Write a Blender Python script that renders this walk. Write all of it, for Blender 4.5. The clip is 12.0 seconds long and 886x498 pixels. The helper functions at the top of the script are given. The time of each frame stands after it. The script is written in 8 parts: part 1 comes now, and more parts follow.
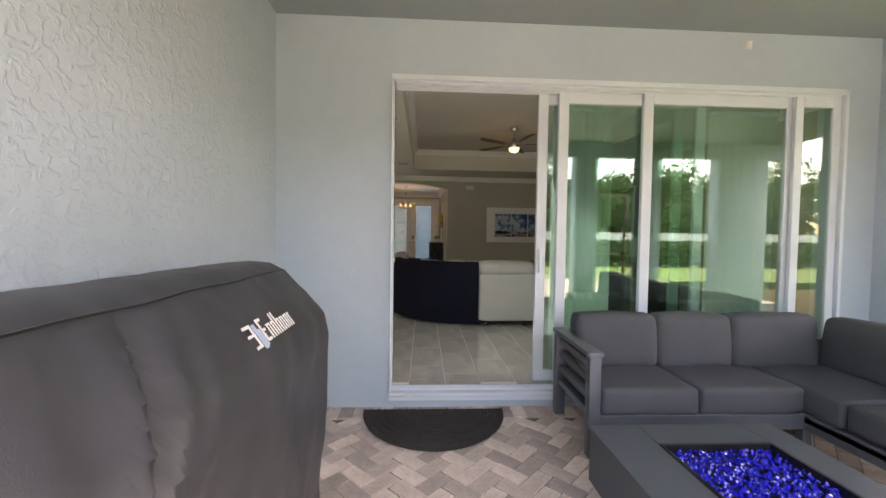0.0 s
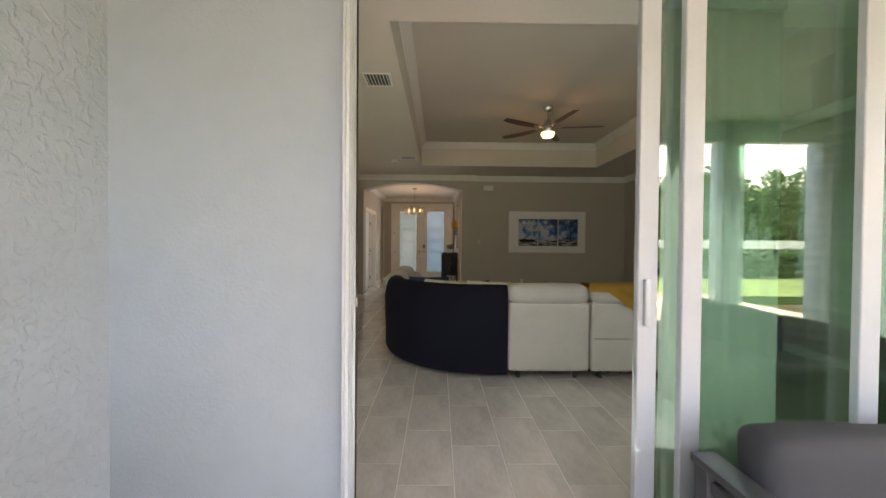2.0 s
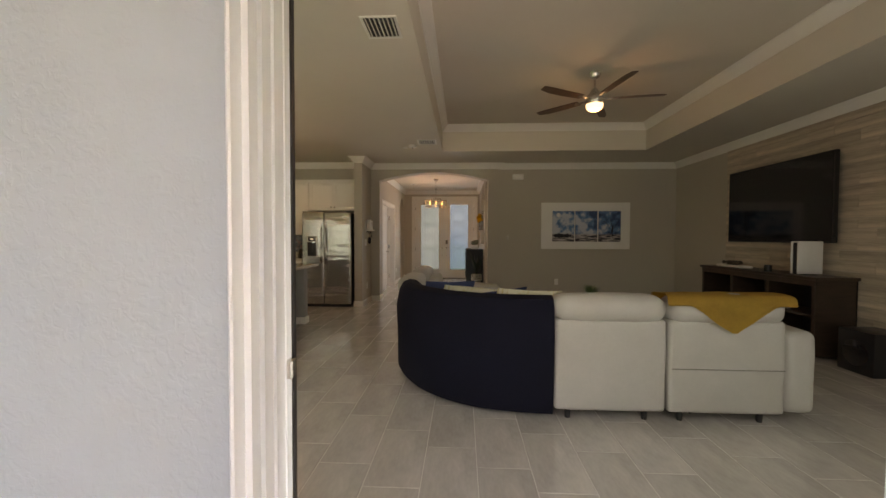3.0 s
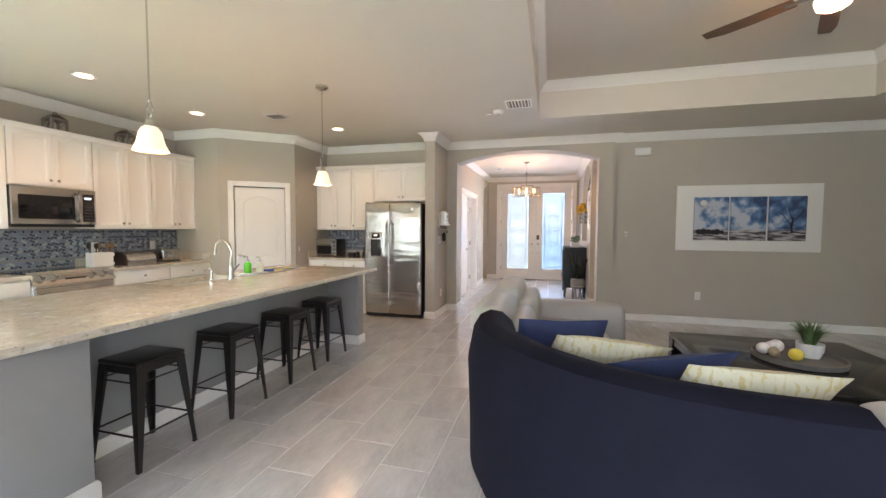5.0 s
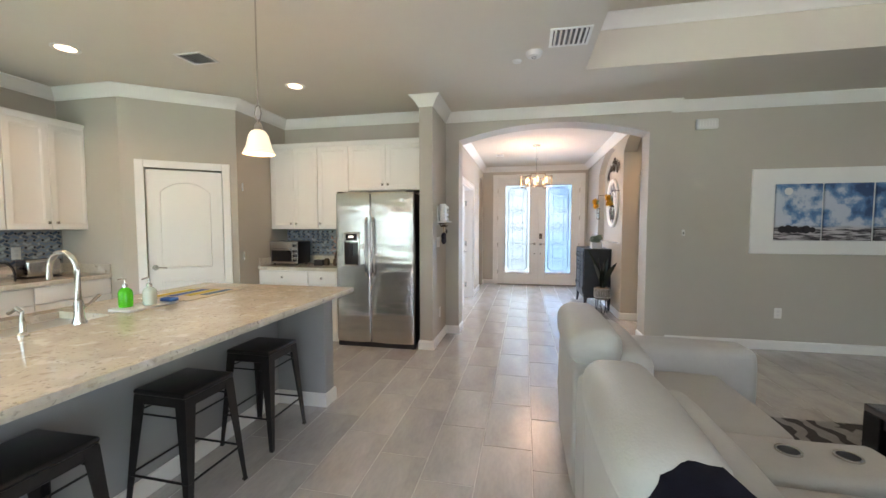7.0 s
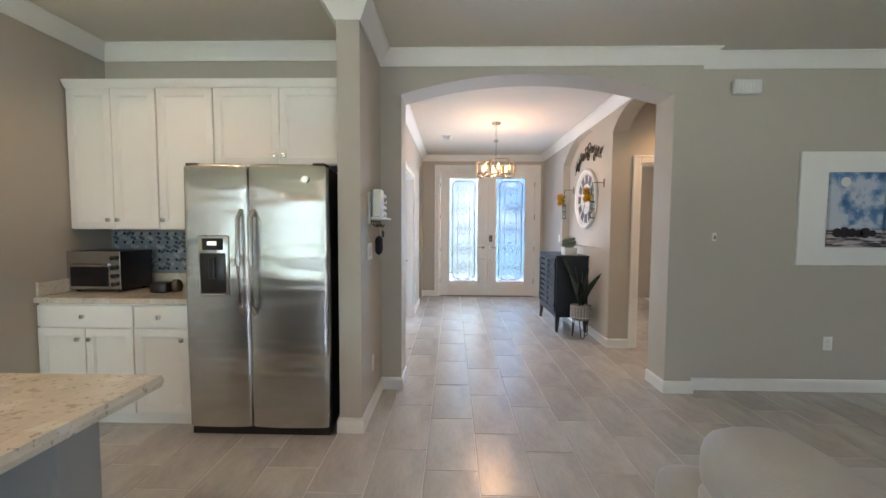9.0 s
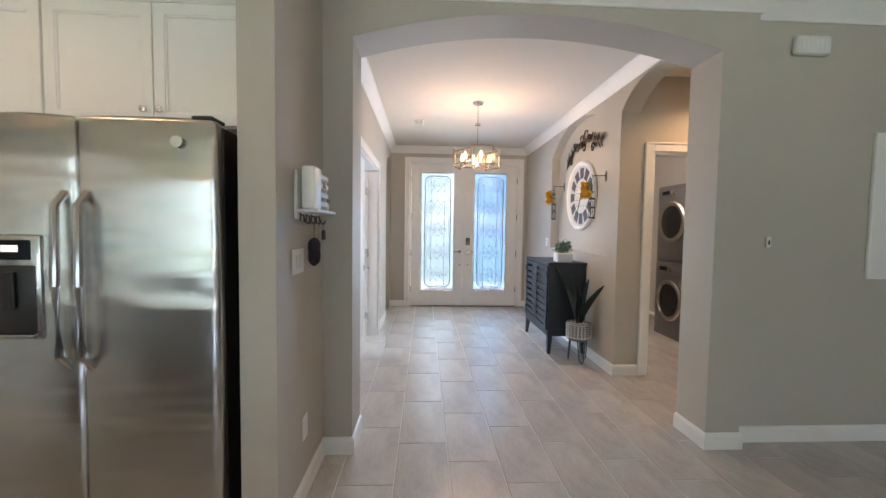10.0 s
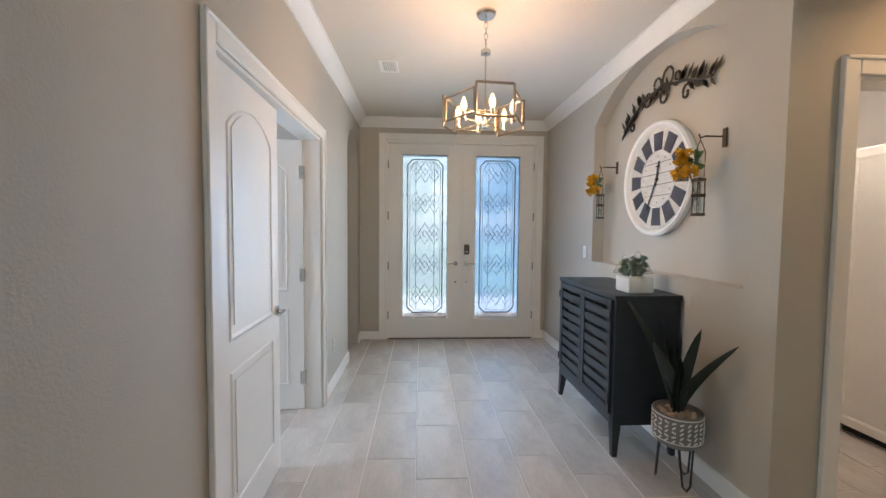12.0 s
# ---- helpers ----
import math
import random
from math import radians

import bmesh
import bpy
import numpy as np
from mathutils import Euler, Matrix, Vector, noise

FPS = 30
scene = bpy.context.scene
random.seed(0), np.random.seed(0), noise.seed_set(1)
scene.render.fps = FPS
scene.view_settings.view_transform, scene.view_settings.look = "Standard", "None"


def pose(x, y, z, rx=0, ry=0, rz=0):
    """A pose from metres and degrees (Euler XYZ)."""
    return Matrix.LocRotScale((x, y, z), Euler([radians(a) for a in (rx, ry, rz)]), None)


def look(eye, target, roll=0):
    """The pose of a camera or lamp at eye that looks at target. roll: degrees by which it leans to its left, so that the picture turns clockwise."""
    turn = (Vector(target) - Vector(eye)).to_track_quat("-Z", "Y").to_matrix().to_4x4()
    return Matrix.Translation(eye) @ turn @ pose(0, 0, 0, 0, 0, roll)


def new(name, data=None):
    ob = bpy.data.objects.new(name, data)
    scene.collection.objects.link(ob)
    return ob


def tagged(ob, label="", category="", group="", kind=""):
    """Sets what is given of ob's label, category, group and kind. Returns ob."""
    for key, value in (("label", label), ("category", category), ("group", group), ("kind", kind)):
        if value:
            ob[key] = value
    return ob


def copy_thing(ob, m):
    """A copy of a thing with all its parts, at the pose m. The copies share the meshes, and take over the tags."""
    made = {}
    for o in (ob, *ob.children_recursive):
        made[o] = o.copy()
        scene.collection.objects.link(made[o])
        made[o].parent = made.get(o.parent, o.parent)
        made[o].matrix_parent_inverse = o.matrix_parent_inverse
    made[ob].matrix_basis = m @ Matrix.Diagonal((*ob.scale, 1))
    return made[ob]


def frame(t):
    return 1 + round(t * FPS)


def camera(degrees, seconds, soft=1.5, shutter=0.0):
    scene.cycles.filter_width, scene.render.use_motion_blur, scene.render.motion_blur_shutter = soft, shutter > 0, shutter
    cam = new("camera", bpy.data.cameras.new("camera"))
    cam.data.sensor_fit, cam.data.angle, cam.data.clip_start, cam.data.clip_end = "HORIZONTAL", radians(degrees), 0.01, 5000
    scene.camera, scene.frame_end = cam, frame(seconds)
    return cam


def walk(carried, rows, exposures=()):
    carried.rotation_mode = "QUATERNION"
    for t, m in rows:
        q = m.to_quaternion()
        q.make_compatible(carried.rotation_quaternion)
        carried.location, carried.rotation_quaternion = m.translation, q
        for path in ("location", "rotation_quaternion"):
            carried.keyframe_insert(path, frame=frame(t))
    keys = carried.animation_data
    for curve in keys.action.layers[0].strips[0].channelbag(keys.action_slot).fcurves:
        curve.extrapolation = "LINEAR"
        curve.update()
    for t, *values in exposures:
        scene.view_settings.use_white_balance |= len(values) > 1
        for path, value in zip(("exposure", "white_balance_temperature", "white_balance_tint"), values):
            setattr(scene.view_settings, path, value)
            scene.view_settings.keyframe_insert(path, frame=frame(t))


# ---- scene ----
cam = camera(97.4, 12.0)
PATH = [
    (0, (0.964, -0.672, 1.252), (1.064, 1.324, 1.184), 0.8),
    (0.5, (0.975, -0.31, 1.26), (1.061, 1.687, 1.198), 0.8),
    (1, (1.029, 0.099, 1.291), (1.089, 2.097, 1.244), 0.7),
    (1.4, (1.05, 0.443, 1.311), (1.097, 2.442, 1.272), 0.2),
    (1.5, (1.047, 0.528, 1.313), (1.106, 2.526, 1.277), 0.6),
    (2, (1.068, 0.961, 1.296), (1.09, 2.96, 1.266), 0.5),
    (2.5, (1.082, 1.406, 1.299), (1.043, 3.405, 1.261), 0.3),
    (3, (1.074, 1.843, 1.315), (0.973, 3.84, 1.258), 0.2),
    (3.2, (1.085, 2.014, 1.302), (0.941, 4.008, 1.233), 0.3),
    (4.8, (0.938, 3.252, 1.405), (0.433, 5.183, 1.284), 0.2),
    (5, (0.877, 3.42, 1.387), (0.348, 5.346, 1.286), 0.3),
    (5.5, (0.751, 3.761, 1.439), (0.202, 5.68, 1.313), 0.3),
    (6, (0.534, 4.129, 1.426), (0.02, 6.058, 1.311), 0.2),
    (6.5, (0.354, 4.51, 1.411), (-0.124, 6.449, 1.304), 0.0),
    (7, (0.183, 4.892, 1.398), (-0.228, 6.846, 1.285), 0.0),
    (7.2, (0.124, 5.049, 1.374), (-0.261, 7.009, 1.269), 0.1),
    (8.8, (-0.223, 6.401, 1.389), (-0.283, 8.397, 1.277), 0.1),
    (9, (-0.225, 6.58, 1.398), (-0.272, 8.576, 1.287), 0.3),
    (9.5, (-0.244, 7.045, 1.392), (-0.201, 9.042, 1.289), 0.6),
    (10, (-0.224, 7.52, 1.38), (-0.129, 9.516, 1.281), 0.8),
    (10.5, (-0.16, 8.016, 1.387), (-0.056, 10.01, 1.273), 0.9),
    (11, (-0.118, 8.501, 1.401), (0.005, 10.494, 1.283), 0.8),
    (11.5, (-0.065, 8.98, 1.41), (0.035, 10.975, 1.303), 0.6),
    (12, (-0.044, 9.441, 1.427), (0.069, 11.436, 1.33), 0.5),
]
walk(cam, [(t, look(eye, target, roll)) for t, eye, target, roll in PATH],
     [(0, 3.35, 9400, 26), (2.0, 3.6, 9900, 27), (3.2, 3.65, 11500, 32), (4.8, 5.2, 7900, 32), (7, 5.2, 7200, 25), (9.5, 4.95, 7000, 23), (10.8, 4.9, 7000, 22), (12, 4.6, 7100, 20)])

# ---- world, sun, exposure ----
world = bpy.data.worlds.new("sky")
scene.world = world
world.use_nodes = True
_wn = world.node_tree.nodes
_sky = _wn.new("ShaderNodeTexSky")
_sky.sky_type = "NISHITA"
_sky.sun_disc = False
_sky.sun_elevation = radians(61)
_sky.sun_rotation = radians(98)
_sky.air_density, _sky.dust_density = 1.0, 3.0
world.node_tree.links.new(_sky.outputs[0], _wn["Background"].inputs[0])
_wn["Background"].inputs[1].default_value = 0.15
sun = new("sun", bpy.data.lights.new("sun", "SUN"))
sun.data.energy, sun.data.angle, sun.data.color = 2.0, radians(4), (1.0, 0.95, 0.88)
sun.matrix_world = look((7, -1, 13), (0, 0, 0))

WARM = (1.0, 0.68, 0.40)


def lamp(name, kind, at, watts, colour=WARM, size=0.05, aim=None, spot=120):
    ob = new(name, bpy.data.lights.new(name, kind))
    ob.data.energy, ob.data.color = watts * 0.014, colour
    if kind == "AREA":
        ob.data.shape, ob.data.size = "DISK", size
    else:
        ob.data.shadow_soft_size = size
    if kind == "SPOT":
        ob.data.spot_size, ob.data.spot_blend = radians(spot), 0.5
    ob.matrix_world = look(at, aim) if aim else Matrix.Translation(at)
    return ob


# The last one, in the side passage, is unseen and added to light it.
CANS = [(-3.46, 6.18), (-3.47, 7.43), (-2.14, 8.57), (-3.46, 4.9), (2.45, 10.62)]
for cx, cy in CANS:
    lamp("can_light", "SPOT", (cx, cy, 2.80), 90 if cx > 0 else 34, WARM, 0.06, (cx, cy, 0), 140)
PENDANTS = [(-1.4, 5.2), (-1.4, 7.0)]
for px, py in PENDANTS:
    lamp("pendant_bulb", "POINT", (px, py, 1.90), 14, WARM, 0.04)
FAN = (2.64, 6.63)
lamp("fan_bulb", "POINT", (FAN[0], FAN[1], 2.80), 22, WARM, 0.07)
CHAND = (0.37, 12.02)
for k in range(6):
    a = k * math.pi / 3 + 0.09 + math.pi / 6
    lamp("chandelier_bulb", "POINT", (CHAND[0] + 0.185 * math.cos(a), CHAND[1] + 0.185 * math.sin(a), 2.22), 13, WARM, 0.03)
lamp("laundry_light", "POINT", (2.2, 12.2, 2.6), 100, (1, 0.93, 0.85), 0.1)
# the daylight of the sky through the big sliding door
day = new("door_daylight", bpy.data.lights.new("door_daylight", "AREA"))
day.data.shape, day.data.size, day.data.size_y, day.data.energy, day.data.color = "RECTANGLE", 3.7, 2.1, 2.5, (0.62, 0.85, 1.0)
day.matrix_world = look((2.6, 2.74, 1.45), (2.4, 6, 1.2))
study = new("study_daylight", bpy.data.lights.new("study_daylight", "AREA"))
study.data.shape, study.data.size, study.data.energy, study.data.color = "SQUARE", 1.2, 4.0, (0.55, 0.75, 1.0)
study.matrix_world = look((-4.0, 11.6, 1.6), (-1, 11.8, 1.0))
win = new("dinette_daylight", bpy.data.lights.new("dinette_daylight", "AREA"))
win.data.shape, win.data.size, win.data.size_y, win.data.energy, win.data.color = "RECTANGLE", 2.7, 2.1, 1.5, (0.66, 0.88, 1.0)
win.matrix_world = look((-2.75, 2.74, 1.25), (-1.9, 7, 0.9))
for x, watts, tone in ((0.005, 2.7, (0.64, 0.87, 1.0)), (0.955, 2.7, (0.30, 0.60, 1.0))):
    pane_light = new("entry_daylight", bpy.data.lights.new("entry_daylight", "AREA"))
    pane_light.data.shape, pane_light.data.size, pane_light.data.size_y, pane_light.data.energy, pane_light.data.color = "RECTANGLE", 0.75, 2.12, watts, tone
    pane_light.data.spread = radians(140)
    pane_light.matrix_world = look((x, 14.75, 1.35), (x, 10, 1.35))


# ---- materials ----
def nodes_of(m):
    return m.node_tree.nodes, m.node_tree.links


def mat(name, col, rough=0.6, metal=0.0, var=0.08, scale=3.0, bump=0.0, bscale=80.0, coat=0.0, stretch=(1, 1, 1), vary=0.0, island=False, rvar=0.06):
    """Paint, metal, cloth: a base colour that varies at two scales, with fine relief."""
    m = bpy.data.materials.new(name)
    m.use_nodes = True
    N, L = nodes_of(m)
    b = N["Principled BSDF"]
    tc = N.new("ShaderNodeTexCoord")
    mp = N.new("ShaderNodeMapping")
    mp.inputs["Scale"].default_value = stretch
    L.new(tc.outputs["Object"], mp.inputs[0])
    n1 = N.new("ShaderNodeTexNoise")
    n1.inputs["Scale"].default_value, n1.inputs["Detail"].default_value = scale, 4
    L.new(mp.outputs[0], n1.inputs["Vector"])
    n2 = N.new("ShaderNodeTexNoise")
    n2.inputs["Scale"].default_value, n2.inputs["Detail"].default_value = scale * 9, 3
    L.new(mp.outputs[0], n2.inputs["Vector"])
    add = N.new("ShaderNodeMath")
    add.operation = "MULTIPLY_ADD"
    add.inputs[1].default_value = 0.4
    L.new(n2.outputs["Fac"], add.inputs[0])
    L.new(n1.outputs["Fac"], add.inputs[2])
    ramp = N.new("ShaderNodeMapRange")
    ramp.inputs[1].default_value, ramp.inputs[2].default_value = 0.45, 0.95
    ramp.inputs[3].default_value, ramp.inputs[4].default_value = 1 - var, 1 + var
    L.new(add.outputs[0], ramp.inputs[0])
    out = ramp.outputs[0]
    if vary:
        src = N.new("ShaderNodeNewGeometry").outputs["Random Per Island"] if island else N.new("ShaderNodeObjectInfo").outputs["Random"]
        r2 = N.new("ShaderNodeMapRange")
        r2.inputs[3].default_value, r2.inputs[4].default_value = 1 - vary, 1 + vary
        L.new(src, r2.inputs[0])
        mu = N.new("ShaderNodeMath")
        mu.operation = "MULTIPLY"
        L.new(r2.outputs[0], mu.inputs[0])
        L.new(out, mu.inputs[1])
        out = mu.outputs[0]
    vm = N.new("ShaderNodeVectorMath")
    vm.operation = "SCALE"
    vm.inputs[0].default_value = col
    L.new(out, vm.inputs["Scale"])
    L.new(vm.outputs[0], b.inputs["Base Color"])
    rr = N.new("ShaderNodeMapRange")
    rr.inputs[3].default_value, rr.inputs[4].default_value = max(0.03, rough - rvar), min(1, rough + rvar)
    L.new(n1.outputs["Fac"], rr.inputs[0])
    L.new(rr.outputs[0], b.inputs["Roughness"])
    b.inputs["Metallic"].default_value = metal
    b.inputs["Coat Weight"].default_value = coat
    if bump:
        n3 = N.new("ShaderNodeTexNoise")
        n3.inputs["Scale"].default_value, n3.inputs["Detail"].default_value = bscale, 3
        L.new(mp.outputs[0], n3.inputs["Vector"])
        bp = N.new("ShaderNodeBump")
        bp.inputs["Strength"].default_value, bp.inputs["Distance"].default_value = min(1, bump), 0.004
        L.new(n3.outputs["Fac"], bp.inputs["Height"])
        L.new(bp.outputs[0], b.inputs["Normal"])
    return m


def glow(name, col, strength):
    m = bpy.data.materials.new(name)
    m.use_nodes = True
    b = m.node_tree.nodes["Principled BSDF"]
    b.inputs["Base Color"].default_value = (*col, 1)
    b.inputs["Emission Color"].default_value = (*col, 1)
    b.inputs["Emission Strength"].default_value = strength
    return m


def glass(name, tint, gloss=0.06, blur=0.0):
    """Window glass: clear and tinted straight through, mirror-like at the surface."""
    m = bpy.data.materials.new(name)
    m.use_nodes = True
    N, L = nodes_of(m)
    N.clear()
    out = N.new("ShaderNodeOutputMaterial")
    tr = N.new("ShaderNodeBsdfTransparent")
    tr.inputs[0].default_value = (*tint, 1)
    gl = N.new("ShaderNodeBsdfGlossy")
    gl.inputs["Roughness"].default_value = blur
    gl.inputs["Color"].default_value = (0.95, 1, 0.97, 1)
    lw = N.new("ShaderNodeLayerWeight")
    fr = N.new("ShaderNodeMath")
    fr.operation = "POWER"
    fr.inputs[1].default_value = 5.0
    L.new(lw.outputs["Facing"], fr.inputs[0])
    ad = N.new("ShaderNodeMath")
    ad.operation = "ADD"
    ad.inputs[1].default_value = gloss + 0.04
    mx = N.new("ShaderNodeMixShader")
    L.new(fr.outputs[0], ad.inputs[0])
    L.new(ad.outputs[0], mx.inputs[0])
    L.new(tr.outputs[0], mx.inputs[1])
    L.new(gl.outputs[0], mx.inputs[2])
    L.new(mx.outputs[0], out.inputs[0])
    return m


def obscured(name, tint):
    """Rippled glass that blurs what is behind."""
    m = bpy.data.materials.new(name)
    m.use_nodes = True
    N, L = nodes_of(m)
    N.clear()
    out = N.new("ShaderNodeOutputMaterial")
    rf = N.new("ShaderNodeBsdfRefraction")
    rf.inputs["Color"].default_value, rf.inputs["Roughness"].default_value, rf.inputs["IOR"].default_value = (*tint, 1), 0.30, 1.12
    gl = N.new("ShaderNodeBsdfGlossy")
    gl.inputs["Roughness"].default_value = 0.12
    mx = N.new("ShaderNodeMixShader")
    mx.inputs[0].default_value = 0.06
    L.new(rf.outputs[0], mx.inputs[1]); L.new(gl.outputs[0], mx.inputs[2]); L.new(mx.outputs[0], out.inputs[0])
    return m


def knockdown(name, col, scale=22, strength=0.5, rough=0.75):
    """Painted plaster with a splattered, flattened relief."""
    m = mat(name, col, rough, var=0.05, scale=1.2)
    N, L = nodes_of(m)
    tc = N.new("ShaderNodeTexCoord")
    n = N.new("ShaderNodeTexNoise")
    n.inputs["Scale"].default_value, n.inputs["Detail"].default_value, n.inputs["Distortion"].default_value = scale, 3, 0.6
    L.new(tc.outputs["Object"], n.inputs["Vector"])
    r = N.new("ShaderNodeMapRange")
    r.inputs[1].default_value, r.inputs[2].default_value = 0.47, 0.6
    L.new(n.outputs["Fac"], r.inputs[0])
    b = N.new("ShaderNodeBump")
    b.inputs["Strength"].default_value, b.inputs["Distance"].default_value = strength, 0.006
    L.new(r.outputs[0], b.inputs["Height"])
    L.new(b.outputs[0], N["Principled BSDF"].inputs["Normal"])
    return m


WALL = mat("wall_paint", (0.47, 0.435, 0.375), 0.7, var=0.02, scale=1.5, bump=0.25, bscale=140)
CEIL = mat("ceiling_paint", (0.67, 0.625, 0.555), 0.85, var=0.02, scale=1.5, bump=0.4, bscale=90)
STUCCO = knockdown("stucco_paint", (0.39, 0.475, 0.54), 26, 0.55)
STUCCO_FINE = knockdown("smooth_stucco_paint", (0.41, 0.51, 0.58), 60, 0.12)
PCEIL = mat("patio_ceiling_paint", (0.25, 0.30, 0.32), 0.85, var=0.02)
WHITE = mat("white_trim_paint", (0.80, 0.79, 0.76), 0.35, var=0.015, scale=4)
CAB = mat("white_cabinet_paint", (0.80, 0.78, 0.74), 0.4, var=0.015, scale=3)
DOORW = mat("white_door_paint", (0.78, 0.77, 0.74), 0.38, var=0.015, scale=3)
ALU = mat("white_aluminium", (0.63, 0.71, 0.77), 0.35, var=0.03, scale=5)
GROUT = mat("grout", (0.62, 0.60, 0.57), 0.9, var=0.08, scale=20)
TILE_ARGS = dict(rough=0.21, var=0.17, scale=2.6, stretch=(2.2, 0.7, 1), vary=0.06, bump=0.05, bscale=40)
TILE = mat("wood_grey_tile", (0.51, 0.485, 0.46), **TILE_ARGS)
TILE_I = mat("wood_grey_tile_joined", (0.51, 0.485, 0.46), island=True, **TILE_ARGS)
for m in (TILE, TILE_I):
    m.node_tree.nodes["Principled BSDF"].inputs["Specular IOR Level"].default_value = 0.8
    m.node_tree.nodes["Principled BSDF"].inputs["Coat Weight"].default_value = 0.5
    m.node_tree.nodes["Principled BSDF"].inputs["Coat Roughness"].default_value = 0.14
PAVER_ARGS = dict(rough=0.85, var=0.25, scale=7, vary=0.35, bump=0.7, bscale=60)
PAVER = mat("concrete_paver", (0.56, 0.47, 0.41), **PAVER_ARGS)
PAVER_I = mat("concrete_paver_joined", (0.56, 0.47, 0.41), island=True, **PAVER_ARGS)
SAND = mat("joint_sand", (0.17, 0.14, 0.11), 0.95, var=0.2, scale=30)
STEEL = mat("brushed_steel", (0.50, 0.49, 0.48), 0.23, 1.0, var=0.01, scale=3, stretch=(1, 1, 60), rvar=0.02)
def brushed():
    """Stainless sheet with an upright grain that draws reflections out sideways."""
    m = mat("grained_steel", (0.52, 0.51, 0.49), 0.23, 1.0, var=0.015, scale=3, stretch=(60, 60, 1), rvar=0.02)
    N, L = nodes_of(m)
    b = N["Principled BSDF"]
    tg = N.new("ShaderNodeTangent")
    tg.direction_type, tg.axis = "RADIAL", "Z"
    L.new(tg.outputs[0], b.inputs["Tangent"])
    b.inputs["Anisotropic"].default_value = 0.9
    tc = N.new("ShaderNodeTexCoord")
    mp = N.new("ShaderNodeMapping")
    mp.inputs["Scale"].default_value = (1.5, 1.5, 5)
    n = N.new("ShaderNodeTexNoise")
    n.inputs["Scale"].default_value, n.inputs["Detail"].default_value = 1.3, 1
    L.new(tc.outputs["Object"], mp.inputs[0])
    L.new(mp.outputs[0], n.inputs["Vector"])
    bp = N.new("ShaderNodeBump")
    bp.inputs["Strength"].default_value, bp.inputs["Distance"].default_value = 1.0, 0.012
    L.new(n.outputs["Fac"], bp.inputs["Height"])
    L.new(bp.outputs[0], b.inputs["Normal"])
    return m


FSTEEL = brushed()
CHROME = mat("satin_nickel", (0.62, 0.60, 0.57), 0.25, 1.0, var=0.03)
NICKEL = mat("aged_nickel", (0.33, 0.28, 0.22), 0.35, 1.0, var=0.05)
BRONZE = mat("dark_bronze", (0.10, 0.075, 0.055), 0.4, 0.8)
BLACK = mat("black_plastic", (0.012, 0.012, 0.013), 0.35, var=0.1)
BLACKM = mat("gunmetal_paint", (0.035, 0.033, 0.032), 0.32, 0.6, var=0.15, scale=12)
DARKGL = mat("dark_glass", (0.01, 0.01, 0.012), 0.08, var=0.02)
SLATE = mat("slate_aluminium", (0.115, 0.135, 0.155), 0.42, 0.4, var=0.05, bump=0.1, bscale=300)
SLATEC = mat("charcoal_outdoor_cloth", (0.066, 0.074, 0.085), 0.8, var=0.08, scale=4, bump=0.4, bscale=500)
COVER = mat("black_vinyl_cloth", (0.040, 0.043, 0.050), 0.45, var=0.15, scale=3, bump=0.15, bscale=300)
LEATHER = mat("light_grey_leather", (0.42, 0.405, 0.375), 0.5, var=0.05, scale=5, bump=0.35, bscale=120)
NAVYC = mat("navy_throw_cloth", (0.008, 0.009, 0.017), 0.9, var=0.15, scale=4, bump=0.4, bscale=300)
NAVY = mat("navy_cushion_cloth", (0.016, 0.030, 0.085), 0.85, var=0.1, scale=9, bump=0.4, bscale=400)
NAVYC.node_tree.nodes["Principled BSDF"].inputs["Specular IOR Level"].default_value = 0.12
MUSTARD = mat("mustard_knit", (0.52, 0.30, 0.06), 0.9, var=0.12, scale=8, bump=0.6, bscale=200)
WOODD = mat("dark_stained_wood", (0.045, 0.028, 0.02), 0.35, var=0.3, scale=4, stretch=(1, 6, 6), bump=0.1)
ESPRESSO = mat("black_lacquered_wood", (0.014, 0.013, 0.014), 0.12, var=0.2, scale=5, stretch=(6, 1, 1))
CHAR = mat("charcoal_painted_wood", (0.013, 0.019, 0.027), 0.45, var=0.3, scale=6, stretch=(1, 1, 5), bump=0.3)
GREEN = mat("green_leaf", (0.09, 0.16, 0.06), 0.5, var=0.3, scale=12, vary=0.3, island=True)
DKGREEN = mat("dark_green_leaf", (0.008, 0.018, 0.012), 0.35, var=0.3, scale=12)
SAGE = mat("pale_sage_leaf", (0.17, 0.24, 0.16), 0.7, var=0.25, scale=12)
YELLOW = mat("yellow_petal", (0.75, 0.40, 0.02), 0.7, var=0.2, scale=25)
SHEER = mat("white_shade_cloth", (0.80, 0.82, 0.78), 0.9, var=0.03)
POT = mat("white_ceramic", (0.72, 0.71, 0.69), 0.3, var=0.04)
TEXTILE = mat("dark_woven_mat", (0.032, 0.030, 0.030), 0.95, var=0.3, scale=20, bump=1, bscale=250)
SHADE = glow("lit_frosted_glass", (1.0, 0.84, 0.58), 0.024)
BULB = glow("lit_bulb", (1.0, 0.62, 0.26), 0.17)
CANL = glow("lit_downlight_lens", (1.0, 0.70, 0.40), 0.2)
SLGLASS = glass("green_tinted_glass", (0.76, 0.89, 0.83), 0.11)
CLEAR = glass("clear_glass", (0.93, 0.95, 0.95), 0.02)
GRASS = mat("lawn_grass", (0.06, 0.12, 0.03), 0.9, var=0.3, scale=4, bump=1, bscale=60)
CURTAIN = mat("teal_curtain_cloth", (0.02, 0.09, 0.11), 0.9, var=0.1)


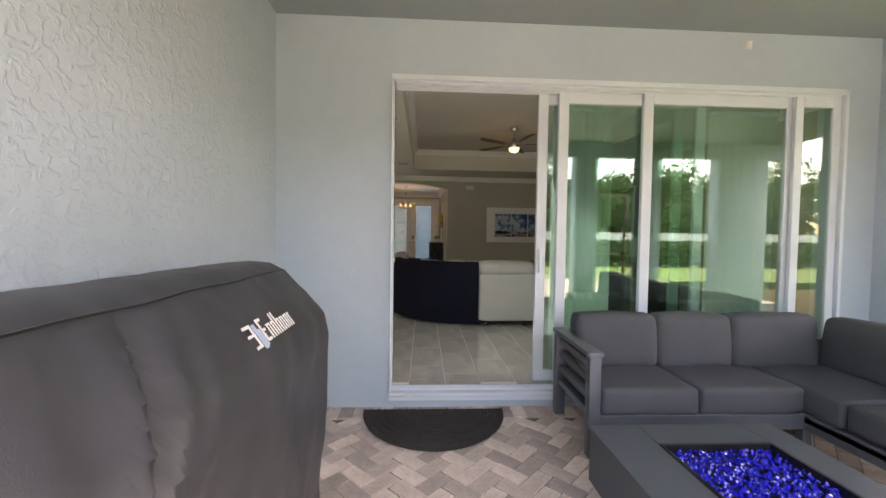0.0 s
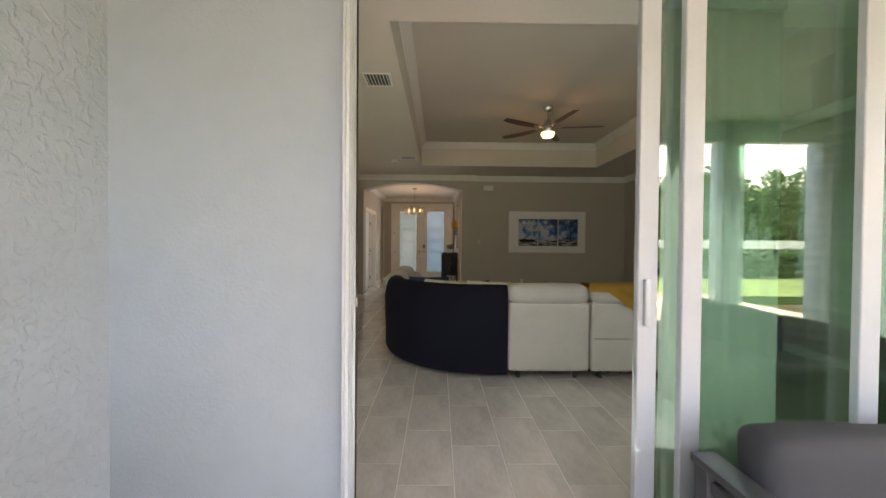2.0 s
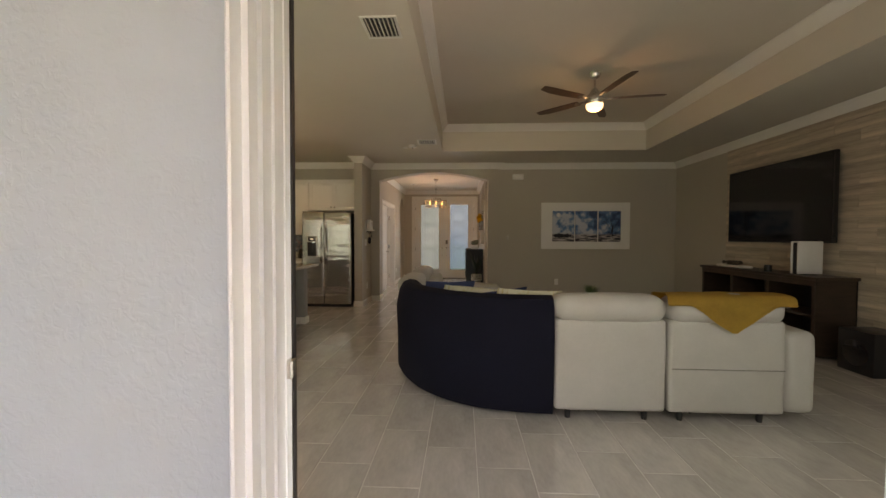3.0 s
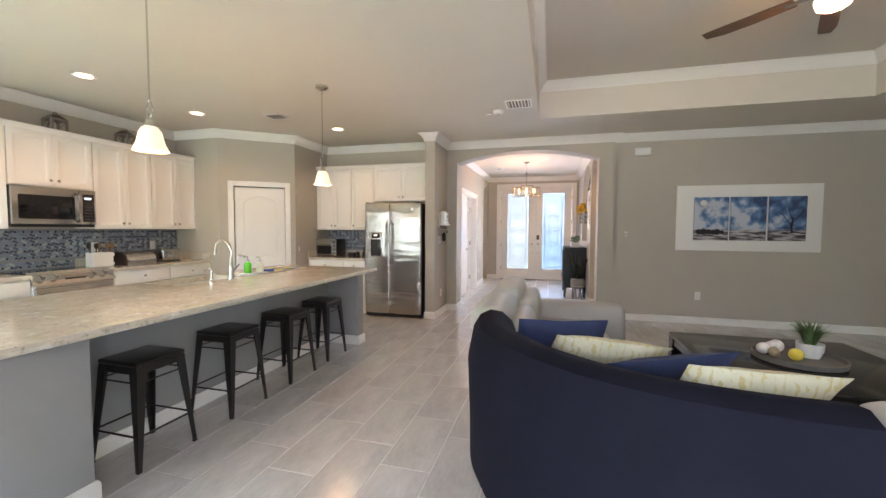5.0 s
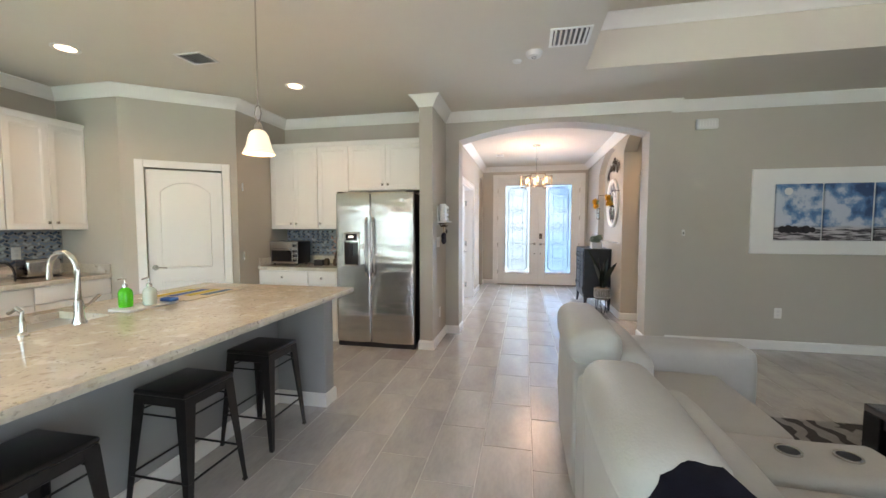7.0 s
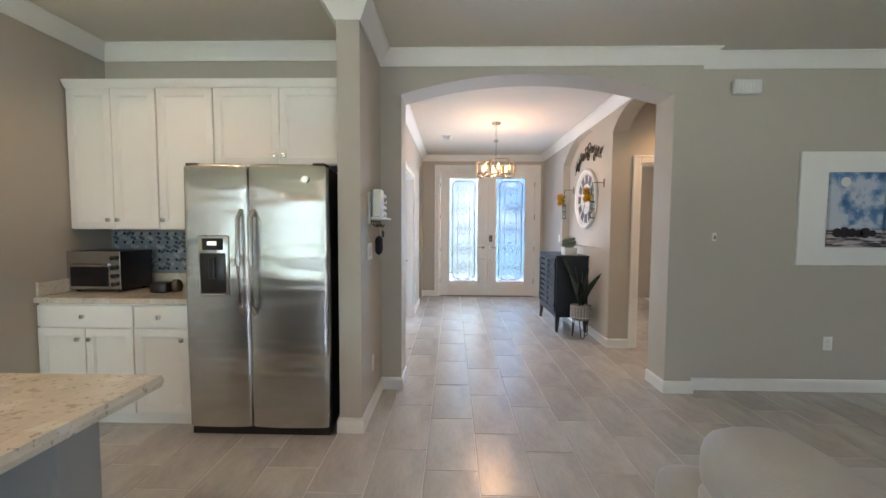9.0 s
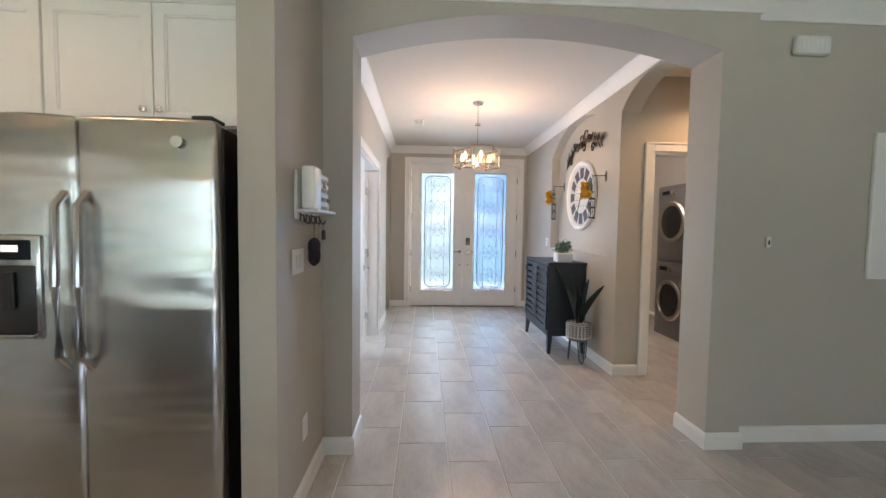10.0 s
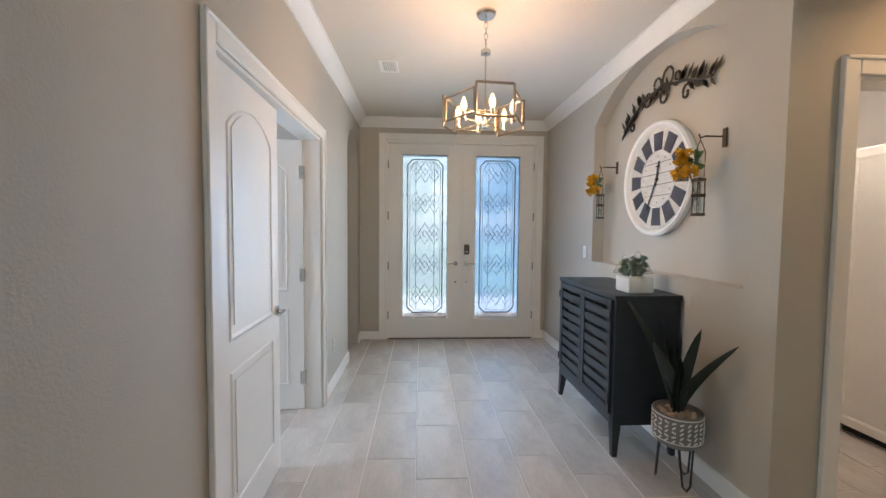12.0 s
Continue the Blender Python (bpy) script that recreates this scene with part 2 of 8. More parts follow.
def plank_white():
    """Whitewashed planks."""
    return mat("whitewashed_plank", (0.50, 0.42, 0.34), 0.65, var=0.35, scale=2, stretch=(1, 0.5, 9), vary=0.14, bump=0.4)


PLANK = plank_white()


def granite():
    """Pale speckled quartz."""
    m = mat("speckled_quartz", (0.58, 0.53, 0.44), 0.09, var=0.12, scale=6)
    N, L = nodes_of(m)
    b = N["Principled BSDF"]
    old = b.inputs["Base Color"].links[0].from_socket
    tc = N.new("ShaderNodeTexCoord")
    mix = None
    for sc, lo, col in ((26, 0.70, (0.43, 0.38, 0.31, 1)), (11, 0.66, (0.68, 0.64, 0.57, 1)), (60, 0.70, (0.34, 0.31, 0.27, 1))):
        n = N.new("ShaderNodeTexNoise")
        n.inputs["Scale"].default_value, n.inputs["Detail"].default_value = sc, 3
        L.new(tc.outputs["Object"], n.inputs["Vector"])
        r = N.new("ShaderNodeMapRange")
        r.inputs[1].default_value, r.inputs[2].default_value = lo - 0.09, lo
        L.new(n.outputs["Fac"], r.inputs[0])
        mix = N.new("ShaderNodeMix")
        mix.data_type = "RGBA"
        L.new(r.outputs[0], mix.inputs["Factor"])
        L.new(old, mix.inputs[6])
        mix.inputs[7].default_value = col
        old = mix.outputs[2]
    L.new(old, b.inputs["Base Color"])
    return m


QUARTZ = granite()


# ---- building blocks ----
def thing(name, at=(0, 0, 0), label="", category="", group="", turn=0.0):
    ob = new(name)
    ob.empty_display_size = 0.1
    ob.matrix_basis = Matrix.Translation(at) @ Matrix.Rotation(radians(turn), 4, "Z")
    return tagged(ob, label, category, group)


def part(name, bm, material, parent=None, label="", smooth=True, kind=""):
    bmesh.ops.recalc_face_normals(bm, faces=bm.faces)
    me = bpy.data.meshes.new(name)
    bm.to_mesh(me)
    bm.free()
    me.materials.append(material)
    if smooth:
        me.shade_smooth()
        me.set_sharp_from_angle(angle=radians(35))
    ob = new(name, me)
    ob.parent = parent
    return tagged(ob, label, kind=kind)


def B():
    return bmesh.new()


def box(bm, x0, x1, y0, y1, z0, z1, r=0.0, seg=2, m=None):
    c = Matrix.Translation(((x0 + x1) / 2, (y0 + y1) / 2, (z0 + z1) / 2)) @ Matrix.Diagonal((abs(x1 - x0), abs(y1 - y0), abs(z1 - z0), 1))
    got = bmesh.ops.create_cube(bm, size=1, matrix=c)["verts"]
    if r:
        es = list({e for v in got for e in v.link_edges})
        res = bmesh.ops.bevel(bm, geom=es, offset=r, segments=seg, profile=0.5, affect="EDGES")
        got = list({v for f in res["faces"] for v in f.verts})
    if m is not None:
        bmesh.ops.transform(bm, matrix=m, verts=list({v for v in got if v.is_valid}))
    return got


def rod(bm, a, b, r0, r1=None, seg=10):
    a, b = Vector(a), Vector(b)
    r1 = r0 if r1 is None else r1
    d = b - a
    m = Matrix.Translation((a + b) / 2) @ d.to_track_quat("Z", "Y").to_matrix().to_4x4()
    bmesh.ops.create_cone(bm, cap_ends=True, segments=seg, radius1=r0, radius2=r1, depth=d.length, matrix=m)


def tube(bm, pts, r, seg=8):
    """A round bar through points."""
    pts = [Vector(p) for p in pts]
    rings = []
    for i, p in enumerate(pts):
        d = (pts[min(i + 1, len(pts) - 1)] - pts[max(i - 1, 0)]).normalized()
        q = d.to_track_quat("Z", "Y")
        rr = r(i / (len(pts) - 1)) if callable(r) else r
        rings.append([bm.verts.new(p + q @ Vector((rr * math.cos(2 * math.pi * k / seg), rr * math.sin(2 * math.pi * k / seg), 0))) for k in range(seg)])
    for u, v in zip(rings, rings[1:]):
        for k in range(seg):
            bm.faces.new((u[k], u[(k + 1) % seg], v[(k + 1) % seg], v[k]))
    bm.faces.new(rings[0][::-1])
    bm.faces.new(rings[-1])


def lathe(bm, prof, at=(0, 0, 0), seg=24, m=None):
    """Turned shape: (radius, height) pairs from bottom to top."""
    rings = []
    for r, z in prof:
        rings.append([bm.verts.new((at[0] + r * math.cos(2 * math.pi * k / seg), at[1] + r * math.sin(2 * math.pi * k / seg), at[2] + z)) for k in range(seg)])
    for u, v in zip(rings, rings[1:]):
        for k in range(seg):
            bm.faces.new((u[k], u[(k + 1) % seg], v[(k + 1) % seg], v[k]))
    if abs(prof[0][1] - prof[-1][1]) < 0.011:
        pass
    elif prof[0][0] > 1e-4:
        bm.faces.new(rings[0][::-1])
    if prof[-1][0] > 1e-4 and abs(prof[0][1] - prof[-1][1]) >= 0.011:
        bm.faces.new(rings[-1])
    if m is not None:
        bmesh.ops.transform(bm, matrix=m, verts=[v for ring in rings for v in ring])


def prism(bm, pts, axis, a, b):
    """A flat outline drawn in the plane across the axis, made solid from a to b."""
    def put(p, w):
        return {"x": (w, p[0], p[1]), "y": (p[0], w, p[1]), "z": (p[0], p[1], w)}[axis]
    lo, hi = [bm.verts.new(put(p, a)) for p in pts], [bm.verts.new(put(p, b)) for p in pts]
    n = len(pts)
    bm.faces.new(lo)
    bm.faces.new(hi[::-1])
    for i in range(n):
        bm.faces.new((lo[i], lo[(i + 1) % n], hi[(i + 1) % n], hi[i]))


def sweep(bm, path, prof, closed=False):
    """Moulding: profile (out, up) along a level path of (x, y), out to the left of the way, with mitred corners."""
    pts = [Vector((p[0], p[1])) for p in path]
    n, rings = len(pts), []
    for i, p in enumerate(pts):
        d0 = (p - pts[i - 1]).normalized() if i or closed else (pts[1] - p).normalized()
        d1 = (pts[(i + 1) % n] - p).normalized() if i < n - 1 or closed else d0
        n0, n1 = Vector((-d0.y, d0.x)), Vector((-d1.y, d1.x))
        mid = (n0 + n1).normalized()
        mid /= max(0.3, mid.dot(n0))
        rings.append([bm.verts.new((p.x + mid.x * o, p.y + mid.y * o, z)) for o, z in prof])
    k = len(prof)
    for i in range(n if closed else n - 1):
        u, v = rings[i], rings[(i + 1) % n]
        for j in range(k):
            bm.faces.new((u[j], u[(j + 1) % k], v[(j + 1) % k], v[j]))
    if not closed:
        bm.faces.new(rings[0][::-1])
        bm.faces.new(rings[-1])


def arch_pts(x0, x1, spring, apex, n=16):
    """Points of a flat arch from x0 to x1."""
    w, h = (x1 - x0) / 2, apex - spring
    rad = (w * w + h * h) / (2 * h)
    cz, cx = apex - rad, (x0 + x1) / 2
    a0 = math.asin(min(1, w / rad))
    return [(cx + rad * math.sin(-a0 + 2 * a0 * i / n), cz + rad * math.cos(-a0 + 2 * a0 * i / n)) for i in range(n + 1)]


def wall(name, pts, axis, a, b, material=None, label=""):
    bm = B()
    prism(bm, pts, axis, a, b)
    return part(name, bm, material or WALL, None, label, smooth=False, kind="structure")


# ---- the structure ----
CH, TOP = 2.84, 3.29
XL, XR = -4.70, 5.37
Y0, Y1 = 2.68, 9.95
PF, PC = -0.15, 2.96

# patio
bm = B(); box(bm, -0.2, 4.8, -2.6, 2.47, PF - 0.14, PF - 0.012)
part("patio_bed", bm, SAND, kind="structure", smooth=False)
bm = B(); box(bm, -40, 40, -60, -7.5, -0.5, -0.24); box(bm, -40, -0.35, -1.6, 2.4, -0.5, -0.24); box(bm, 5.0, 40, -1.6, 2.4, -0.5, -0.24)
part("ground", bm, GRASS, kind="structure", smooth=False)
bm = B(); box(bm, -40, 40, 14.78, 60, -0.5, -0.12)
part("ground", bm, GRASS, kind="structure", smooth=False)
bm = B(); box(bm, -1.5, 3, 14.7, 18, -0.12, -0.03)
part("porch_slab", bm, mat("porch_concrete", (0.4, 0.39, 0.37), 0.8, bump=0.3), kind="structure", smooth=False)
wall("wall_patio_side", [(-1.0, PF), (2.47, PF), (2.47, PC), (-1.0, PC)], "x", -0.36, -0.2, STUCCO, "grey-green textured stucco wall beside the covered grill")
wall("wall_patio_end", [(2.05, PF), (2.47, PF), (2.47, PC), (2.05, PC)], "x", 4.8, 4.95, STUCCO_FINE)
wall("wall_patio_back", [(-0.2, PF), (0.70, PF), (0.70, 2.52), (4.50, 2.52), (4.50, PF), (4.8, PF), (4.8, PC), (-0.2, PC)], "y", 2.47, 2.55, STUCCO_FINE, "pale grey-green stucco wall round the sliding door")
# Past x 4.95 roof and beam are an unseen extension that blocks the sun.
bm = B(); box(bm, -0.36, 7.5, -1.0, 2.55, PC, PC + 0.12)
part("patio_ceiling", bm, PCEIL, kind="structure", smooth=False)
bm = B(); box(bm, -0.36, 7.5, -1.15, -1.0, 2.7, PC + 0.12)
part("patio_beam", bm, STUCCO_FINE, kind="structure", smooth=False)
bm = B(); box(bm, 4.85, 5.15, -1.2, -0.95, PF, 2.7, 0.01)
part("patio_column", bm, STUCCO_FINE, kind="structure")
for cx0, cx1 in ((3.65, 4.05), (6.2, 7.1)):
    bm = B(); box(bm, cx0, cx1, -1.2, -0.95, PF, 2.7, 0.01); part("patio_column", bm, STUCCO_FINE, kind="structure")
bm = B(); box(bm, 0.70, 4.50, 2.47, 2.55, PF, -0.045)
part("door_sill", bm, STUCCO_FINE, kind="structure", smooth=False)

# Unseen pale slab past the patio, added to bounce sunlight into it.
bm = B(); box(bm, -8, 9, -7.5, -2.6, -0.5, PF - 0.02)
part("bounce_deck", bm, mat("deck_concrete", (0.27, 0.25, 0.225), 0.8, bump=0.3), kind="structure", smooth=False)

# great room walls
wall("wall_south", [(XL - .15, -0.1), (-4.2, -0.1), (-4.2, 2.42), (-1.3, 2.42), (-1.3, -0.1), (0.70, -0.1), (0.70, 2.52), (4.50, 2.52), (4.50, -0.1), (XR + .15, -0.1), (XR + .15, 3.3), (XL - .15, 3.3)], "y", 2.55, Y0)
wall("wall_west", [(Y0, -0.1), (8.156, -0.1), (8.156, CH), (Y0, CH)], "x", XL - 0.15, XL)
wall("wall_pantry_side", [(XL, -0.1), (-3.895, -0.1), (-3.895, CH), (XL, CH)], "y", 8.156, 8.30)
DIAG = Matrix.Translation((-3.895, 8.156, 0)) @ Matrix.Rotation(math.atan2(0.54, 0.69), 4, "Z")
bm = B()
DL = 1.066
prism(bm, [(0, -0.1), (0.20, -0.1), (0.20, 2.025), (0.915, 2.025), (0.915, -0.1), (DL, -0.1), (DL, CH), (0, CH)], "y", 0, 0.12)
bmesh.ops.transform(bm, matrix=DIAG, verts=bm.verts)
part("wall_pantry_diagonal", bm, WALL, kind="structure", smooth=False)
# Unseen pantry walls, added to keep sky light out of the door's top gap.
wall("wall_pantry_west", [(8.30, -0.1), (9.87, -0.1), (9.87, CH), (8.30, CH)], "x", XL - 0.15, XL)
wall("wall_pantry_north", [(XL, -0.1), (-3.175, -0.1), (-3.175, CH), (XL, CH)], "y", 9.75, 9.87)
wall("wall_kitchen_return", [(8.81, -0.1), (9.75, -0.1), (9.75, CH), (8.81, CH)], "x", -3.175, -3.055)
wall("wall_kitchen_north", [(-3.175, -0.1), (-0.98, -0.1), (-0.98, CH), (-3.175, CH)], "y", 9.75, 9.87)
wall("wall_fin", [(9.14, -0.1), (9.87, -0.1), (9.87, CH), (9.14, CH)], "x", -0.98, -0.83)
AX0, AX1 = -0.655, 1.585
wall("wall_arch", [(-0.98, -0.1), (AX0, -0.1)] + arch_pts(AX0, AX1, 2.50, 2.665) + [(AX1, -0.1), (1.81, -0.1), (1.81, CH), (-0.98, CH)], "y", 9.87, 10.16, WALL, "greige wall with a shallow arched opening to the hall")
wall("wall_north", [(1.81, -0.1), (XR + .15, -0.1), (XR + .15, CH), (1.81, CH)], "y", Y1, 10.16)
wall("wall_east", [(Y0, -0.1), (Y1, -0.1), (Y1, CH), (Y0, CH)], "x", XR, XR + 0.15)

# hall walls
wall("wall_hall_west", [(10.16, -0.1), (10.98, -0.1), (10.98, 2.13), (12.55, 2.13), (12.55, -0.1), (13.66, -0.1)] + [(a, b) for a, b in arch_pts(13.66, 14.32, 2.32, 2.55)] + [(14.32, -0.1), (14.5, -0.1), (14.5, CH), (10.16, CH)], "x", -0.98, -0.83)
wall("wall_hall_north", [(-0.98, -0.1), (-0.50, -0.1), (-0.50, 2.57), (1.46, 2.57), (1.46, -0.1), (3.9, -0.1), (3.9, CH), (-0.98, CH)], "y", 14.5, 14.66)
wall("wall_hall_east_opening", [(10.16, 2.84), (10.16, 2.50)] + arch_pts(10.16, 11.13, 2.50, 2.71) + [(11.13, 2.84)], "x", 1.60, 1.78)
wall("wall_hall_east", [(11.13, -0.1), (14.5, -0.1), (14.5, CH), (13.10, CH), (13.10, 1.14), (11.33, 1.14), (11.33, CH), (11.13, CH)], "x", 1.60, 1.71)
wall("wall_niche_head", [(11.33, CH), (11.33, 2.42)] + arch_pts(11.33, 13.10, 2.42, 2.74) + [(13.10, CH)], "x", 1.60, 1.71)
wall("wall_niche_back", [(11.13, -0.1), (14.5, -0.1), (14.5, CH), (11.13, CH)], "x", 1.71, 1.84)
wall("wall_passage_north", [(1.84, -0.1), (1.92, -0.1), (1.92, 2.14), (2.74, 2.14), (2.74, -0.1), (3.9, -0.1), (3.9, CH), (1.84, CH)], "y", 11.13, 11.25)
wall("wall_passage_east", [(10.16, -0.1), (11.13, -0.1), (11.13, CH), (10.16, CH)], "x", 3.2, 3.32)
LWALL = mat("laundry_wall_paint", (0.62, 0.60, 0.57), 0.7, var=0.02)
wall("wall_laundry_east", [(11.25, -0.1), (14.5, -0.1), (14.5, CH), (11.25, CH)], "x", 3.78, 3.9, LWALL)
# rooms behind the hall doors
wall("wall_study_west", [(9.87, -0.1), (14.8, -0.1), (14.8, CH), (9.87, CH)], "x", -4.3, -4.2)
wall("wall_study_south", [(-4.2, -0.1), (-0.98, -0.1), (-0.98, CH), (-4.2, CH)], "y", 9.87, 9.97)
wall("wall_study_middle", [(-4.2, -0.1), (-0.98, -0.1), (-0.98, CH), (-4.2, CH)], "y", 13.3, 13.42)
wall("wall_study_north", [(-4.2, -0.1), (-0.98, -0.1), (-0.98, CH), (-4.2, CH)], "y", 14.8, 14.9)
bm = B(); box(bm, -1.6, -1.7, 14.70, 14.76, 0.1, 2.3, 0.01)
for k in range(9):
    rod(bm, (-2.55 + k * 0.1, 14.70, 0.1), (-2.55 + k * 0.1, 14.70, 2.3), 0.04)
curt = thing("curtain", (0, 0, 0), "dark teal curtain hanging in the side room", "curtain")
part("cloth", bm, CURTAIN, curt)

# ceilings
TX0, TX1, TY0, TY1 = 0.71, 4.21, 3.70, 8.74
bm = B()
box(bm, XL, TX0, Y0, 9.95, CH, CH + 0.1); box(bm, TX1, XR, Y0, 9.95, CH, CH + 0.1)
box(bm, TX0, TX1, Y0, TY0, CH, CH + 0.1); box(bm, TX0, TX1, TY1, 9.95, CH, CH + 0.1)
part("ceiling", bm, CEIL, kind="structure", smooth=False)
for tx0, tx1, ty0, ty1 in ((TX0 - 0.1, TX0, TY0 - 0.1, TY1 + 0.1), (TX1, TX1 + 0.1, TY0 - 0.1, TY1 + 0.1), (TX0, TX1, TY0 - 0.1, TY0), (TX0, TX1, TY1, TY1 + 0.1)):
    bm = B(); box(bm, tx0, tx1, ty0, ty1, CH + 0.1, TOP); part("ceiling_tray_side", bm, CEIL, kind="structure", smooth=False)
bm = B(); box(bm, TX0 - 0.1, TX1 + 0.1, TY0 - 0.1, TY1 + 0.1, TOP, TOP + 0.1); part("ceiling_tray_top", bm, CEIL, kind="structure", smooth=False)
bm = B(); box(bm, -4.3, 3.9, 9.95, 14.9, CH, CH + 0.1)
part("ceiling_hall", bm, CEIL, kind="structure", smooth=False)

# mouldings: out is to the left of the way
CR = [(0, -0.115), (0.012, -0.115), (0.018, -0.098), (0.03, -0.085), (0.05, -0.045), (0.075, -0.025), (0.085, -0.012), (0.095, -0.012), (0.095, 0), (0, 0)]
BS = [(0, 0), (0.016, 0), (0.016, 0.085), (0.010, 0.100), (0, 0.105)]


def crown(path, z=CH - 0.001, closed=False, name="crown_moulding"):
    bm = B()
    sweep(bm, path, [(o, z + u) for o, u in CR], closed)
    return part(name, bm, WHITE, kind="structure", smooth=True)


def skirting(path):
    bm = B()
    sweep(bm, path, BS)
    return part("baseboard", bm, WHITE, kind="structure", smooth=False)


crown([(XL, Y0), (XR, Y0), (XR, Y1), (1.81, Y1), (1.81, 9.87), (-0.83, 9.87), (-0.83, 9.14), (-0.98, 9.14), (-0.98, 9.75), (-3.055, 9.75), (-3.055, 8.81), (-3.895, 8.156), (XL, 8.156)], closed=True)
crown([(TX0, TY0), (TX1, TY0), (TX1, TY1), (TX0, TY1)], TOP - 0.001, True, "tray_moulding")
crown([(1.60, 10.16), (1.60, 14.5), (-0.83, 14.5), (-0.83, 10.16)], closed=True)
skirting([(4.50, Y0), (XR, Y0), (XR, Y1), (1.81, Y1), (1.81, 9.87), (AX1, 9.87), (AX1, 10.16)])
skirting([(AX0, 10.16), (AX0, 9.87), (-0.83, 9.87), (-0.83, 9.14), (-0.98, 9.14), (-0.98, 9.70)])
skirting([(1.84, 11.13), (1.60, 11.13), (1.60, 14.5), (1.545, 14.5)])
skirting([(-0.585, 14.5), (-0.83, 14.5), (-0.83, 14.32)])
skirting([(-0.83, 13.66), (-0.83, 12.645)])
skirting([(-0.83, 10.885), (-0.83, 10.16), (AX0, 10.16)])
skirting([(-1.3, Y0), (0.70, Y0)])


def casing(name, axis, plane, a, b, top, out, w=0.085, label="white painted door casing"):
    """Trim on three sides of an opening; out: the way it stands off the wall."""
    bm = B()
    lo, hi = sorted((plane, plane + out * 0.018))
    for u0, u1, z0, z1 in ((a - w, a, 0, top + w), (b, b + w, 0, top + w), (a, b, top, top + w)):
        if axis == "x":
            box(bm, lo, hi, u0, u1, z0, z1, 0.005, 1)
        else:
            box(bm, u0, u1, lo, hi, z0, z1, 0.005, 1)
    lo, hi = sorted((plane + out * 0.014, plane + out * 0.026))
    for u0, u1, z0, z1 in ((a - w, a - w + 0.018, 0, top + w), (b + w - 0.018, b + w, 0, top + w), (a - w, b + w, top + w - 0.018, top + w)):
        if axis == "x":
            box(bm, lo, hi, u0, u1, z0, z1, 0.004, 1)
        else:
            box(bm, u0, u1, lo, hi, z0, z1, 0.004, 1)
    return part(name, bm, WHITE, None, label, kind="structure")


casing("trim", "x", -0.83, 10.98, 12.55, 2.13, 1)
casing("trim", "y", 14.5, -0.50, 1.46, 2.57, -1)
casing("trim", "y", 11.13, 1.92, 2.74, 2.14, -1)
for lin in ([-0.98, -0.83, 10.98, 11.0, 0, 2.13], [-0.98, -0.83, 12.53, 12.55, 0, 2.13], [-0.98, -0.83, 11.0, 12.53, 2.11, 2.13],
            [1.92, 1.94, 11.13, 11.25, 0, 2.14], [2.72, 2.74, 11.13, 11.25, 0, 2.14], [1.94, 2.72, 11.13, 11.25, 2.12, 2.14],
            [-0.50, -0.47, 14.5, 14.66, 0, 2.57], [1.43, 1.46, 14.5, 14.66, 0, 2.57], [-0.47, 1.43, 14.5, 14.66, 2.54, 2.57]):
    bm = B(); box(bm, *lin); part("door_jamb", bm, WHITE, kind="structure", smooth=False)

# floors
bm = B()
box(bm, XL, XR, Y0 - 0.13, 9.95, -0.1, -0.0025); box(bm, -4.3, 3.9, 9.95, 14.75, -0.1, -0.0025)
FLOOR = part("floor", bm, GROUT, None, "grey wood-look porcelain tile floor", kind="structure", smooth=False)


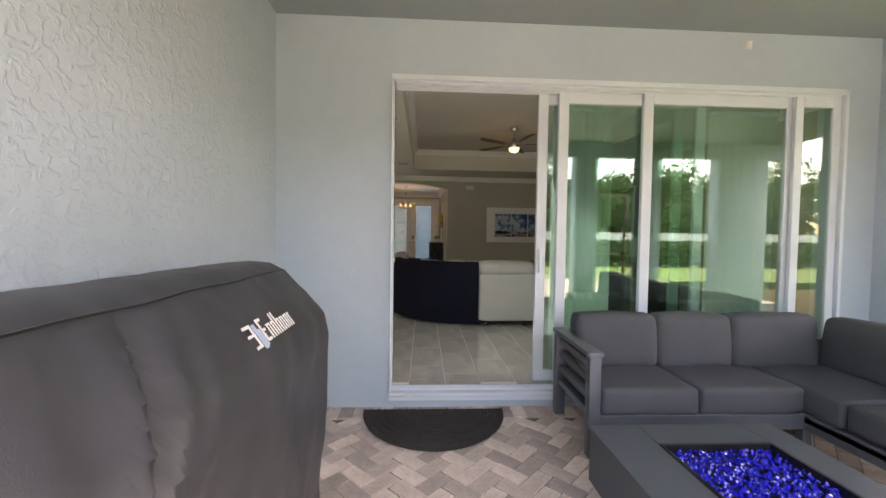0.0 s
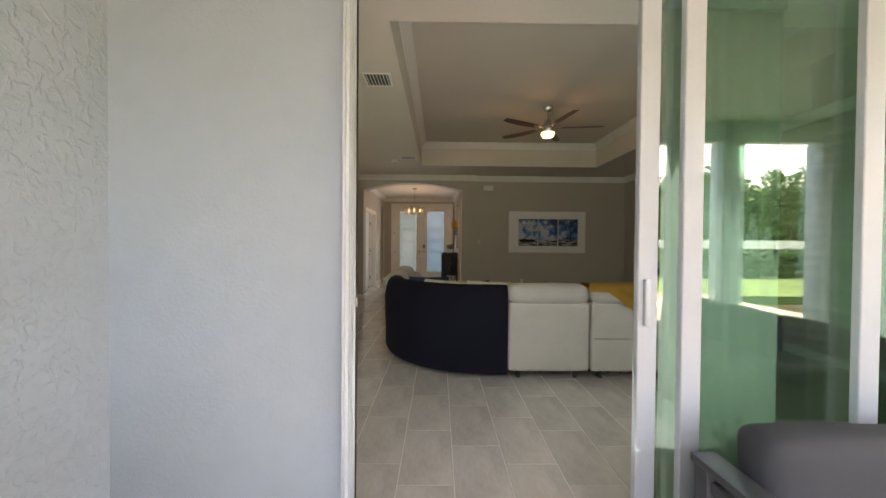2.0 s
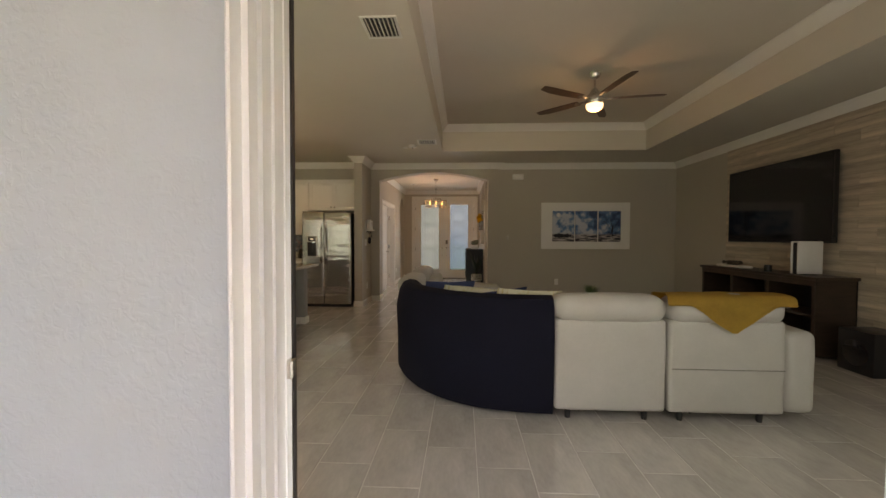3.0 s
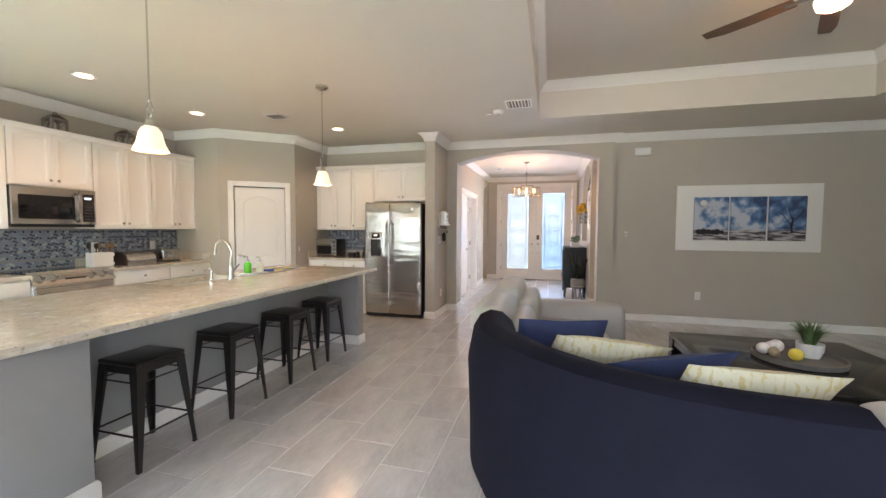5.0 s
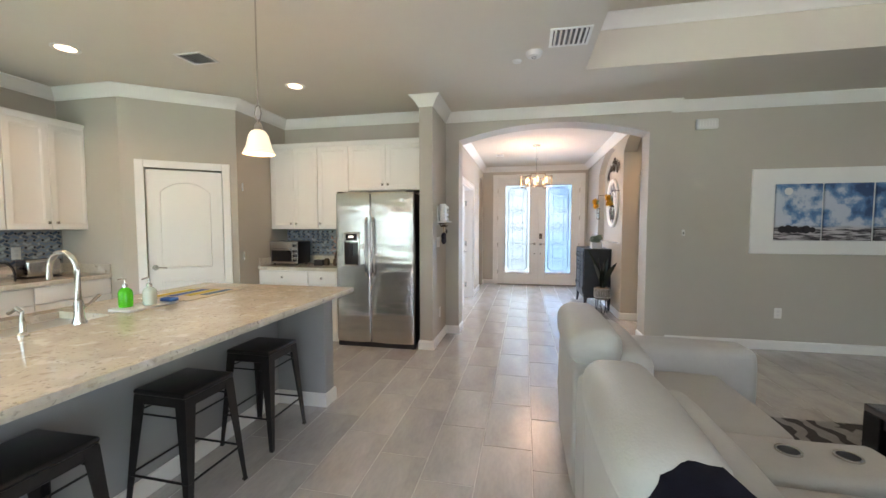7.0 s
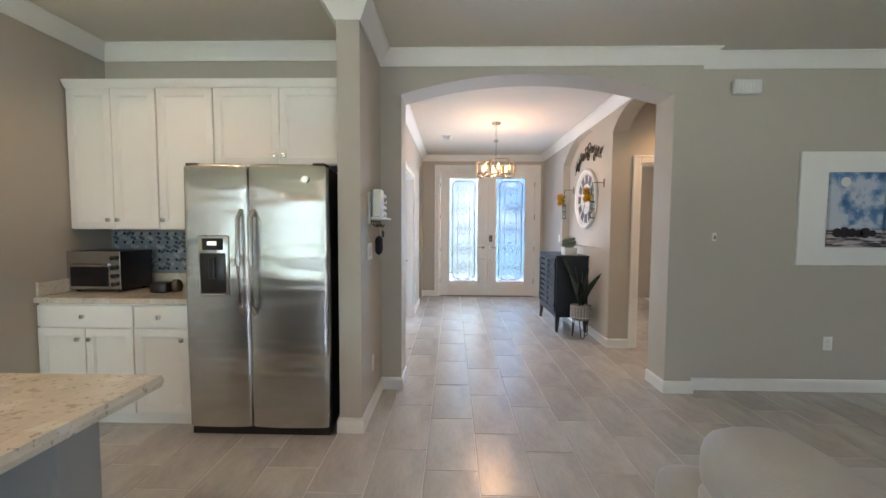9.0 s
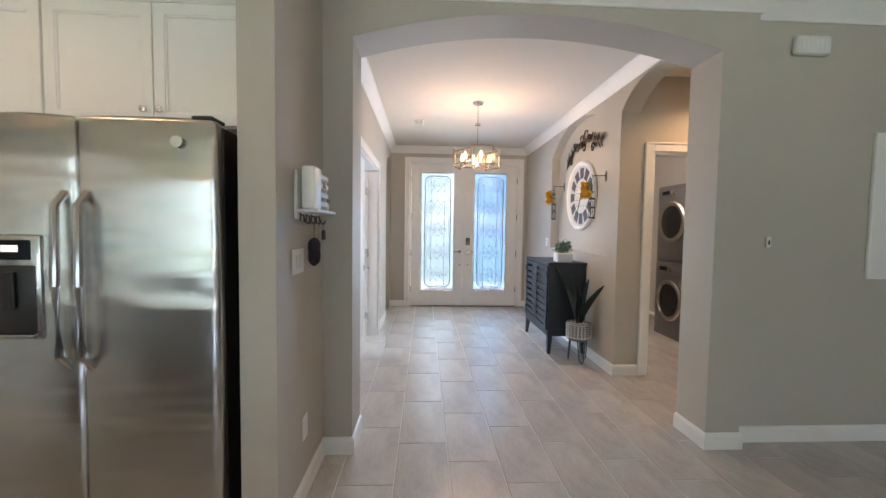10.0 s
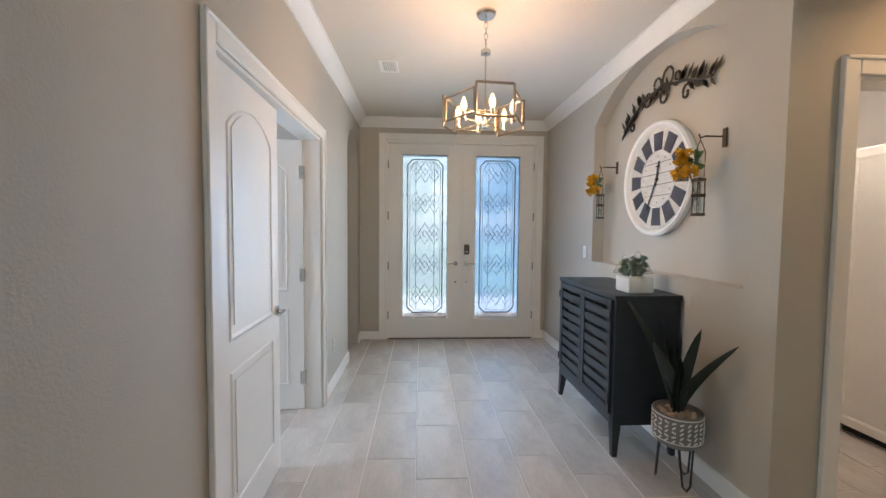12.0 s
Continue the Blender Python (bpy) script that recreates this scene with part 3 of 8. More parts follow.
# ---- sliding door ----
def slider():
    d = thing("sliding_door", (0, 0, 0), "white aluminium sliding glass door standing open on patio", "sliding door")
    x0, x1, zt = 0.70, 4.50, 2.52
    bm = B()
    for a, b, c, e, z0, z1 in ((x0, x0 + 0.008, 2.44, 2.68, -0.045, zt), (x1 - 0.03, x1, 2.44, 2.68, -0.045, zt), (x0, x1, 2.44, 2.68, zt - 0.04, zt)):
        box(bm, a, b, c, e, z0, z1, 0.003, 1)
    for k in range(4):
        yy = 2.475 + 0.05 * k
        box(bm, x0 + 0.008, x0 + 0.02 - 0.003 * k, yy, yy + 0.014, 0, zt - 0.04)
        box(bm, x0 + 0.03, x1 - 0.03, yy, yy + 0.012, zt - 0.06, zt - 0.04)
    part("door_frame", bm, ALU, d)
    bm = B(); box(bm, x0 + 0.008, x0 + 0.013, 2.655, 2.668, 0, zt - 0.06); part("gasket", bm, BLACK, d, "black rubber gasket strip")
    bm = B(); box(bm, x0 + 0.008, x0 + 0.022, 2.625, 2.65, 1.02, 1.06, 0.003, 1); part("latch_keeper", bm, CHROME, d, "small steel latch keeper")
    bm = B()
    box(bm, x0, x1, 2.42, 2.70, -0.075, -0.045)
    box(bm, x0, x1, 2.43, 2.50, -0.045, -0.02, 0.003, 1)
    for k in range(5):
        yy = 2.50 + 0.045 * k
        box(bm, x0, x1, yy, yy + 0.01, -0.045, 0.0, 0.002, 1)
    part("track", bm, ALU, d, "scuffed white metal door track")

    def panel(a, b, y, st=0.085):
        p = thing("door_panel", (a, y, 0)); p.parent = d
        bm = B()
        w = b - a
        for u0, u1, z0, z1 in ((0, st, 0.005, 2.46), (w - st, w, 0.005, 2.46), (st, w - st, 0.005, 0.10), (st, w - st, 2.375, 2.46)):
            box(bm, u0, u1, -0.02, 0.02, z0, z1, 0.004, 1)
        part("panel_frame", bm, ALU, p)
        bm = B(); box(bm, st, w - st, -0.004, 0.004, 0.10, 2.375)
        g = part("pane", bm, SLGLASS, p, "greenish reflecting glass", smooth=False)
        g.visible_shadow = False
        return p
    p = panel(1.925, 3.20, 2.64)
    bm = B(); box(bm, 0.02, 0.045, -0.045, -0.02, 0.95, 1.15, 0.006, 2)
    part("handle", bm, ALU, p)
    panel(2.085, 3.36, 2.59)
    panel(2.785, 4.12, 2.54)
    panel(4.07, 4.47, 2.495, 0.07)


slider()


def roller_shade(x0, x1):
    t = thing("window_shade", (x0, 2.73, 0), "plain white fabric shade hanging behind sliding glass", "window shade", "shades behind the sliding door")
    w = x1 - x0
    bm = B()
    n = 24
    fr = [bm.verts.new((w * i / n, 0.006 * math.sin(i * 2.1), z)) for z in (0.03, 2.36) for i in range(n + 1)]
    for i in range(n):
        bm.faces.new((fr[i], fr[i + 1], fr[n + 2 + i], fr[n + 1 + i]))
    bmesh.ops.solidify(bm, geom=bm.faces[:], thickness=0.003)
    part("fabric", bm, SHEER, t)
    bm = B(); box(bm, 0, w, -0.02, 0.02, 2.36, 2.40, 0.006, 2); part("head_rail", bm, ALU, t)
    bm = B(); box(bm, 0, w, -0.01, 0.012, 0.01, 0.035, 0.004, 1); part("bottom_bar", bm, ALU, t)


roller_shade(2.08, 2.63)
roller_shade(3.50, 4.14)


def dinette_window():
    d = thing("sliding_window", (0, 0, 0), "white framed glass slider lighting the dinette end", "sliding door")
    for x0, x1 in ((-4.2, -3.22), (-3.24, -2.26), (-2.28, -1.3)):
        bm = B()
        for b in ((x0, x0 + 0.06, 0, 2.42), (x1 - 0.06, x1, 0, 2.42), (x0 + 0.06, x1 - 0.06, 0, 0.08), (x0 + 0.06, x1 - 0.06, 2.34, 2.42)):
            box(bm, b[0], b[1], 2.58, 2.62, b[2], b[3])
        part("sash", bm, ALU, d)
        bm = B(); box(bm, x0 + 0.06, x1 - 0.06, 2.597, 2.603, 0.08, 2.34)
        g = part("pane", bm, SLGLASS, d, smooth=False); g.visible_shadow = False


dinette_window()


# ---- doors ----
def moulded_leaf(w, h, side=1):
    """A two-panel door with an arched upper panel, raised from the base (x along, y through)."""
    bm = B()
    box(bm, 0, w, -0.0175, 0.0175, 0, h, 0.002, 1)
    for s in (-1, 1):
        y = s * 0.0175
        m = 0.115
        low = [(m, 0.20), (w - m, 0.20), (w - m, 0.80), (m, 0.80)]
        hi = [(m, 0.93), (w - m, 0.93)] + arch_pts(m, w - m, h - 0.24, h - 0.13, 8)[::-1]
        for pts in (low, hi):
            cx, cz = sum(p[0] for p in pts) / len(pts), sum(p[1] for p in pts) / len(pts)
            for k, (sh, th) in enumerate(((0.0, 0.004), (0.022, -0.006), (0.045, 0.005))):
                sx, sz = 1 - 2 * sh / (w - 2 * m), 1 - 2 * sh / (max(p[1] for p in pts) - min(p[1] for p in pts))
                q = [(cx + (p[0] - cx) * sx, cz + (p[1] - cz) * sz) for p in pts]
                if k == 1:
                    continue
                if k == 0:
                    n = len(pts)
                    q2 = [(cx + (p[0] - cx) * (1 - 0.03 / (w - 2 * m)), cz + (p[1] - cz) * (1 - 0.03 / 0.8)) for p in pts]
                    a = [bm.verts.new((p[0], y, p[1])) for p in q]
                    b = [bm.verts.new(((p[0] + r[0]) / 2, y + s * 0.006, (p[1] + r[1]) / 2)) for p, r in zip(q, q2)]
                    c = [bm.verts.new((p[0], y + s * 0.0005, p[1])) for p in q2]
                    for u, v in ((a, b), (b, c)):
                        for i in range(n):
                            bm.faces.new((u[i], u[(i + 1) % n], v[(i + 1) % n], v[i]))
                else:
                    prism(bm, q, "y", y + s * 0.0002, y + s * 0.005)
    return bm


def lever(parent, x, z, y, s, label="satin nickel lever handle", way=-1):
    bm = B()
    rod(bm, (x, y, z), (x, y + s * 0.012, z), 0.028, seg=20)
    rod(bm, (x, y + s * 0.01, z), (x, y + s * 0.05, z), 0.009)
    tube(bm, [(x, y + s * 0.05, z), (x + way * 0.04, y + s * 0.055, z + 0.004), (x + way * 0.11, y + s * 0.05, z - 0.004)], 0.008)
    part("handle", bm, CHROME, parent, label)


def hinges(parent, x, zs, y):
    for z in zs:
        bm = B()
        box(bm, x - 0.02, x + 0.02, y - 0.003, y + 0.003, z - 0.05, z + 0.05, 0.002, 1)
        rod(bm, (x, y, z - 0.05), (x, y, z + 0.05), 0.007)
        part("hinge", bm, CHROME, parent, "satin nickel hinge")


def door(name, m, w, h, label, handle_at=None, hinge_at=None, cat="door"):
    d = tagged(new(name), label, cat)
    d.matrix_basis = m
    part("leaf", moulded_leaf(w, h), DOORW, d)
    if handle_at is not None:
        for s in (-1, 1):
            lever(d, handle_at, 0.95, 0.0175 * s, s, way=-1 if handle_at > w / 2 else 1)
    if hinge_at is not None:
        hinges(d, hinge_at, (0.25, h / 2, h - 0.25), 0.02 if hinge_at == 0 else -0.02)
    return d


# pantry door in the diagonal wall
d = door("pantry_door", DIAG @ Matrix.Translation((0.205, 0.035, 0.012)), 0.705, 2.0, "white two-panel arched pantry door with knob, closed", 0.06)
for z in (0.2, 1.05, 1.85):
    bm = B(); rod(bm, (0.912, -0.022, z - 0.045), (0.912, -0.022, z + 0.045), 0.008)
    part("hinge", bm, CHROME, d)
bm = B()
for a, b, z0, z1 in ((0.12, 0.20, 0, 2.105), (0.915, 0.995, 0, 2.105), (0.20, 0.915, 2.025, 2.105)):
    box(bm, a, b, -0.018, 0, z0, z1, 0.005, 1)
bmesh.ops.transform(bm, matrix=DIAG, verts=bm.verts)
part("trim", bm, WHITE, None, "white painted door casing", kind="structure")
bm = B(); sweep(bm, [(0.12, 0), (0.0, 0)], BS); sweep(bm, [(DL, 0), (0.995, 0)], BS)
bmesh.ops.transform(bm, matrix=DIAG, verts=bm.verts)
part("baseboard", bm, WHITE, kind="structure", smooth=False)

# double doors of the study: one leaf shut, the other swung in
R90 = Matrix.Rotation(radians(90), 4, "Z")
d = door("study_door", Matrix.Translation((-0.865, 11.0, 0.01)) @ R90 @ Matrix.Rotation(radians(2), 4, "Z"), 0.755, 2.095, "white two-panel arched door leaf, shut, lever handle", 0.70)
d = door("study_door", Matrix.Translation((-0.955, 12.525, 0.01)) @ R90 @ Matrix.Rotation(radians(180 - 86), 4, "Z"), 0.755, 2.095, "white two-panel door leaf swung open into study", None)
for z in (0.25, 1.06, 1.85):
    bm = B(); box(bm, -0.01, 0.03, -0.022, 0.022, z - 0.05, z + 0.05, 0.002, 1)
    part("hinge", bm, CHROME, d, "satin nickel hinge")


def entry_leaf(x0, flip):
    d = thing("entry_door", (x0, 14.53, 0.012), "white entry door leaf with tall leaded glass panel", "door", "entry doors")
    w, h = 0.945, 2.52
    g0, g1, z0, z1 = 0.175, 0.77, 0.26, 2.39
    if flip:
        g0, g1 = w - g1, w - g0
    bm = B()
    box(bm, 0, g0, -0.022, 0.022, 0, h, 0.002, 1); box(bm, g1, w, -0.022, 0.022, 0, h, 0.002, 1)
    box(bm, g0, g1, -0.022, 0.022, 0, z0); box(bm, g0, g1, -0.022, 0.022, z1, h)
    part("leaf", bm, DOORW, d)
    bm = B()
    for s in (-1, 1):
        for a, b, c, e in ((g0 - 0.03, g0 + 0.01, z0 - 0.03, z1 + 0.03), (g1 - 0.01, g1 + 0.03, z0 - 0.03, z1 + 0.03), (g0, g1, z0 - 0.03, z0 + 0.01), (g0, g1, z1 - 0.01, z1 + 0.03)):
            lo, hi = sorted((s * 0.02, s * 0.032))
            box(bm, a, b, lo, hi, c, e, 0.004, 1)
    part("glazing_frame", bm, DOORW, d)
    bm = B(); box(bm, g0, g1, -0.004, 0.004, z0, z1)
    gl = part("pane", bm, obscured("textured_entry_glass", (0.19, 0.20, 0.205)), d, "obscured pale blue leaded glass", smooth=False)
    gl.visible_shadow = False
    bm = B()
    cx = (g0 + g1) / 2
    def came(p, q, r=0.0035):
        rod(bm, (p[0], -0.008, p[1]), (q[0], -0.008, q[1]), r, seg=5)
    for o, r in ((0.07, 0.009), (0.10, 0.0035)):
        a, b, c, e = g0 + o, g1 - o, z0 + o, z1 - o
        k = 0.07
        oct8 = [(a + k, c), (b - k, c), (b, c + k), (b, e - k), (b - k, e), (a + k, e), (a, e - k), (a, c + k)]
        for i in range(8):
            came(oct8[i], oct8[(i + 1) % 8], r)
    for zc in [z0 + 0.13 + 0.4 * i + (z1 - z0 - 0.26 - 1.6) / 2 * 0 for i in range(5)]:
        zc += 0.13
        for dz in (0, 0.09):
            for sx in (-1, 0, 1):
                c0 = cx + sx * 0.12
                came((c0, zc + dz + 0.09), (c0 + 0.06, zc + dz)); came((c0, zc + dz + 0.09), (c0 - 0.06, zc + dz))
                came((c0, zc + dz - 0.09), (c0 + 0.06, zc + dz)); came((c0, zc + dz - 0.09), (c0 - 0.06, zc + dz))
    for sx in (-0.12, 0.12):
        came((cx + sx, z0 + 0.1), (cx + sx, z1 - 0.1))
    for k in range(6):
        came((g0, z0 + 0.2 + k * 0.35), (g0 + 0.07, z0 + 0.2 + k * 0.35)); came((g1, z0 + 0.2 + k * 0.35), (g1 - 0.07, z0 + 0.2 + k * 0.35))
    part("leading", bm, mat("zinc_came", (0.26, 0.30, 0.34), 0.4, 0.7), d, "dark zinc lattice in diamonds")
    hx = w - 0.07 if not flip else 0.07
    lever(d, hx, 0.98, -0.022, -1, way=-1 if not flip else 1)
    bm = B(); rod(bm, (hx, -0.022, 0.74), (hx, -0.03, 0.74), 0.012, seg=14)
    part("keyhole_cover", bm, CHROME, d)
    if flip:
        bm = B(); box(bm, hx - 0.035, hx + 0.035, -0.05, -0.022, 1.10, 1.23, 0.012, 3)
        part("deadbolt", bm, BRONZE, d, "dark electronic deadbolt")
        bm = B(); rod(bm, (hx, -0.05, 1.14), (hx, -0.062, 1.14), 0.014, seg=14)
        part("thumb_turn", bm, CHROME, d)
    for z in (0.3, 0.95, 1.6, 2.25):
        hx2 = 0.0 if not flip else w
        bm = B(); rod(bm, (hx2, -0.03, z - 0.05), (hx2, -0.03, z + 0.05), 0.008)
        part("hinge", bm, CHROME, d)


entry_leaf(-0.468, False)
entry_leaf(0.482, True)
# Strips added over the leaf gaps to stop outside light leaking in.
bm = B(); box(bm, 0.455, 0.50, 14.495, 14.508, 0.012, 2.53, 0.003, 1); part("astragal", bm, DOORW, kind="structure")
bm = B(); box(bm, -0.47, 1.43, 14.555, 14.60, 2.505, 2.54); part("light_stop", bm, WHITE, kind="structure", smooth=False)
bm = B(); box(bm, -0.47, 1.43, 14.47, 14.68, 0, 0.012, 0.003, 1)
part("threshold", bm, BRONZE, kind="structure")

# outside the entry and the garden that the glass mirrors
def hedge(name, x0, x1, y0, y1, h, n, label, z0=-0.2, size=0.28):
    t = thing(name, ((x0 + x1) / 2, (y0 + y1) / 2, z0), label, "shrub")
    bm = B()
    rnd = random.Random(int(x0 * 31 + y0 * 7))
    for _ in range(n):
        p = Vector((rnd.uniform(x0, x1) - (x0 + x1) / 2, rnd.uniform(y0, y1) - (y0 + y1) / 2, h * rnd.random() ** 0.7))
        d = Vector((rnd.uniform(-1, 1), rnd.uniform(-1, 1), rnd.uniform(-0.3, 1))).normalized()
        e = d.orthogonal().normalized() * size * 0.35
        a, b = p - d * size * 0.5, p + d * size * 0.5
        bm.faces.new([bm.verts.new(v) for v in (a, p + e, b, p - e)])
    part("foliage", bm, GREEN, t, kind="stuff")
    return t


def tree(x, y, h, label, seed):
    t = thing("tree", (x, y, -0.25), label, "tree", "garden trees")
    rnd = random.Random(seed)
    bm = B()
    tube(bm, [(0, 0, 0), (0.1, 0.05, h * 0.3), (0, 0.15, h * 0.7)], lambda u: 0.16 * (1 - 0.7 * u), 8)
    for k in range(7):
        a = rnd.uniform(0, 6.28)
        z = h * rnd.uniform(0.3, 0.65)
        tube(bm, [(0.05, 0.1, z), (math.cos(a) * h * 0.14, math.sin(a) * h * 0.14, z + h * 0.12), (math.cos(a) * h * 0.25, math.sin(a) * h * 0.25, z + h * 0.2)], lambda u: 0.06 * (1 - 0.8 * u), 6)
    part("trunk", bm, mat("bark", (0.12, 0.09, 0.07), 0.9, bump=1, bscale=20), t)
    bm = B()
    cl = [(Vector((rnd.gauss(0, h * 0.15), rnd.gauss(0, h * 0.15), h * rnd.uniform(0.4, 0.95))), h * rnd.uniform(0.06, 0.13)) for _ in range(26)]
    for c, r in cl:
        for _ in range(110):
            d = Vector((rnd.gauss(0, 1), rnd.gauss(0, 1), rnd.gauss(0, 0.8))).normalized()
            p = c + d * r * rnd.uniform(0.5, 1.1)
            q = Vector((rnd.gauss(0, 1), rnd.gauss(0, 1), rnd.gauss(0, 1))).normalized() * 0.16
            e = q.orthogonal().normalized() * 0.06
            bm.faces.new([bm.verts.new(v) for v in (p - q, p + e, p + q, p - e)])
    part("crown", bm, GREEN, t, kind="stuff")
    return t


hedge("hedge", -12, 22, -14.6, -13.8, 1.3, 14000, "green garden hedge beyond the lawn")
for k, (tx, ty, th) in enumerate(((-5, -17, 8), (-1, -18.5, 9.5), (3.5, -17.5, 8.5), (8, -18, 10), (12, -16, 8), (15, -17, 9), (19, -15, 8.5), (23, -16, 10), (-1.5, 24, 7), (4, 26, 8))):
    tree(tx * (1.4 if ty < 0 else 1), ty - 9 if ty < 0 else ty, th * 0.85, "leafy green tree at the edge of the lawn" if ty < 0 else "leafy green tree beyond the front door", k)
hedge("hedge", -1.8, 0.6, 20, 21, 1.1, 2500, "low green hedge in front of the porch")
# Unseen foliage screen, added to hide white sky mirrored in the door glass.
hedge("far_woods", -34, 40, -36, -31, 7.0, 26000, "added green foliage backdrop beyond the garden fence", size=0.75)
fence = thing("garden_fence", (0, -15, -0.24), "white vinyl garden fence behind the lawn", "fence")
bm = B()
for k in range(120):
    box(bm, -26 + k * 0.5, -25.52 + k * 0.5, -0.02, 0.02, 0.05, 1.8)
part("boards", bm, WHITE, fence, kind="stuff")
cage = thing("screen_enclosure", (0, -7.5, -0.24), "dark bronze aluminium frame of pool screen", "enclosure")
for k in range(8):
    bm = B(); box(bm, -6 + 2 * k - 0.025, -6 + 2 * k + 0.025, -0.05, 0.05, 0, 3.0)
    part("post", bm, BRONZE, cage)
bm = B(); box(bm, -6, 8, -0.03, 0.03, 2.95, 3.05); box(bm, -6, 8, -0.03, 0.03, 0.9, 0.96)
part("rail", bm, BRONZE, cage)


# ---- kitchen ----
def bend(bm, f):
    for v in bm.verts:
        v.co = f(v.co)
    return bm


def puffed(bm, x0, x1, y0, y1, z0, z1, r=0.06, puff=0.02, cuts=6, seed=0, wob=0.006):
    """A cushion: a rounded block, fuller in its middle, slightly uneven."""
    g = B()
    box(g, x0, x1, y0, y1, z0, z1, r, 4)
    bmesh.ops.triangulate(g, faces=[f for f in g.faces if len(f.verts) > 4])
    big = [e for e in g.edges if e.calc_length() > 0.08]
    bmesh.ops.subdivide_edges(g, edges=big, cuts=cuts, use_grid_fill=True)
    c = Vector(((x0 + x1) / 2, (y0 + y1) / 2, (z0 + z1) / 2))
    h = Vector(((x1 - x0) / 2, (y1 - y0) / 2, (z1 - z0) / 2))
    for v in g.verts:
        q = v.co - c
        u = [min(1, abs(q[i]) / h[i]) for i in range(3)]
        for i in range(3):
            j, k = (i + 1) % 3, (i + 2) % 3
            if u[i] > 0.6:
                v.co[i] += math.copysign(puff * (1 - u[j] ** 2) * (1 - u[k] ** 2), q[i])
        v.co += noise.noise_vector(v.co * 5 + Vector((seed, 0, 0))) * wob
    me = bpy.data.meshes.new("tmp")
    g.to_mesh(me)
    bm.from_mesh(me)
    bpy.data.meshes.remove(me)
    g.free()


def place(bm, m):
    bmesh.ops.transform(bm, matrix=m, verts=bm.verts)
    return bm


def shaker(w, h, r=0.05):
    """A framed cabinet front, one piece: flat frame, small moulding, recessed panel; x along, z up, face to -y."""
    bm = B()
    rings = []
    for i, y in ((0, 0), (0, -0.017), (0.002, -0.019), (r, -0.019), (r + 0.003, -0.0155), (r + 0.009, -0.0145), (r + 0.012, -0.010), (r + 0.014, -0.009)):
        rings.append([bm.verts.new(p) for p in ((i, y, i), (w - i, y, i), (w - i, y, h - i), (i, y, h - i))])
    for u, v in zip(rings, rings[1:]):
        for k in range(4):
            bm.faces.new((u[k], u[(k + 1) % 4], v[(k + 1) % 4], v[k]))
    bm.faces.new(rings[-1])
    bm.faces.new(rings[0][::-1])
    return bm


def knob(parent, x, z, y=-0.019):
    bm = B()
    rod(bm, (x, y, z), (x, y - 0.015, z), 0.006)
    box(bm, x - 0.014, x + 0.014, y - 0.028, y - 0.014, z - 0.014, z + 0.014, 0.005, 2)
    part("knob", bm, CHROME, parent, "satin nickel knob")


def cabinet(name, m, w, h, d, fronts, label, kick=0.0, group=""):
    """fronts: (x0, x1, z0, z1, knob x, knob z)."""
    c = tagged(new(name), label, "cabinet", group)
    c.matrix_basis = m
    bm = B()
    box(bm, 0, w, 0, d, kick, h, 0.002, 1)
    if kick:
        box(bm, 0, w, 0.07, d, 0, kick)
    part("body", bm, CAB, c)
    for x0, x1, z0, z1, kx, kz in fronts:
        tall = z1 - z0 > 0.25
        dr = tagged(new("door" if tall else "drawer"))
        dr.parent = c
        dr.matrix_basis = Matrix.Translation((x0, -0.001, z0))
        if tall:
            bm = shaker(x1 - x0, z1 - z0)
        else:
            bm = B(); box(bm, 0, x1 - x0, -0.019, 0, 0, z1 - z0, 0.005, 2)
        part("front", bm, CAB, dr)
        if kx is not None:
            knob(dr, kx - x0, kz - z0)
    return c


WEST = Matrix.Rotation(radians(90), 4, "Z")


def west(y, z=0.0, x=-4.36):
    """Pose of a unit against the west wall: its x runs to +y, its back to -x."""
    return Matrix.Translation((x, y, z)) @ WEST


UB, UT = 1.37, 2.40
g = "white wall cabinets"


def upper(name, m, w, h, label, split=2, depth=0.33):
    fr = []
    e = 0.006
    if split == 2:
        fr = [(e, w / 2 - .002, e, h - e, w / 2 - 0.035, 0.07), (w / 2 + .002, w - e, e, h - e, w / 2 + 0.035, 0.07)]
    else:
        fr = [(e, w - e, e, h - e, 0.04, 0.07)]
    return cabinet(name, m, w, h, depth, fr, label, 0, g)


upper("wall_cabinet", west(7.49, UB), 0.70, UT - UB, "white two-door wall cabinet above bread box")
upper("wall_cabinet", west(6.79, UB), 0.70, UT - UB, "white two-door wall cabinet beside the microwave")
upper("wall_cabinet", west(6.03, 1.82), 0.76, UT - 1.82, "short white wall cabinet above the microwave")
upper("wall_cabinet", west(5.33, UB), 0.70, UT - UB, "white two-door wall cabinet over range side")
upper("wall_cabinet", west(4.63, UB), 0.70, UT - UB, "white two-door wall cabinet at the near end")


def cornice(path, z):
    bm = B()
    sweep(bm, path, [(0, z - 0.005), (0.02, z - 0.005), (0.045, z + 0.035), (0.045, z + 0.05), (0, z + 0.05)])
    c = thing("cabinet_cornice", (0, 0, 0), "white cornice strip along top of cabinets", "cabinet trim")
    part("strip", bm, CAB, c)


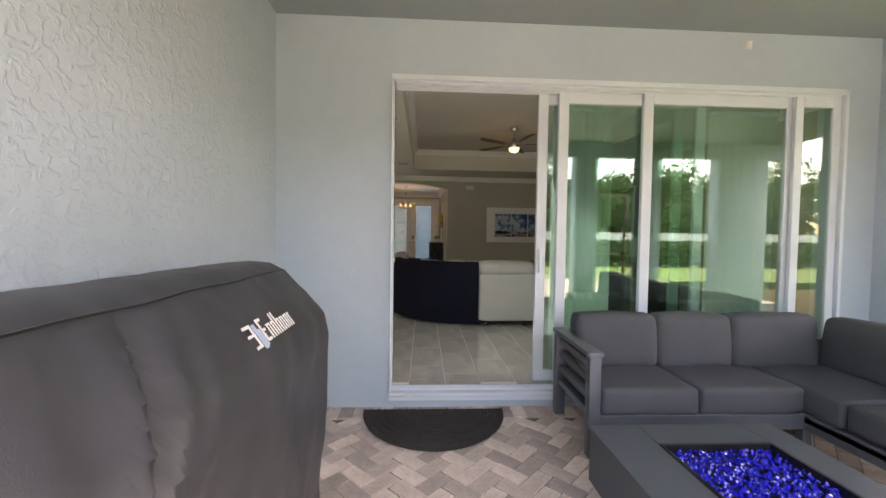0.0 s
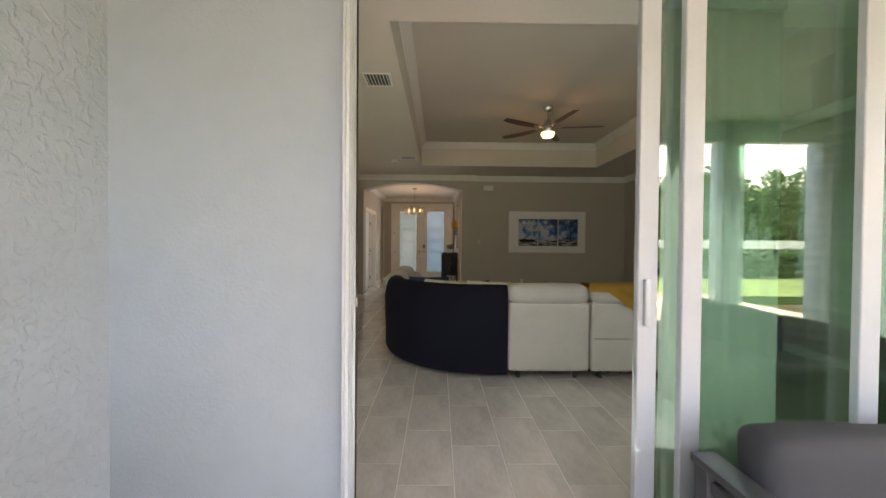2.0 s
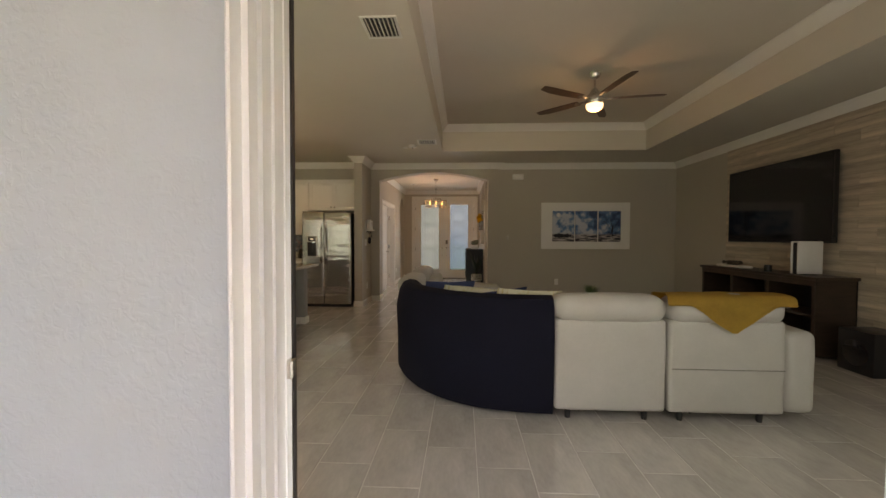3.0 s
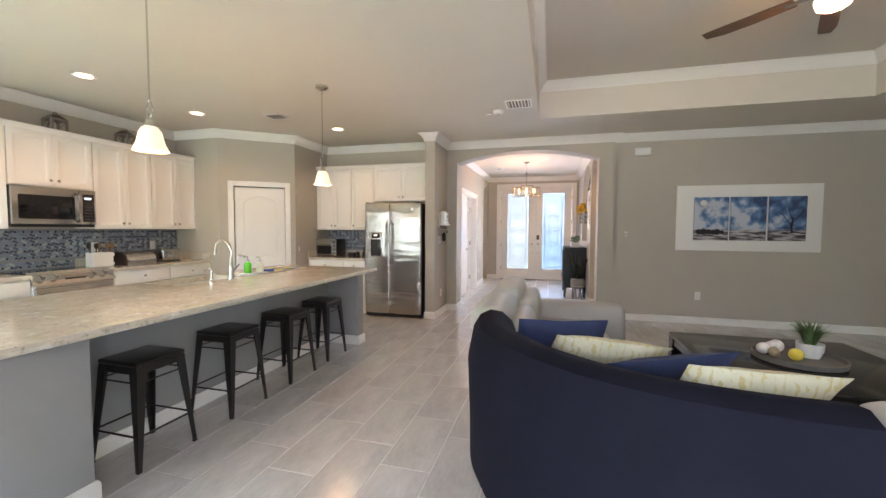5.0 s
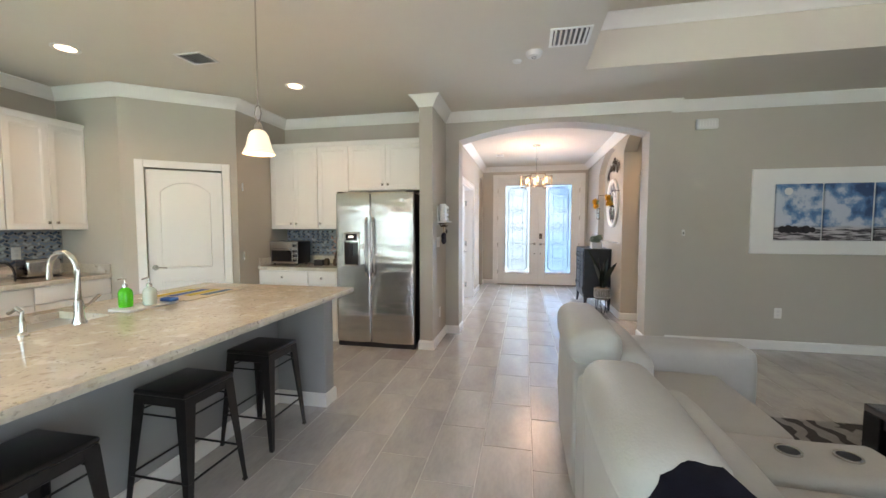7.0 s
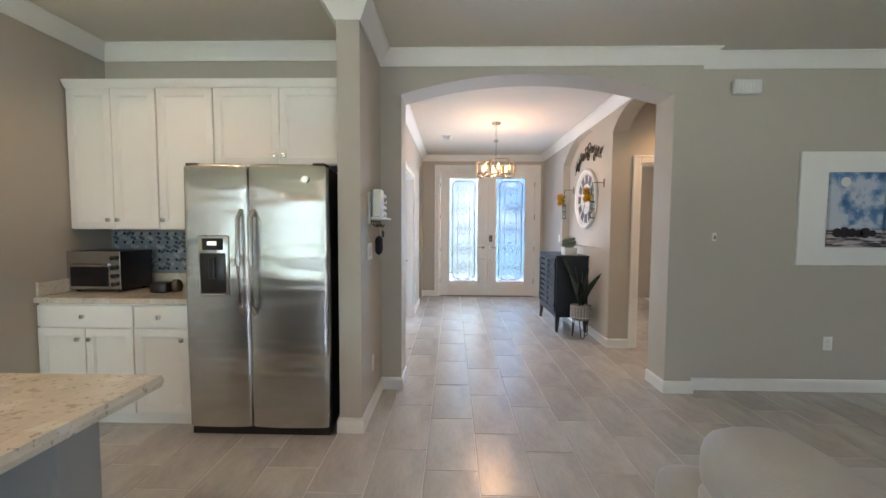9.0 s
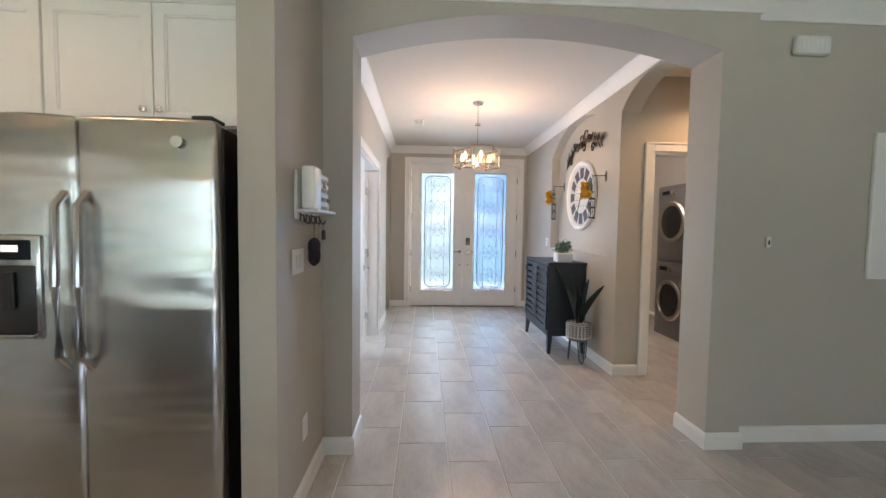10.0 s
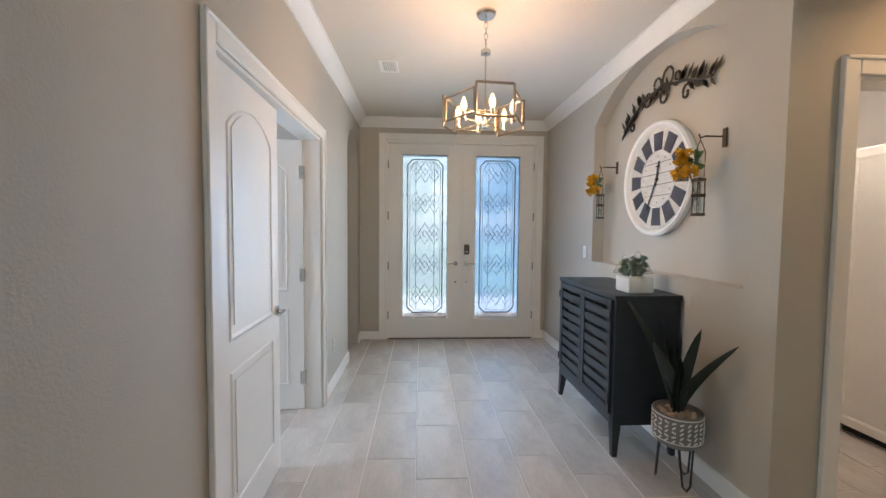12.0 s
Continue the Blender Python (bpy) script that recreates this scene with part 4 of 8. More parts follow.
cornice([(-4.36, 8.15), (-4.36, 4.63)], UT)
cornice([(-0.985, 9.42), (-3.05, 9.42)][::1], UT)
NORTH = lambda x, z=0.0, y=9.42: Matrix.Translation((x, y, z))
upper("wall_cabinet", NORTH(-3.05, UB), 0.67, UT - UB, "white two-door wall cabinet above toaster oven")
upper("wall_cabinet", NORTH(-2.38, UB), 0.42, UT - UB, "narrow white wall cabinet beside the refrigerator", 1)
upper("wall_cabinet", NORTH(-1.96, 1.84), 0.97, UT - 1.84, "wide white cabinet above the refrigerator")

# base units
def base(m, w, label, n=1):
    fr = []
    for k in range(n):
        a, b = w / n * k, w / n * (k + 1)
        fr.append((a + .005, b - .005, 0.71, 0.855, (a + b) / 2, 0.785))
    doors = n if w / n < 0.5 else 2 * n
    for k in range(doors):
        a, b = w / doors * k, w / doors * (k + 1)
        fr.append((a + .004, b - .004, 0.115, 0.70, (b - 0.04 if k % 2 == 0 else a + 0.04), 0.63))
    return cabinet("base_cabinet", m, w, 0.87, 0.60, fr, label, 0.10, "white base cabinets")


base(west(6.79, 0, -4.08), 0.70, "white base cabinet beside the range")
base(west(7.49, 0, -4.08), 0.66, "white base cabinet under the bread box")
base(west(5.33, 0, -4.08), 0.70, "white base cabinet next to range")
base(west(4.63, 0, -4.08), 0.70, "white base cabinet at kitchen's near end")
base(NORTH(-3.05, 0, 9.15), 0.67, "white base cabinet under the toaster oven")
base(NORTH(-2.38, 0, 9.15), 0.38, "narrow white base cabinet beside the refrigerator")
def worktop(slab, ups, label):
    w = thing("worktop", (0, 0, 0), label, "worktop")
    bm = B(); box(bm, *slab, 0.87, 0.91, 0.004, 1); part("slab", bm, QUARTZ, w)
    for u in ups:
        bm = B(); box(bm, *u, 0.91, 1.01, 0.003, 1); part("upstand", bm, QUARTZ, w)


worktop((-4.70, -4.04, 4.6, 6.03), [(-4.70, -4.68, 4.6, 6.03)], "speckled beige quartz worktop beside the range")
worktop((-4.70, -4.04, 6.79, 8.15), [(-4.70, -4.68, 6.79, 8.155), (-4.68, -4.06, 8.135, 8.155)], "speckled beige quartz worktop under bread box")
worktop((-3.055, -2.0, 9.12, 9.75), [(-3.035, -2.0, 9.73, 9.75), (-3.055, -3.035, 9.14, 9.75)], "speckled beige quartz worktop under toaster oven")

# mosaic splashback: small mixed tiles, laid in a weave
TBLUE = [mat("mosaic_glass", c, 0.15, var=0.1, vary=0.1, island=True) for c in ((0.09, 0.13, 0.19), (0.20, 0.27, 0.36), (0.36, 0.42, 0.47), (0.03, 0.035, 0.045))]


def mosaic(name, m, w, h):
    t = thing(name, (0, 0, 0), "blue and grey glass mosaic tiles behind worktop", "splashback")
    bm = B(); box(bm, 0, w, 0.004, 0.006, 0, h)
    part("grout", place(bm, m), mat("mosaic_grout", (0.25, 0.26, 0.27), 0.9), t, smooth=False)
    rnd = random.Random(3)
    sets = [B() for _ in TBLUE]
    s = 0.036
    R = Matrix.Rotation(radians(45), 4, "Y")
    for i in range(-2, int(w / s) + 2):
        for j in range(-2, int(h / s) + 2):
            cx, cz = i * s * 1.0, j * s * 1.0
            if not (0.02 < cx < w - 0.02 and 0.02 < cz < h - 0.02):
                continue
            if (i + j) % 2:
                ang = 30 if (i % 2) else -30
                k = rnd.choice((0, 0, 1, 1, 2))
                q = Matrix.Translation((cx, 0, cz)) @ Matrix.Rotation(radians(ang), 4, "Y")
                box(sets[k], -0.024, 0.024, 0, 0.004, -0.011, 0.011, m=q)
            else:
                k = 3 if (i % 2) else rnd.choice((1, 2))
                q = Matrix.Translation((cx, 0, cz)) @ Matrix.Rotation(radians(45), 4, "Y")
                box(sets[k], -0.009, 0.009, 0.0005, 0.004, -0.009, 0.009, m=q)
    for b, mm in zip(sets, TBLUE):
        place(b, m)
        part("tiles", b, mm, t, kind="stuff", smooth=False)


mosaic("splashback", Matrix.Translation((-4.694, 4.63, 1.01)) @ WEST, 3.52, 0.355)
mosaic("splashback", Matrix.Translation((-3.05, 9.744, 1.01)), 1.07, 0.355)
mosaic("splashback", Matrix.Translation((-4.694, 6.03, 0.91)) @ WEST, 0.76, 0.10)


def outlet(m, label="white double wall socket plate", switch=False, w=0.075):
    o = tagged(new("wall_switch" if switch else "wall_socket"), label, "switch" if switch else "socket")
    o.matrix_basis = m
    bm = B(); box(bm, -w / 2, w / 2, -0.006, 0, -0.06, 0.06, 0.003, 2)
    part("plate", bm, WHITE, o)
    n = max(1, round(w / 0.075)) if w > 0.1 else 1
    for k in range(n):
        cx = (k - (n - 1) / 2) * 0.046
        bm = B()
        if switch:
            box(bm, cx - 0.016, cx + 0.016, -0.010, -0.005, -0.033, 0.033, 0.002, 1)
        else:
            box(bm, cx - 0.016, cx + 0.016, -0.008, -0.005, 0.006, 0.036, 0.004, 2); box(bm, cx - 0.016, cx + 0.016, -0.008, -0.005, -0.036, -0.006, 0.004, 2)
        part("rocker" if switch else "socket_face", bm, POT, o)
    return o


def facing(x, y, z, deg):
    """A wall plate's pose: deg 0 faces -y, 90 faces +x, -90 faces -x."""
    return Matrix.Translation((x, y, z)) @ Matrix.Rotation(radians(deg), 4, "Z")


for yy in (7.0, 7.75):
    outlet(facing(-4.69, yy, 1.14, 90))
outlet(facing(3.0, 9.949, 0.42, 0))
outlet(facing(-0.829, 9.5, 0.36, 90), "white wall socket low beside the fridge wall")
outlet(facing(-0.829, 9.40, 1.22, 90), "white triple light switch beneath key rack", True, 0.165)
outlet(facing(1.599, 13.25, 1.22, -90), "white light switch beside the clock niche", True)
outlet(facing(-0.829, 12.95, 0.38, 90), "white wall socket beside the study door")
th = tagged(new("thermostat_sensor"), "small white wall sensor beside the arch", "sensor")
th.matrix_basis = facing(2.0, 9.949, 1.33, 0)
bm = B(); box(bm, -0.016, 0.016, -0.016, 0, -0.035, 0.035, 0.005, 2); part("case", bm, POT, th)
bm = B(); box(bm, -0.006, 0.006, -0.018, -0.015, -0.018, 0.01); part("window", bm, BLACK, th)
ch = tagged(new("door_chime"), "white plastic door chime high on wall", "chime")
ch.matrix_basis = facing(2.2, 9.949, 2.57, 0)
bm = B(); box(bm, -0.115, 0.115, -0.05, 0, -0.06, 0.06, 0.02, 3); part("case", bm, POT, ch)
bm = B()
for k in range(6):
    box(bm, -0.08 + 0.03 * k, -0.072 + 0.03 * k, -0.052, -0.049, -0.03, 0.03)
part("grille", bm, WHITE, ch)


# range and microwave
def cooker():
    r = tagged(new("range"), "stainless slide-in electric range with black glass top", "range")
    r.matrix_basis = west(6.035, 0, -4.06)
    w = 0.75
    bm = B(); box(bm, 0, w, 0, 0.62, 0.02, 0.90, 0.004, 1); part("body", bm, STEEL, r)
    bm = B(); box(bm, 0.01, w - 0.01, 0.09, 0.63, 0.90, 0.916, 0.004, 1); part("cooktop", bm, DARKGL, r, "black glass cooktop")
    bm = B(); prism(bm, [(-0.045, 0.80), (0.09, 0.93), (0.09, 0.80)], "x", 0, w); part("control_panel", bm, STEEL, r, smooth=False)
    for k in (0.09, 0.20, w - 0.20, w - 0.09):
        bm = B(); rod(bm, (k, 0.022, 0.866), (k, -0.012, 0.90), 0.026, 0.022, 18); part("knob", bm, STEEL, r)
    bm = B(); box(bm, 0.28, w - 0.28, -0.004, 0.004, -0.035, 0.035, m=Matrix.Translation((0, 0.02, 0.868)) @ Matrix.Rotation(radians(-46), 4, "X")); part("display", bm, DARKGL, r)
    bm = B(); box(bm, w / 2 - 0.05, w / 2 + 0.03, -0.003, 0.006, 0.0, 0.016, m=Matrix.Translation((0, 0.02, 0.868)) @ Matrix.Rotation(radians(-46), 4, "X")); part("digits", bm, glow("blue_digits", (0.1, 0.5, 1), 0.15), r, "lit blue clock digits")
    bm = B(); box(bm, 0.02, w - 0.02, -0.02, 0, 0.20, 0.77, 0.006, 2); part("oven_door", bm, STEEL, r)
    bm = B(); box(bm, 0.12, w - 0.12, -0.024, -0.018, 0.30, 0.62, 0.004, 1); part("oven_window", bm, DARKGL, r)
    bm = B(); rod(bm, (0.06, -0.06, 0.71), (w - 0.06, -0.06, 0.71), 0.012); rod(bm, (0.08, -0.06, 0.71), (0.08, -0.02, 0.71), 0.009); rod(bm, (w - 0.08, -0.06, 0.71), (w - 0.08, -0.02, 0.71), 0.009)
    part("handle", bm, STEEL, r)
    bm = B(); box(bm, 0.02, w - 0.02, -0.015, 0, 0.06, 0.18, 0.005, 1); part("drawer", bm, STEEL, r)


cooker()


def microwave():
    r = tagged(new("microwave"), "stainless over-range microwave with dark window", "microwave")
    r.matrix_basis = west(6.035, 1.39, -4.33)
    w, h = 0.75, 0.425
    bm = B(); box(bm, 0, w, 0, 0.36, 0, h, 0.004, 1); part("body", bm, BLACK, r)
    bm = B(); box(bm, 0, w - 0.17, -0.03, 0, 0.03, h - 0.003, 0.006, 2); part("door", bm, STEEL, r)
    bm = B(); box(bm, 0.05, w - 0.215, -0.034, -0.028, 0.085, h - 0.09, 0.01, 2); part("window", bm, DARKGL, r)
    bm = B(); box(bm, w - 0.168, w, -0.03, 0, 0.03, h - 0.003, 0.006, 2); part("control_frame", bm, STEEL, r)
    bm = B(); box(bm, w - 0.135, w - 0.02, -0.033, -0.028, 0.06, h - 0.05, 0.004, 1); part("control_panel", bm, DARKGL, r)
    bm = B()
    for i in range(3):
        for j in range(5):
            box(bm, w - 0.12 + 0.03 * i, w - 0.10 + 0.03 * i, -0.0345, -0.032, 0.08 + 0.035 * j, 0.10 + 0.035 * j)
    part("buttons", bm, mat("grey_key", (0.05, 0.05, 0.055), 0.5), r)
    bm = B(); box(bm, w - 0.12, w - 0.05, -0.0345, -0.032, h - 0.11, h - 0.085); part("digits", bm, glow("pale_digits", (0.5, 0.8, 1), 0.03), r)
    bm = B(); tube(bm, [(w - 0.19, -0.03, 0.06), (w - 0.19, -0.065, 0.09), (w - 0.19, -0.065, h - 0.07), (w - 0.19, -0.03, h - 0.04)], 0.012); part("handle", bm, STEEL, r)
    bm = B()
    for k in range(22):
        box(bm, 0.04 + k * 0.03, 0.06 + k * 0.03, -0.012, 0.03, 0.0, 0.02)
    part("vent", bm, BLACK, r)


microwave()


def fridge():
    f = thing("refrigerator", (-1.965, 9.10, 0), "stainless side-by-side refrigerator with black sides and dispenser", "refrigerator")
    w = 0.93
    bm = B(); box(bm, 0.005, w - 0.005, 0.05, 0.63, 0.02, 1.78, 0.006, 1); part("body", bm, BLACK, f, "black cabinet sides")
    for nm, a, b in (("freezer_door", 0, 0.415), ("fridge_door", 0.423, w)):
        bm = B()
        puffed(bm, a, b, -0.03, 0.04, 0.06, 1.79, 0.018, 0.014, 8, 3, 0.0022)
        part(nm, bm, FSTEEL, f, "brushed stainless door")
    for x in (0.378, 0.46):
        bm = B(); tube(bm, [(x, -0.03, 0.83), (x, -0.075, 0.88), (x, -0.085, 1.15), (x, -0.075, 1.45), (x, -0.03, 1.50)], 0.015, 10)
        part("handle", bm, STEEL, f, "bowed steel bar handle")
    bm = B(); box(bm, 0.095, 0.30, -0.052, -0.030, 0.94, 1.34, 0.012, 2); part("dispenser_frame", bm, STEEL, f)
    bm = B(); box(bm, 0.115, 0.28, -0.055, -0.050, 0.965, 1.225, 0.006, 2); part("dispenser_recess", bm, BLACK, f)
    bm = B(); box(bm, 0.13, 0.265, -0.057, -0.051, 1.245, 1.32, 0.004, 1); part("control_panel", bm, DARKGL, f)
    bm = B(); box(bm, 0.165, 0.225, -0.0585, -0.056, 1.275, 1.30); part("display", bm, glow("dim_display", (0.9, 0.9, 0.8), 0.03), f)
    bm = B(); box(bm, 0.11, 0.285, -0.076, -0.05, 0.95, 0.965, 0.004, 1); part("drip_tray", bm, STEEL, f)
    bm = B(); box(bm, 0.175, 0.215, -0.071, -0.054, 1.06, 1.20, 0.004, 1); part("paddle", bm, BLACK, f)
    bm = B(); rod(bm, (0.80, -0.040, 1.70), (0.80, -0.048, 1.70), 0.022, seg=20); part("badge", bm, CHROME, f)
    bm = B(); box(bm, 0.0, w, 0.0, 0.05, 0.0, 0.055); part("grille", bm, BLACK, f)
    for a in (0.01, w - 0.09):
        bm = B(); box(bm, a, a + 0.08, -0.02, 0.08, 1.79, 1.805, 0.004, 1); part("hinge_cover", bm, BLACK, f)


fridge()


# island
def island():
    t = thing("kitchen_island", (0, 0, 0), "long kitchen island with grey panelled seating side", "island")
    bm = B()
    box(bm, -2.45, -1.73, 4.45, 7.74, 0.0, 0.87)
    box(bm, -1.73, -1.32, 4.43, 4.80, 0, 0.87, 0.012, 2); box(bm, -1.73, -1.32, 7.60, 7.74, 0, 0.87, 0.012, 2)
    # Darker than the wall paint: the shade under the overhang is in this colour.
    part("body", bm, mat("island_shaded_paint", (0.30, 0.305, 0.30), 0.6, var=0.03, scale=1.5, bump=0.2, bscale=140), t, "grey painted body, darkened for shade")
    bm = B()
    bs = [(0, 0), (0.014, 0), (0.014, 0.085), (0.009, 0.1), (0, 0.105)]
    sweep(bm, [(-2.45, 4.43), (-1.32, 4.43), (-1.32, 4.80), (-1.73, 4.80), (-1.73, 7.60), (-1.32, 7.60), (-1.32, 7.74), (-2.45, 7.74)][::-1], bs)
    part("skirting", bm, WHITE, t, "white skirting")
    for k in range(5):
        y = 4.50 + k * 0.64
        bm = place(shaker(0.63, 0.74), Matrix.Translation((-2.451, y + 0.63, 0.11)) @ Matrix.Rotation(radians(-90), 4, "Z"))
        part("door", bm, CAB, t, "white cabinet door")
    w = thing("island_worktop", (0, 0, 0), "speckled beige quartz slab on island, polished", "worktop")
    bm = B()
    x0, x1, y0, y1 = -2.56, -1.19, 4.37, 7.80
    sx0, sx1, sy0, sy1 = -2.46, -2.06, 5.92, 6.62
    for b in ((x0, x1, y0, sy0), (x0, x1, sy1, y1), (x0, sx0, sy0, sy1), (sx1, x1, sy0, sy1)):
        box(bm, b[0], b[1], b[2], b[3], 0.87, 0.91)
    bmesh.ops.remove_doubles(bm, verts=bm.verts, dist=0.0005)
    part("slab", bm, QUARTZ, w, smooth=False)
    bm = B(); sweep(bm, [(x0, y0), (x0, y1), (x1, y1), (x1, y0)], [(-0.001, 0.868), (0.012, 0.870), (0.018, 0.889), (0.012, 0.908), (-0.001, 0.9095)], True)
    part("edge", bm, QUARTZ, w, "rough chiselled stone edge")
    s = thing("kitchen_sink", (-2.26, 6.27, 0), "double-bowl stainless undermount sink in island", "sink")
    for a, b in ((-0.34, -0.02), (0.02, 0.34)):
        bm = B()
        box(bm, -0.195, 0.195, a, b, 0.70, 0.868)
        top = [f for f in bm.faces if f.normal.z > 0.9 or f.calc_center_median().z > 0.867]
        bmesh.ops.delete(bm, geom=top, context="FACES_ONLY")
        part("bowl", bm, STEEL, s)
        bm = B(); rod(bm, (0, (a + b) / 2, 0.702), (0, (a + b) / 2, 0.706), 0.04, seg=20); part("drain", bm, CHROME, s)
    f = thing("kitchen_faucet", (-2.02, 6.42, 0.91), "brushed nickel gooseneck faucet beside sink", "faucet")
    bm = B(); lathe(bm, [(0.032, 0), (0.032, 0.01), (0.022, 0.03), (0.020, 0.11), (0.016, 0.12)]); part("base", bm, CHROME, f)
    bm = B()
    pts = [(0, 0, 0.11), (0, 0, 0.27)] + [(-0.09 + 0.09 * math.cos(a), 0, 0.27 + 0.09 * math.sin(a)) for a in [math.pi * k / 10 for k in range(1, 10)]] + [(-0.18, 0, 0.26), (-0.185, 0, 0.22)]
    tube(bm, pts, lambda u: 0.0135, 12); part("spout", bm, CHROME, f)
    bm = B(); tube(bm, [(0.0, 0.02, 0.07), (0.0, 0.05, 0.09), (0.0, 0.10, 0.13)], 0.008); part("handle", bm, CHROME, f)
    d = thing("soap_pump", (-2.0, 6.18, 0.91), "brushed nickel built-in soap pump beside faucet", "soap pump")
    bm = B(); lathe(bm, [(0.022, 0), (0.022, 0.01), (0.013, 0.02), (0.012, 0.07)]); tube(bm, [(0, 0, 0.07), (0, 0, 0.11), (-0.03, 0, 0.125), (-0.08, 0, 0.10)], 0.009); part("pump", bm, CHROME, d)


island()


def bottle(x, y, col, h, label):
    b = thing("soap_bottle", (x, y, 0.93), label, "soap bottle")
    bm = B(); lathe(bm, [(0.001, 0), (0.034, 0.002), (0.036, 0.02), (0.036, h * 0.75), (0.028, h * 0.9), (0.013, h)], seg=20)
    part("bottle", bm, col, b)
    bm = B(); lathe(bm, [(0.014, h), (0.014, h + 0.02), (0.005, h + 0.022), (0.005, h + 0.05)], seg=12); tube(bm, [(0, 0, h + 0.045), (-0.02, 0, h + 0.052), (-0.05, 0, h + 0.044)], 0.006); part("pump", bm, CHROME, b)


GSOAP = mat("green_soap", (0.05, 0.55, 0.02), 0.12, var=0.03)
bottle(-2.10, 6.72, GSOAP, 0.115, "clear bottle of green soap with metal pump")
bottle(-2.02, 6.80, mat("clear_soap", (0.55, 0.60, 0.50), 0.1), 0.11, "clear soap bottle with metal pump")
t = thing("sink_tray", (-2.06, 6.78, 0.91), "pale small tray holding the soap bottles", "tray")
bm = B(); box(bm, -0.10, 0.06, -0.12, 0.20, 0, 0.018, 0.006, 2); part("tray", bm, POT, t)
t = thing("dish_brush", (-2.02, 6.93, 0.93), "blue dish scrubber lying on the tray", "brush")
bm = B(); box(bm, -0.045, 0.045, -0.03, 0.03, 0, 0.022, 0.009, 3); part("scrubber", bm, mat("blue_sponge", (0.02, 0.13, 0.45), 0.8), t)
t = thing("drying_mat", (-2.18, 7.28, 0.91), "patterned yellow and blue dish mat on island", "mat")
bm = B(); box(bm, -0.2, 0.2, -0.26, 0.26, 0, 0.006, 0.003, 1); part("mat", bm, mat("cream_cloth", (0.55, 0.52, 0.42), 0.9), t)
for k, c in enumerate(((0.55, 0.40, 0.03), (0.03, 0.10, 0.35), (0.50, 0.42, 0.05), (0.05, 0.16, 0.30))):
    bm = B(); box(bm, -0.17 + 0.09 * k, -0.11 + 0.09 * k, -0.20 + 0.05 * k, 0.14 + 0.02 * k, 0.0062, 0.0075); part("printed_patch", bm, mat("print_colour", c, 0.9), t)


# stools
def stool():
    s = thing("bar_stool", (0, 0, 0), "gunmetal stamped-steel counter stool with square seat", "bar stool", "stools at the island")
    bm = B()
    box(bm, -0.155, 0.155, -0.155, 0.155, 0.590, 0.618, 0.014, 3)
    box(bm, -0.150, 0.150, -0.150, 0.150, 0.545, 0.595, 0.004, 1)
    part("seat", bm, BLACKM, s)
    for sx in (-1, 1):
        for sy in (-1, 1):
            bm = B()
            # a folded sheet leg: wide at the top, narrow at the foot
            tw, bw = 0.060, 0.022
            top, bot = Vector((sx * 0.150, sy * 0.150, 0.585)), Vector((sx * 0.188, sy * 0.188, 0.0))
            ring = []
            for p, w in ((top, tw), (bot, bw)):
                ring.append([bm.verts.new(p), bm.verts.new(p + Vector((-sx * w, 0, 0))), bm.verts.new(p + Vector((-sx * w, -sy * 0.004, 0))), bm.verts.new(p + Vector((-sx * 0.006, -sy * 0.006, 0))), bm.verts.new(p + Vector((-sx * 0.004, -sy * w, 0))), bm.verts.new(p + Vector((0, -sy * w, 0)))])
            for i in range(6):
                bm.faces.new((ring[0][i], ring[0][(i + 1) % 6], ring[1][(i + 1) % 6], ring[1][i]))
            bm.faces.new(ring[0][::-1]); bm.faces.new(ring[1])
            lg = part("leg", bm, BLACKM, s, smooth=False)
            bm = B(); box(bm, sx * 0.188 - 0.012 - (0.008 if sx > 0 else -0.008), sx * 0.188 + 0.012 - (0.008 if sx > 0 else -0.008), sy * 0.18 - 0.012, sy * 0.18 + 0.012, 0, 0.012, 0.003, 1)
            part("rubber_foot", bm, BLACK, lg)
    z, q = 0.20, 0.172
    for a, b, zz in (((-q, -q), (q, -q), z), ((-q, q), (q, q), z), ((-q, -q), (-q, q), z + 0.0), ((q, -q), (q, q), z + 0.0)):
        bm = B(); rod(bm, (*a, zz), (*b, zz), 0.006, seg=8); part("stretcher", bm, BLACKM, s)
    for a, b in (((-.15, -.15), (.15, -.15)), ((-.15, .15), (.15, .15)), ((-.15, -.15), (-.15, .15)), ((.15, -.15), (.15, .15))):
        bm = B(); rod(bm, (*a, 0.50), (*b, 0.50), 0.005, seg=6); part("brace", bm, BLACKM, s)
    return s


st = stool()
spots = [(-1.515, 5.20, 0), (-1.515, 5.86, 1), (-1.505, 6.53, -1), (-1.52, 7.15, 0)]
st.matrix_basis = Matrix.Translation((spots[0][0], spots[0][1], 0))
for x, y, a in spots[1:]:
    copy_thing(st, Matrix.Translation((x, y, 0)) @ Matrix.Rotation(radians(a), 4, "Z"))


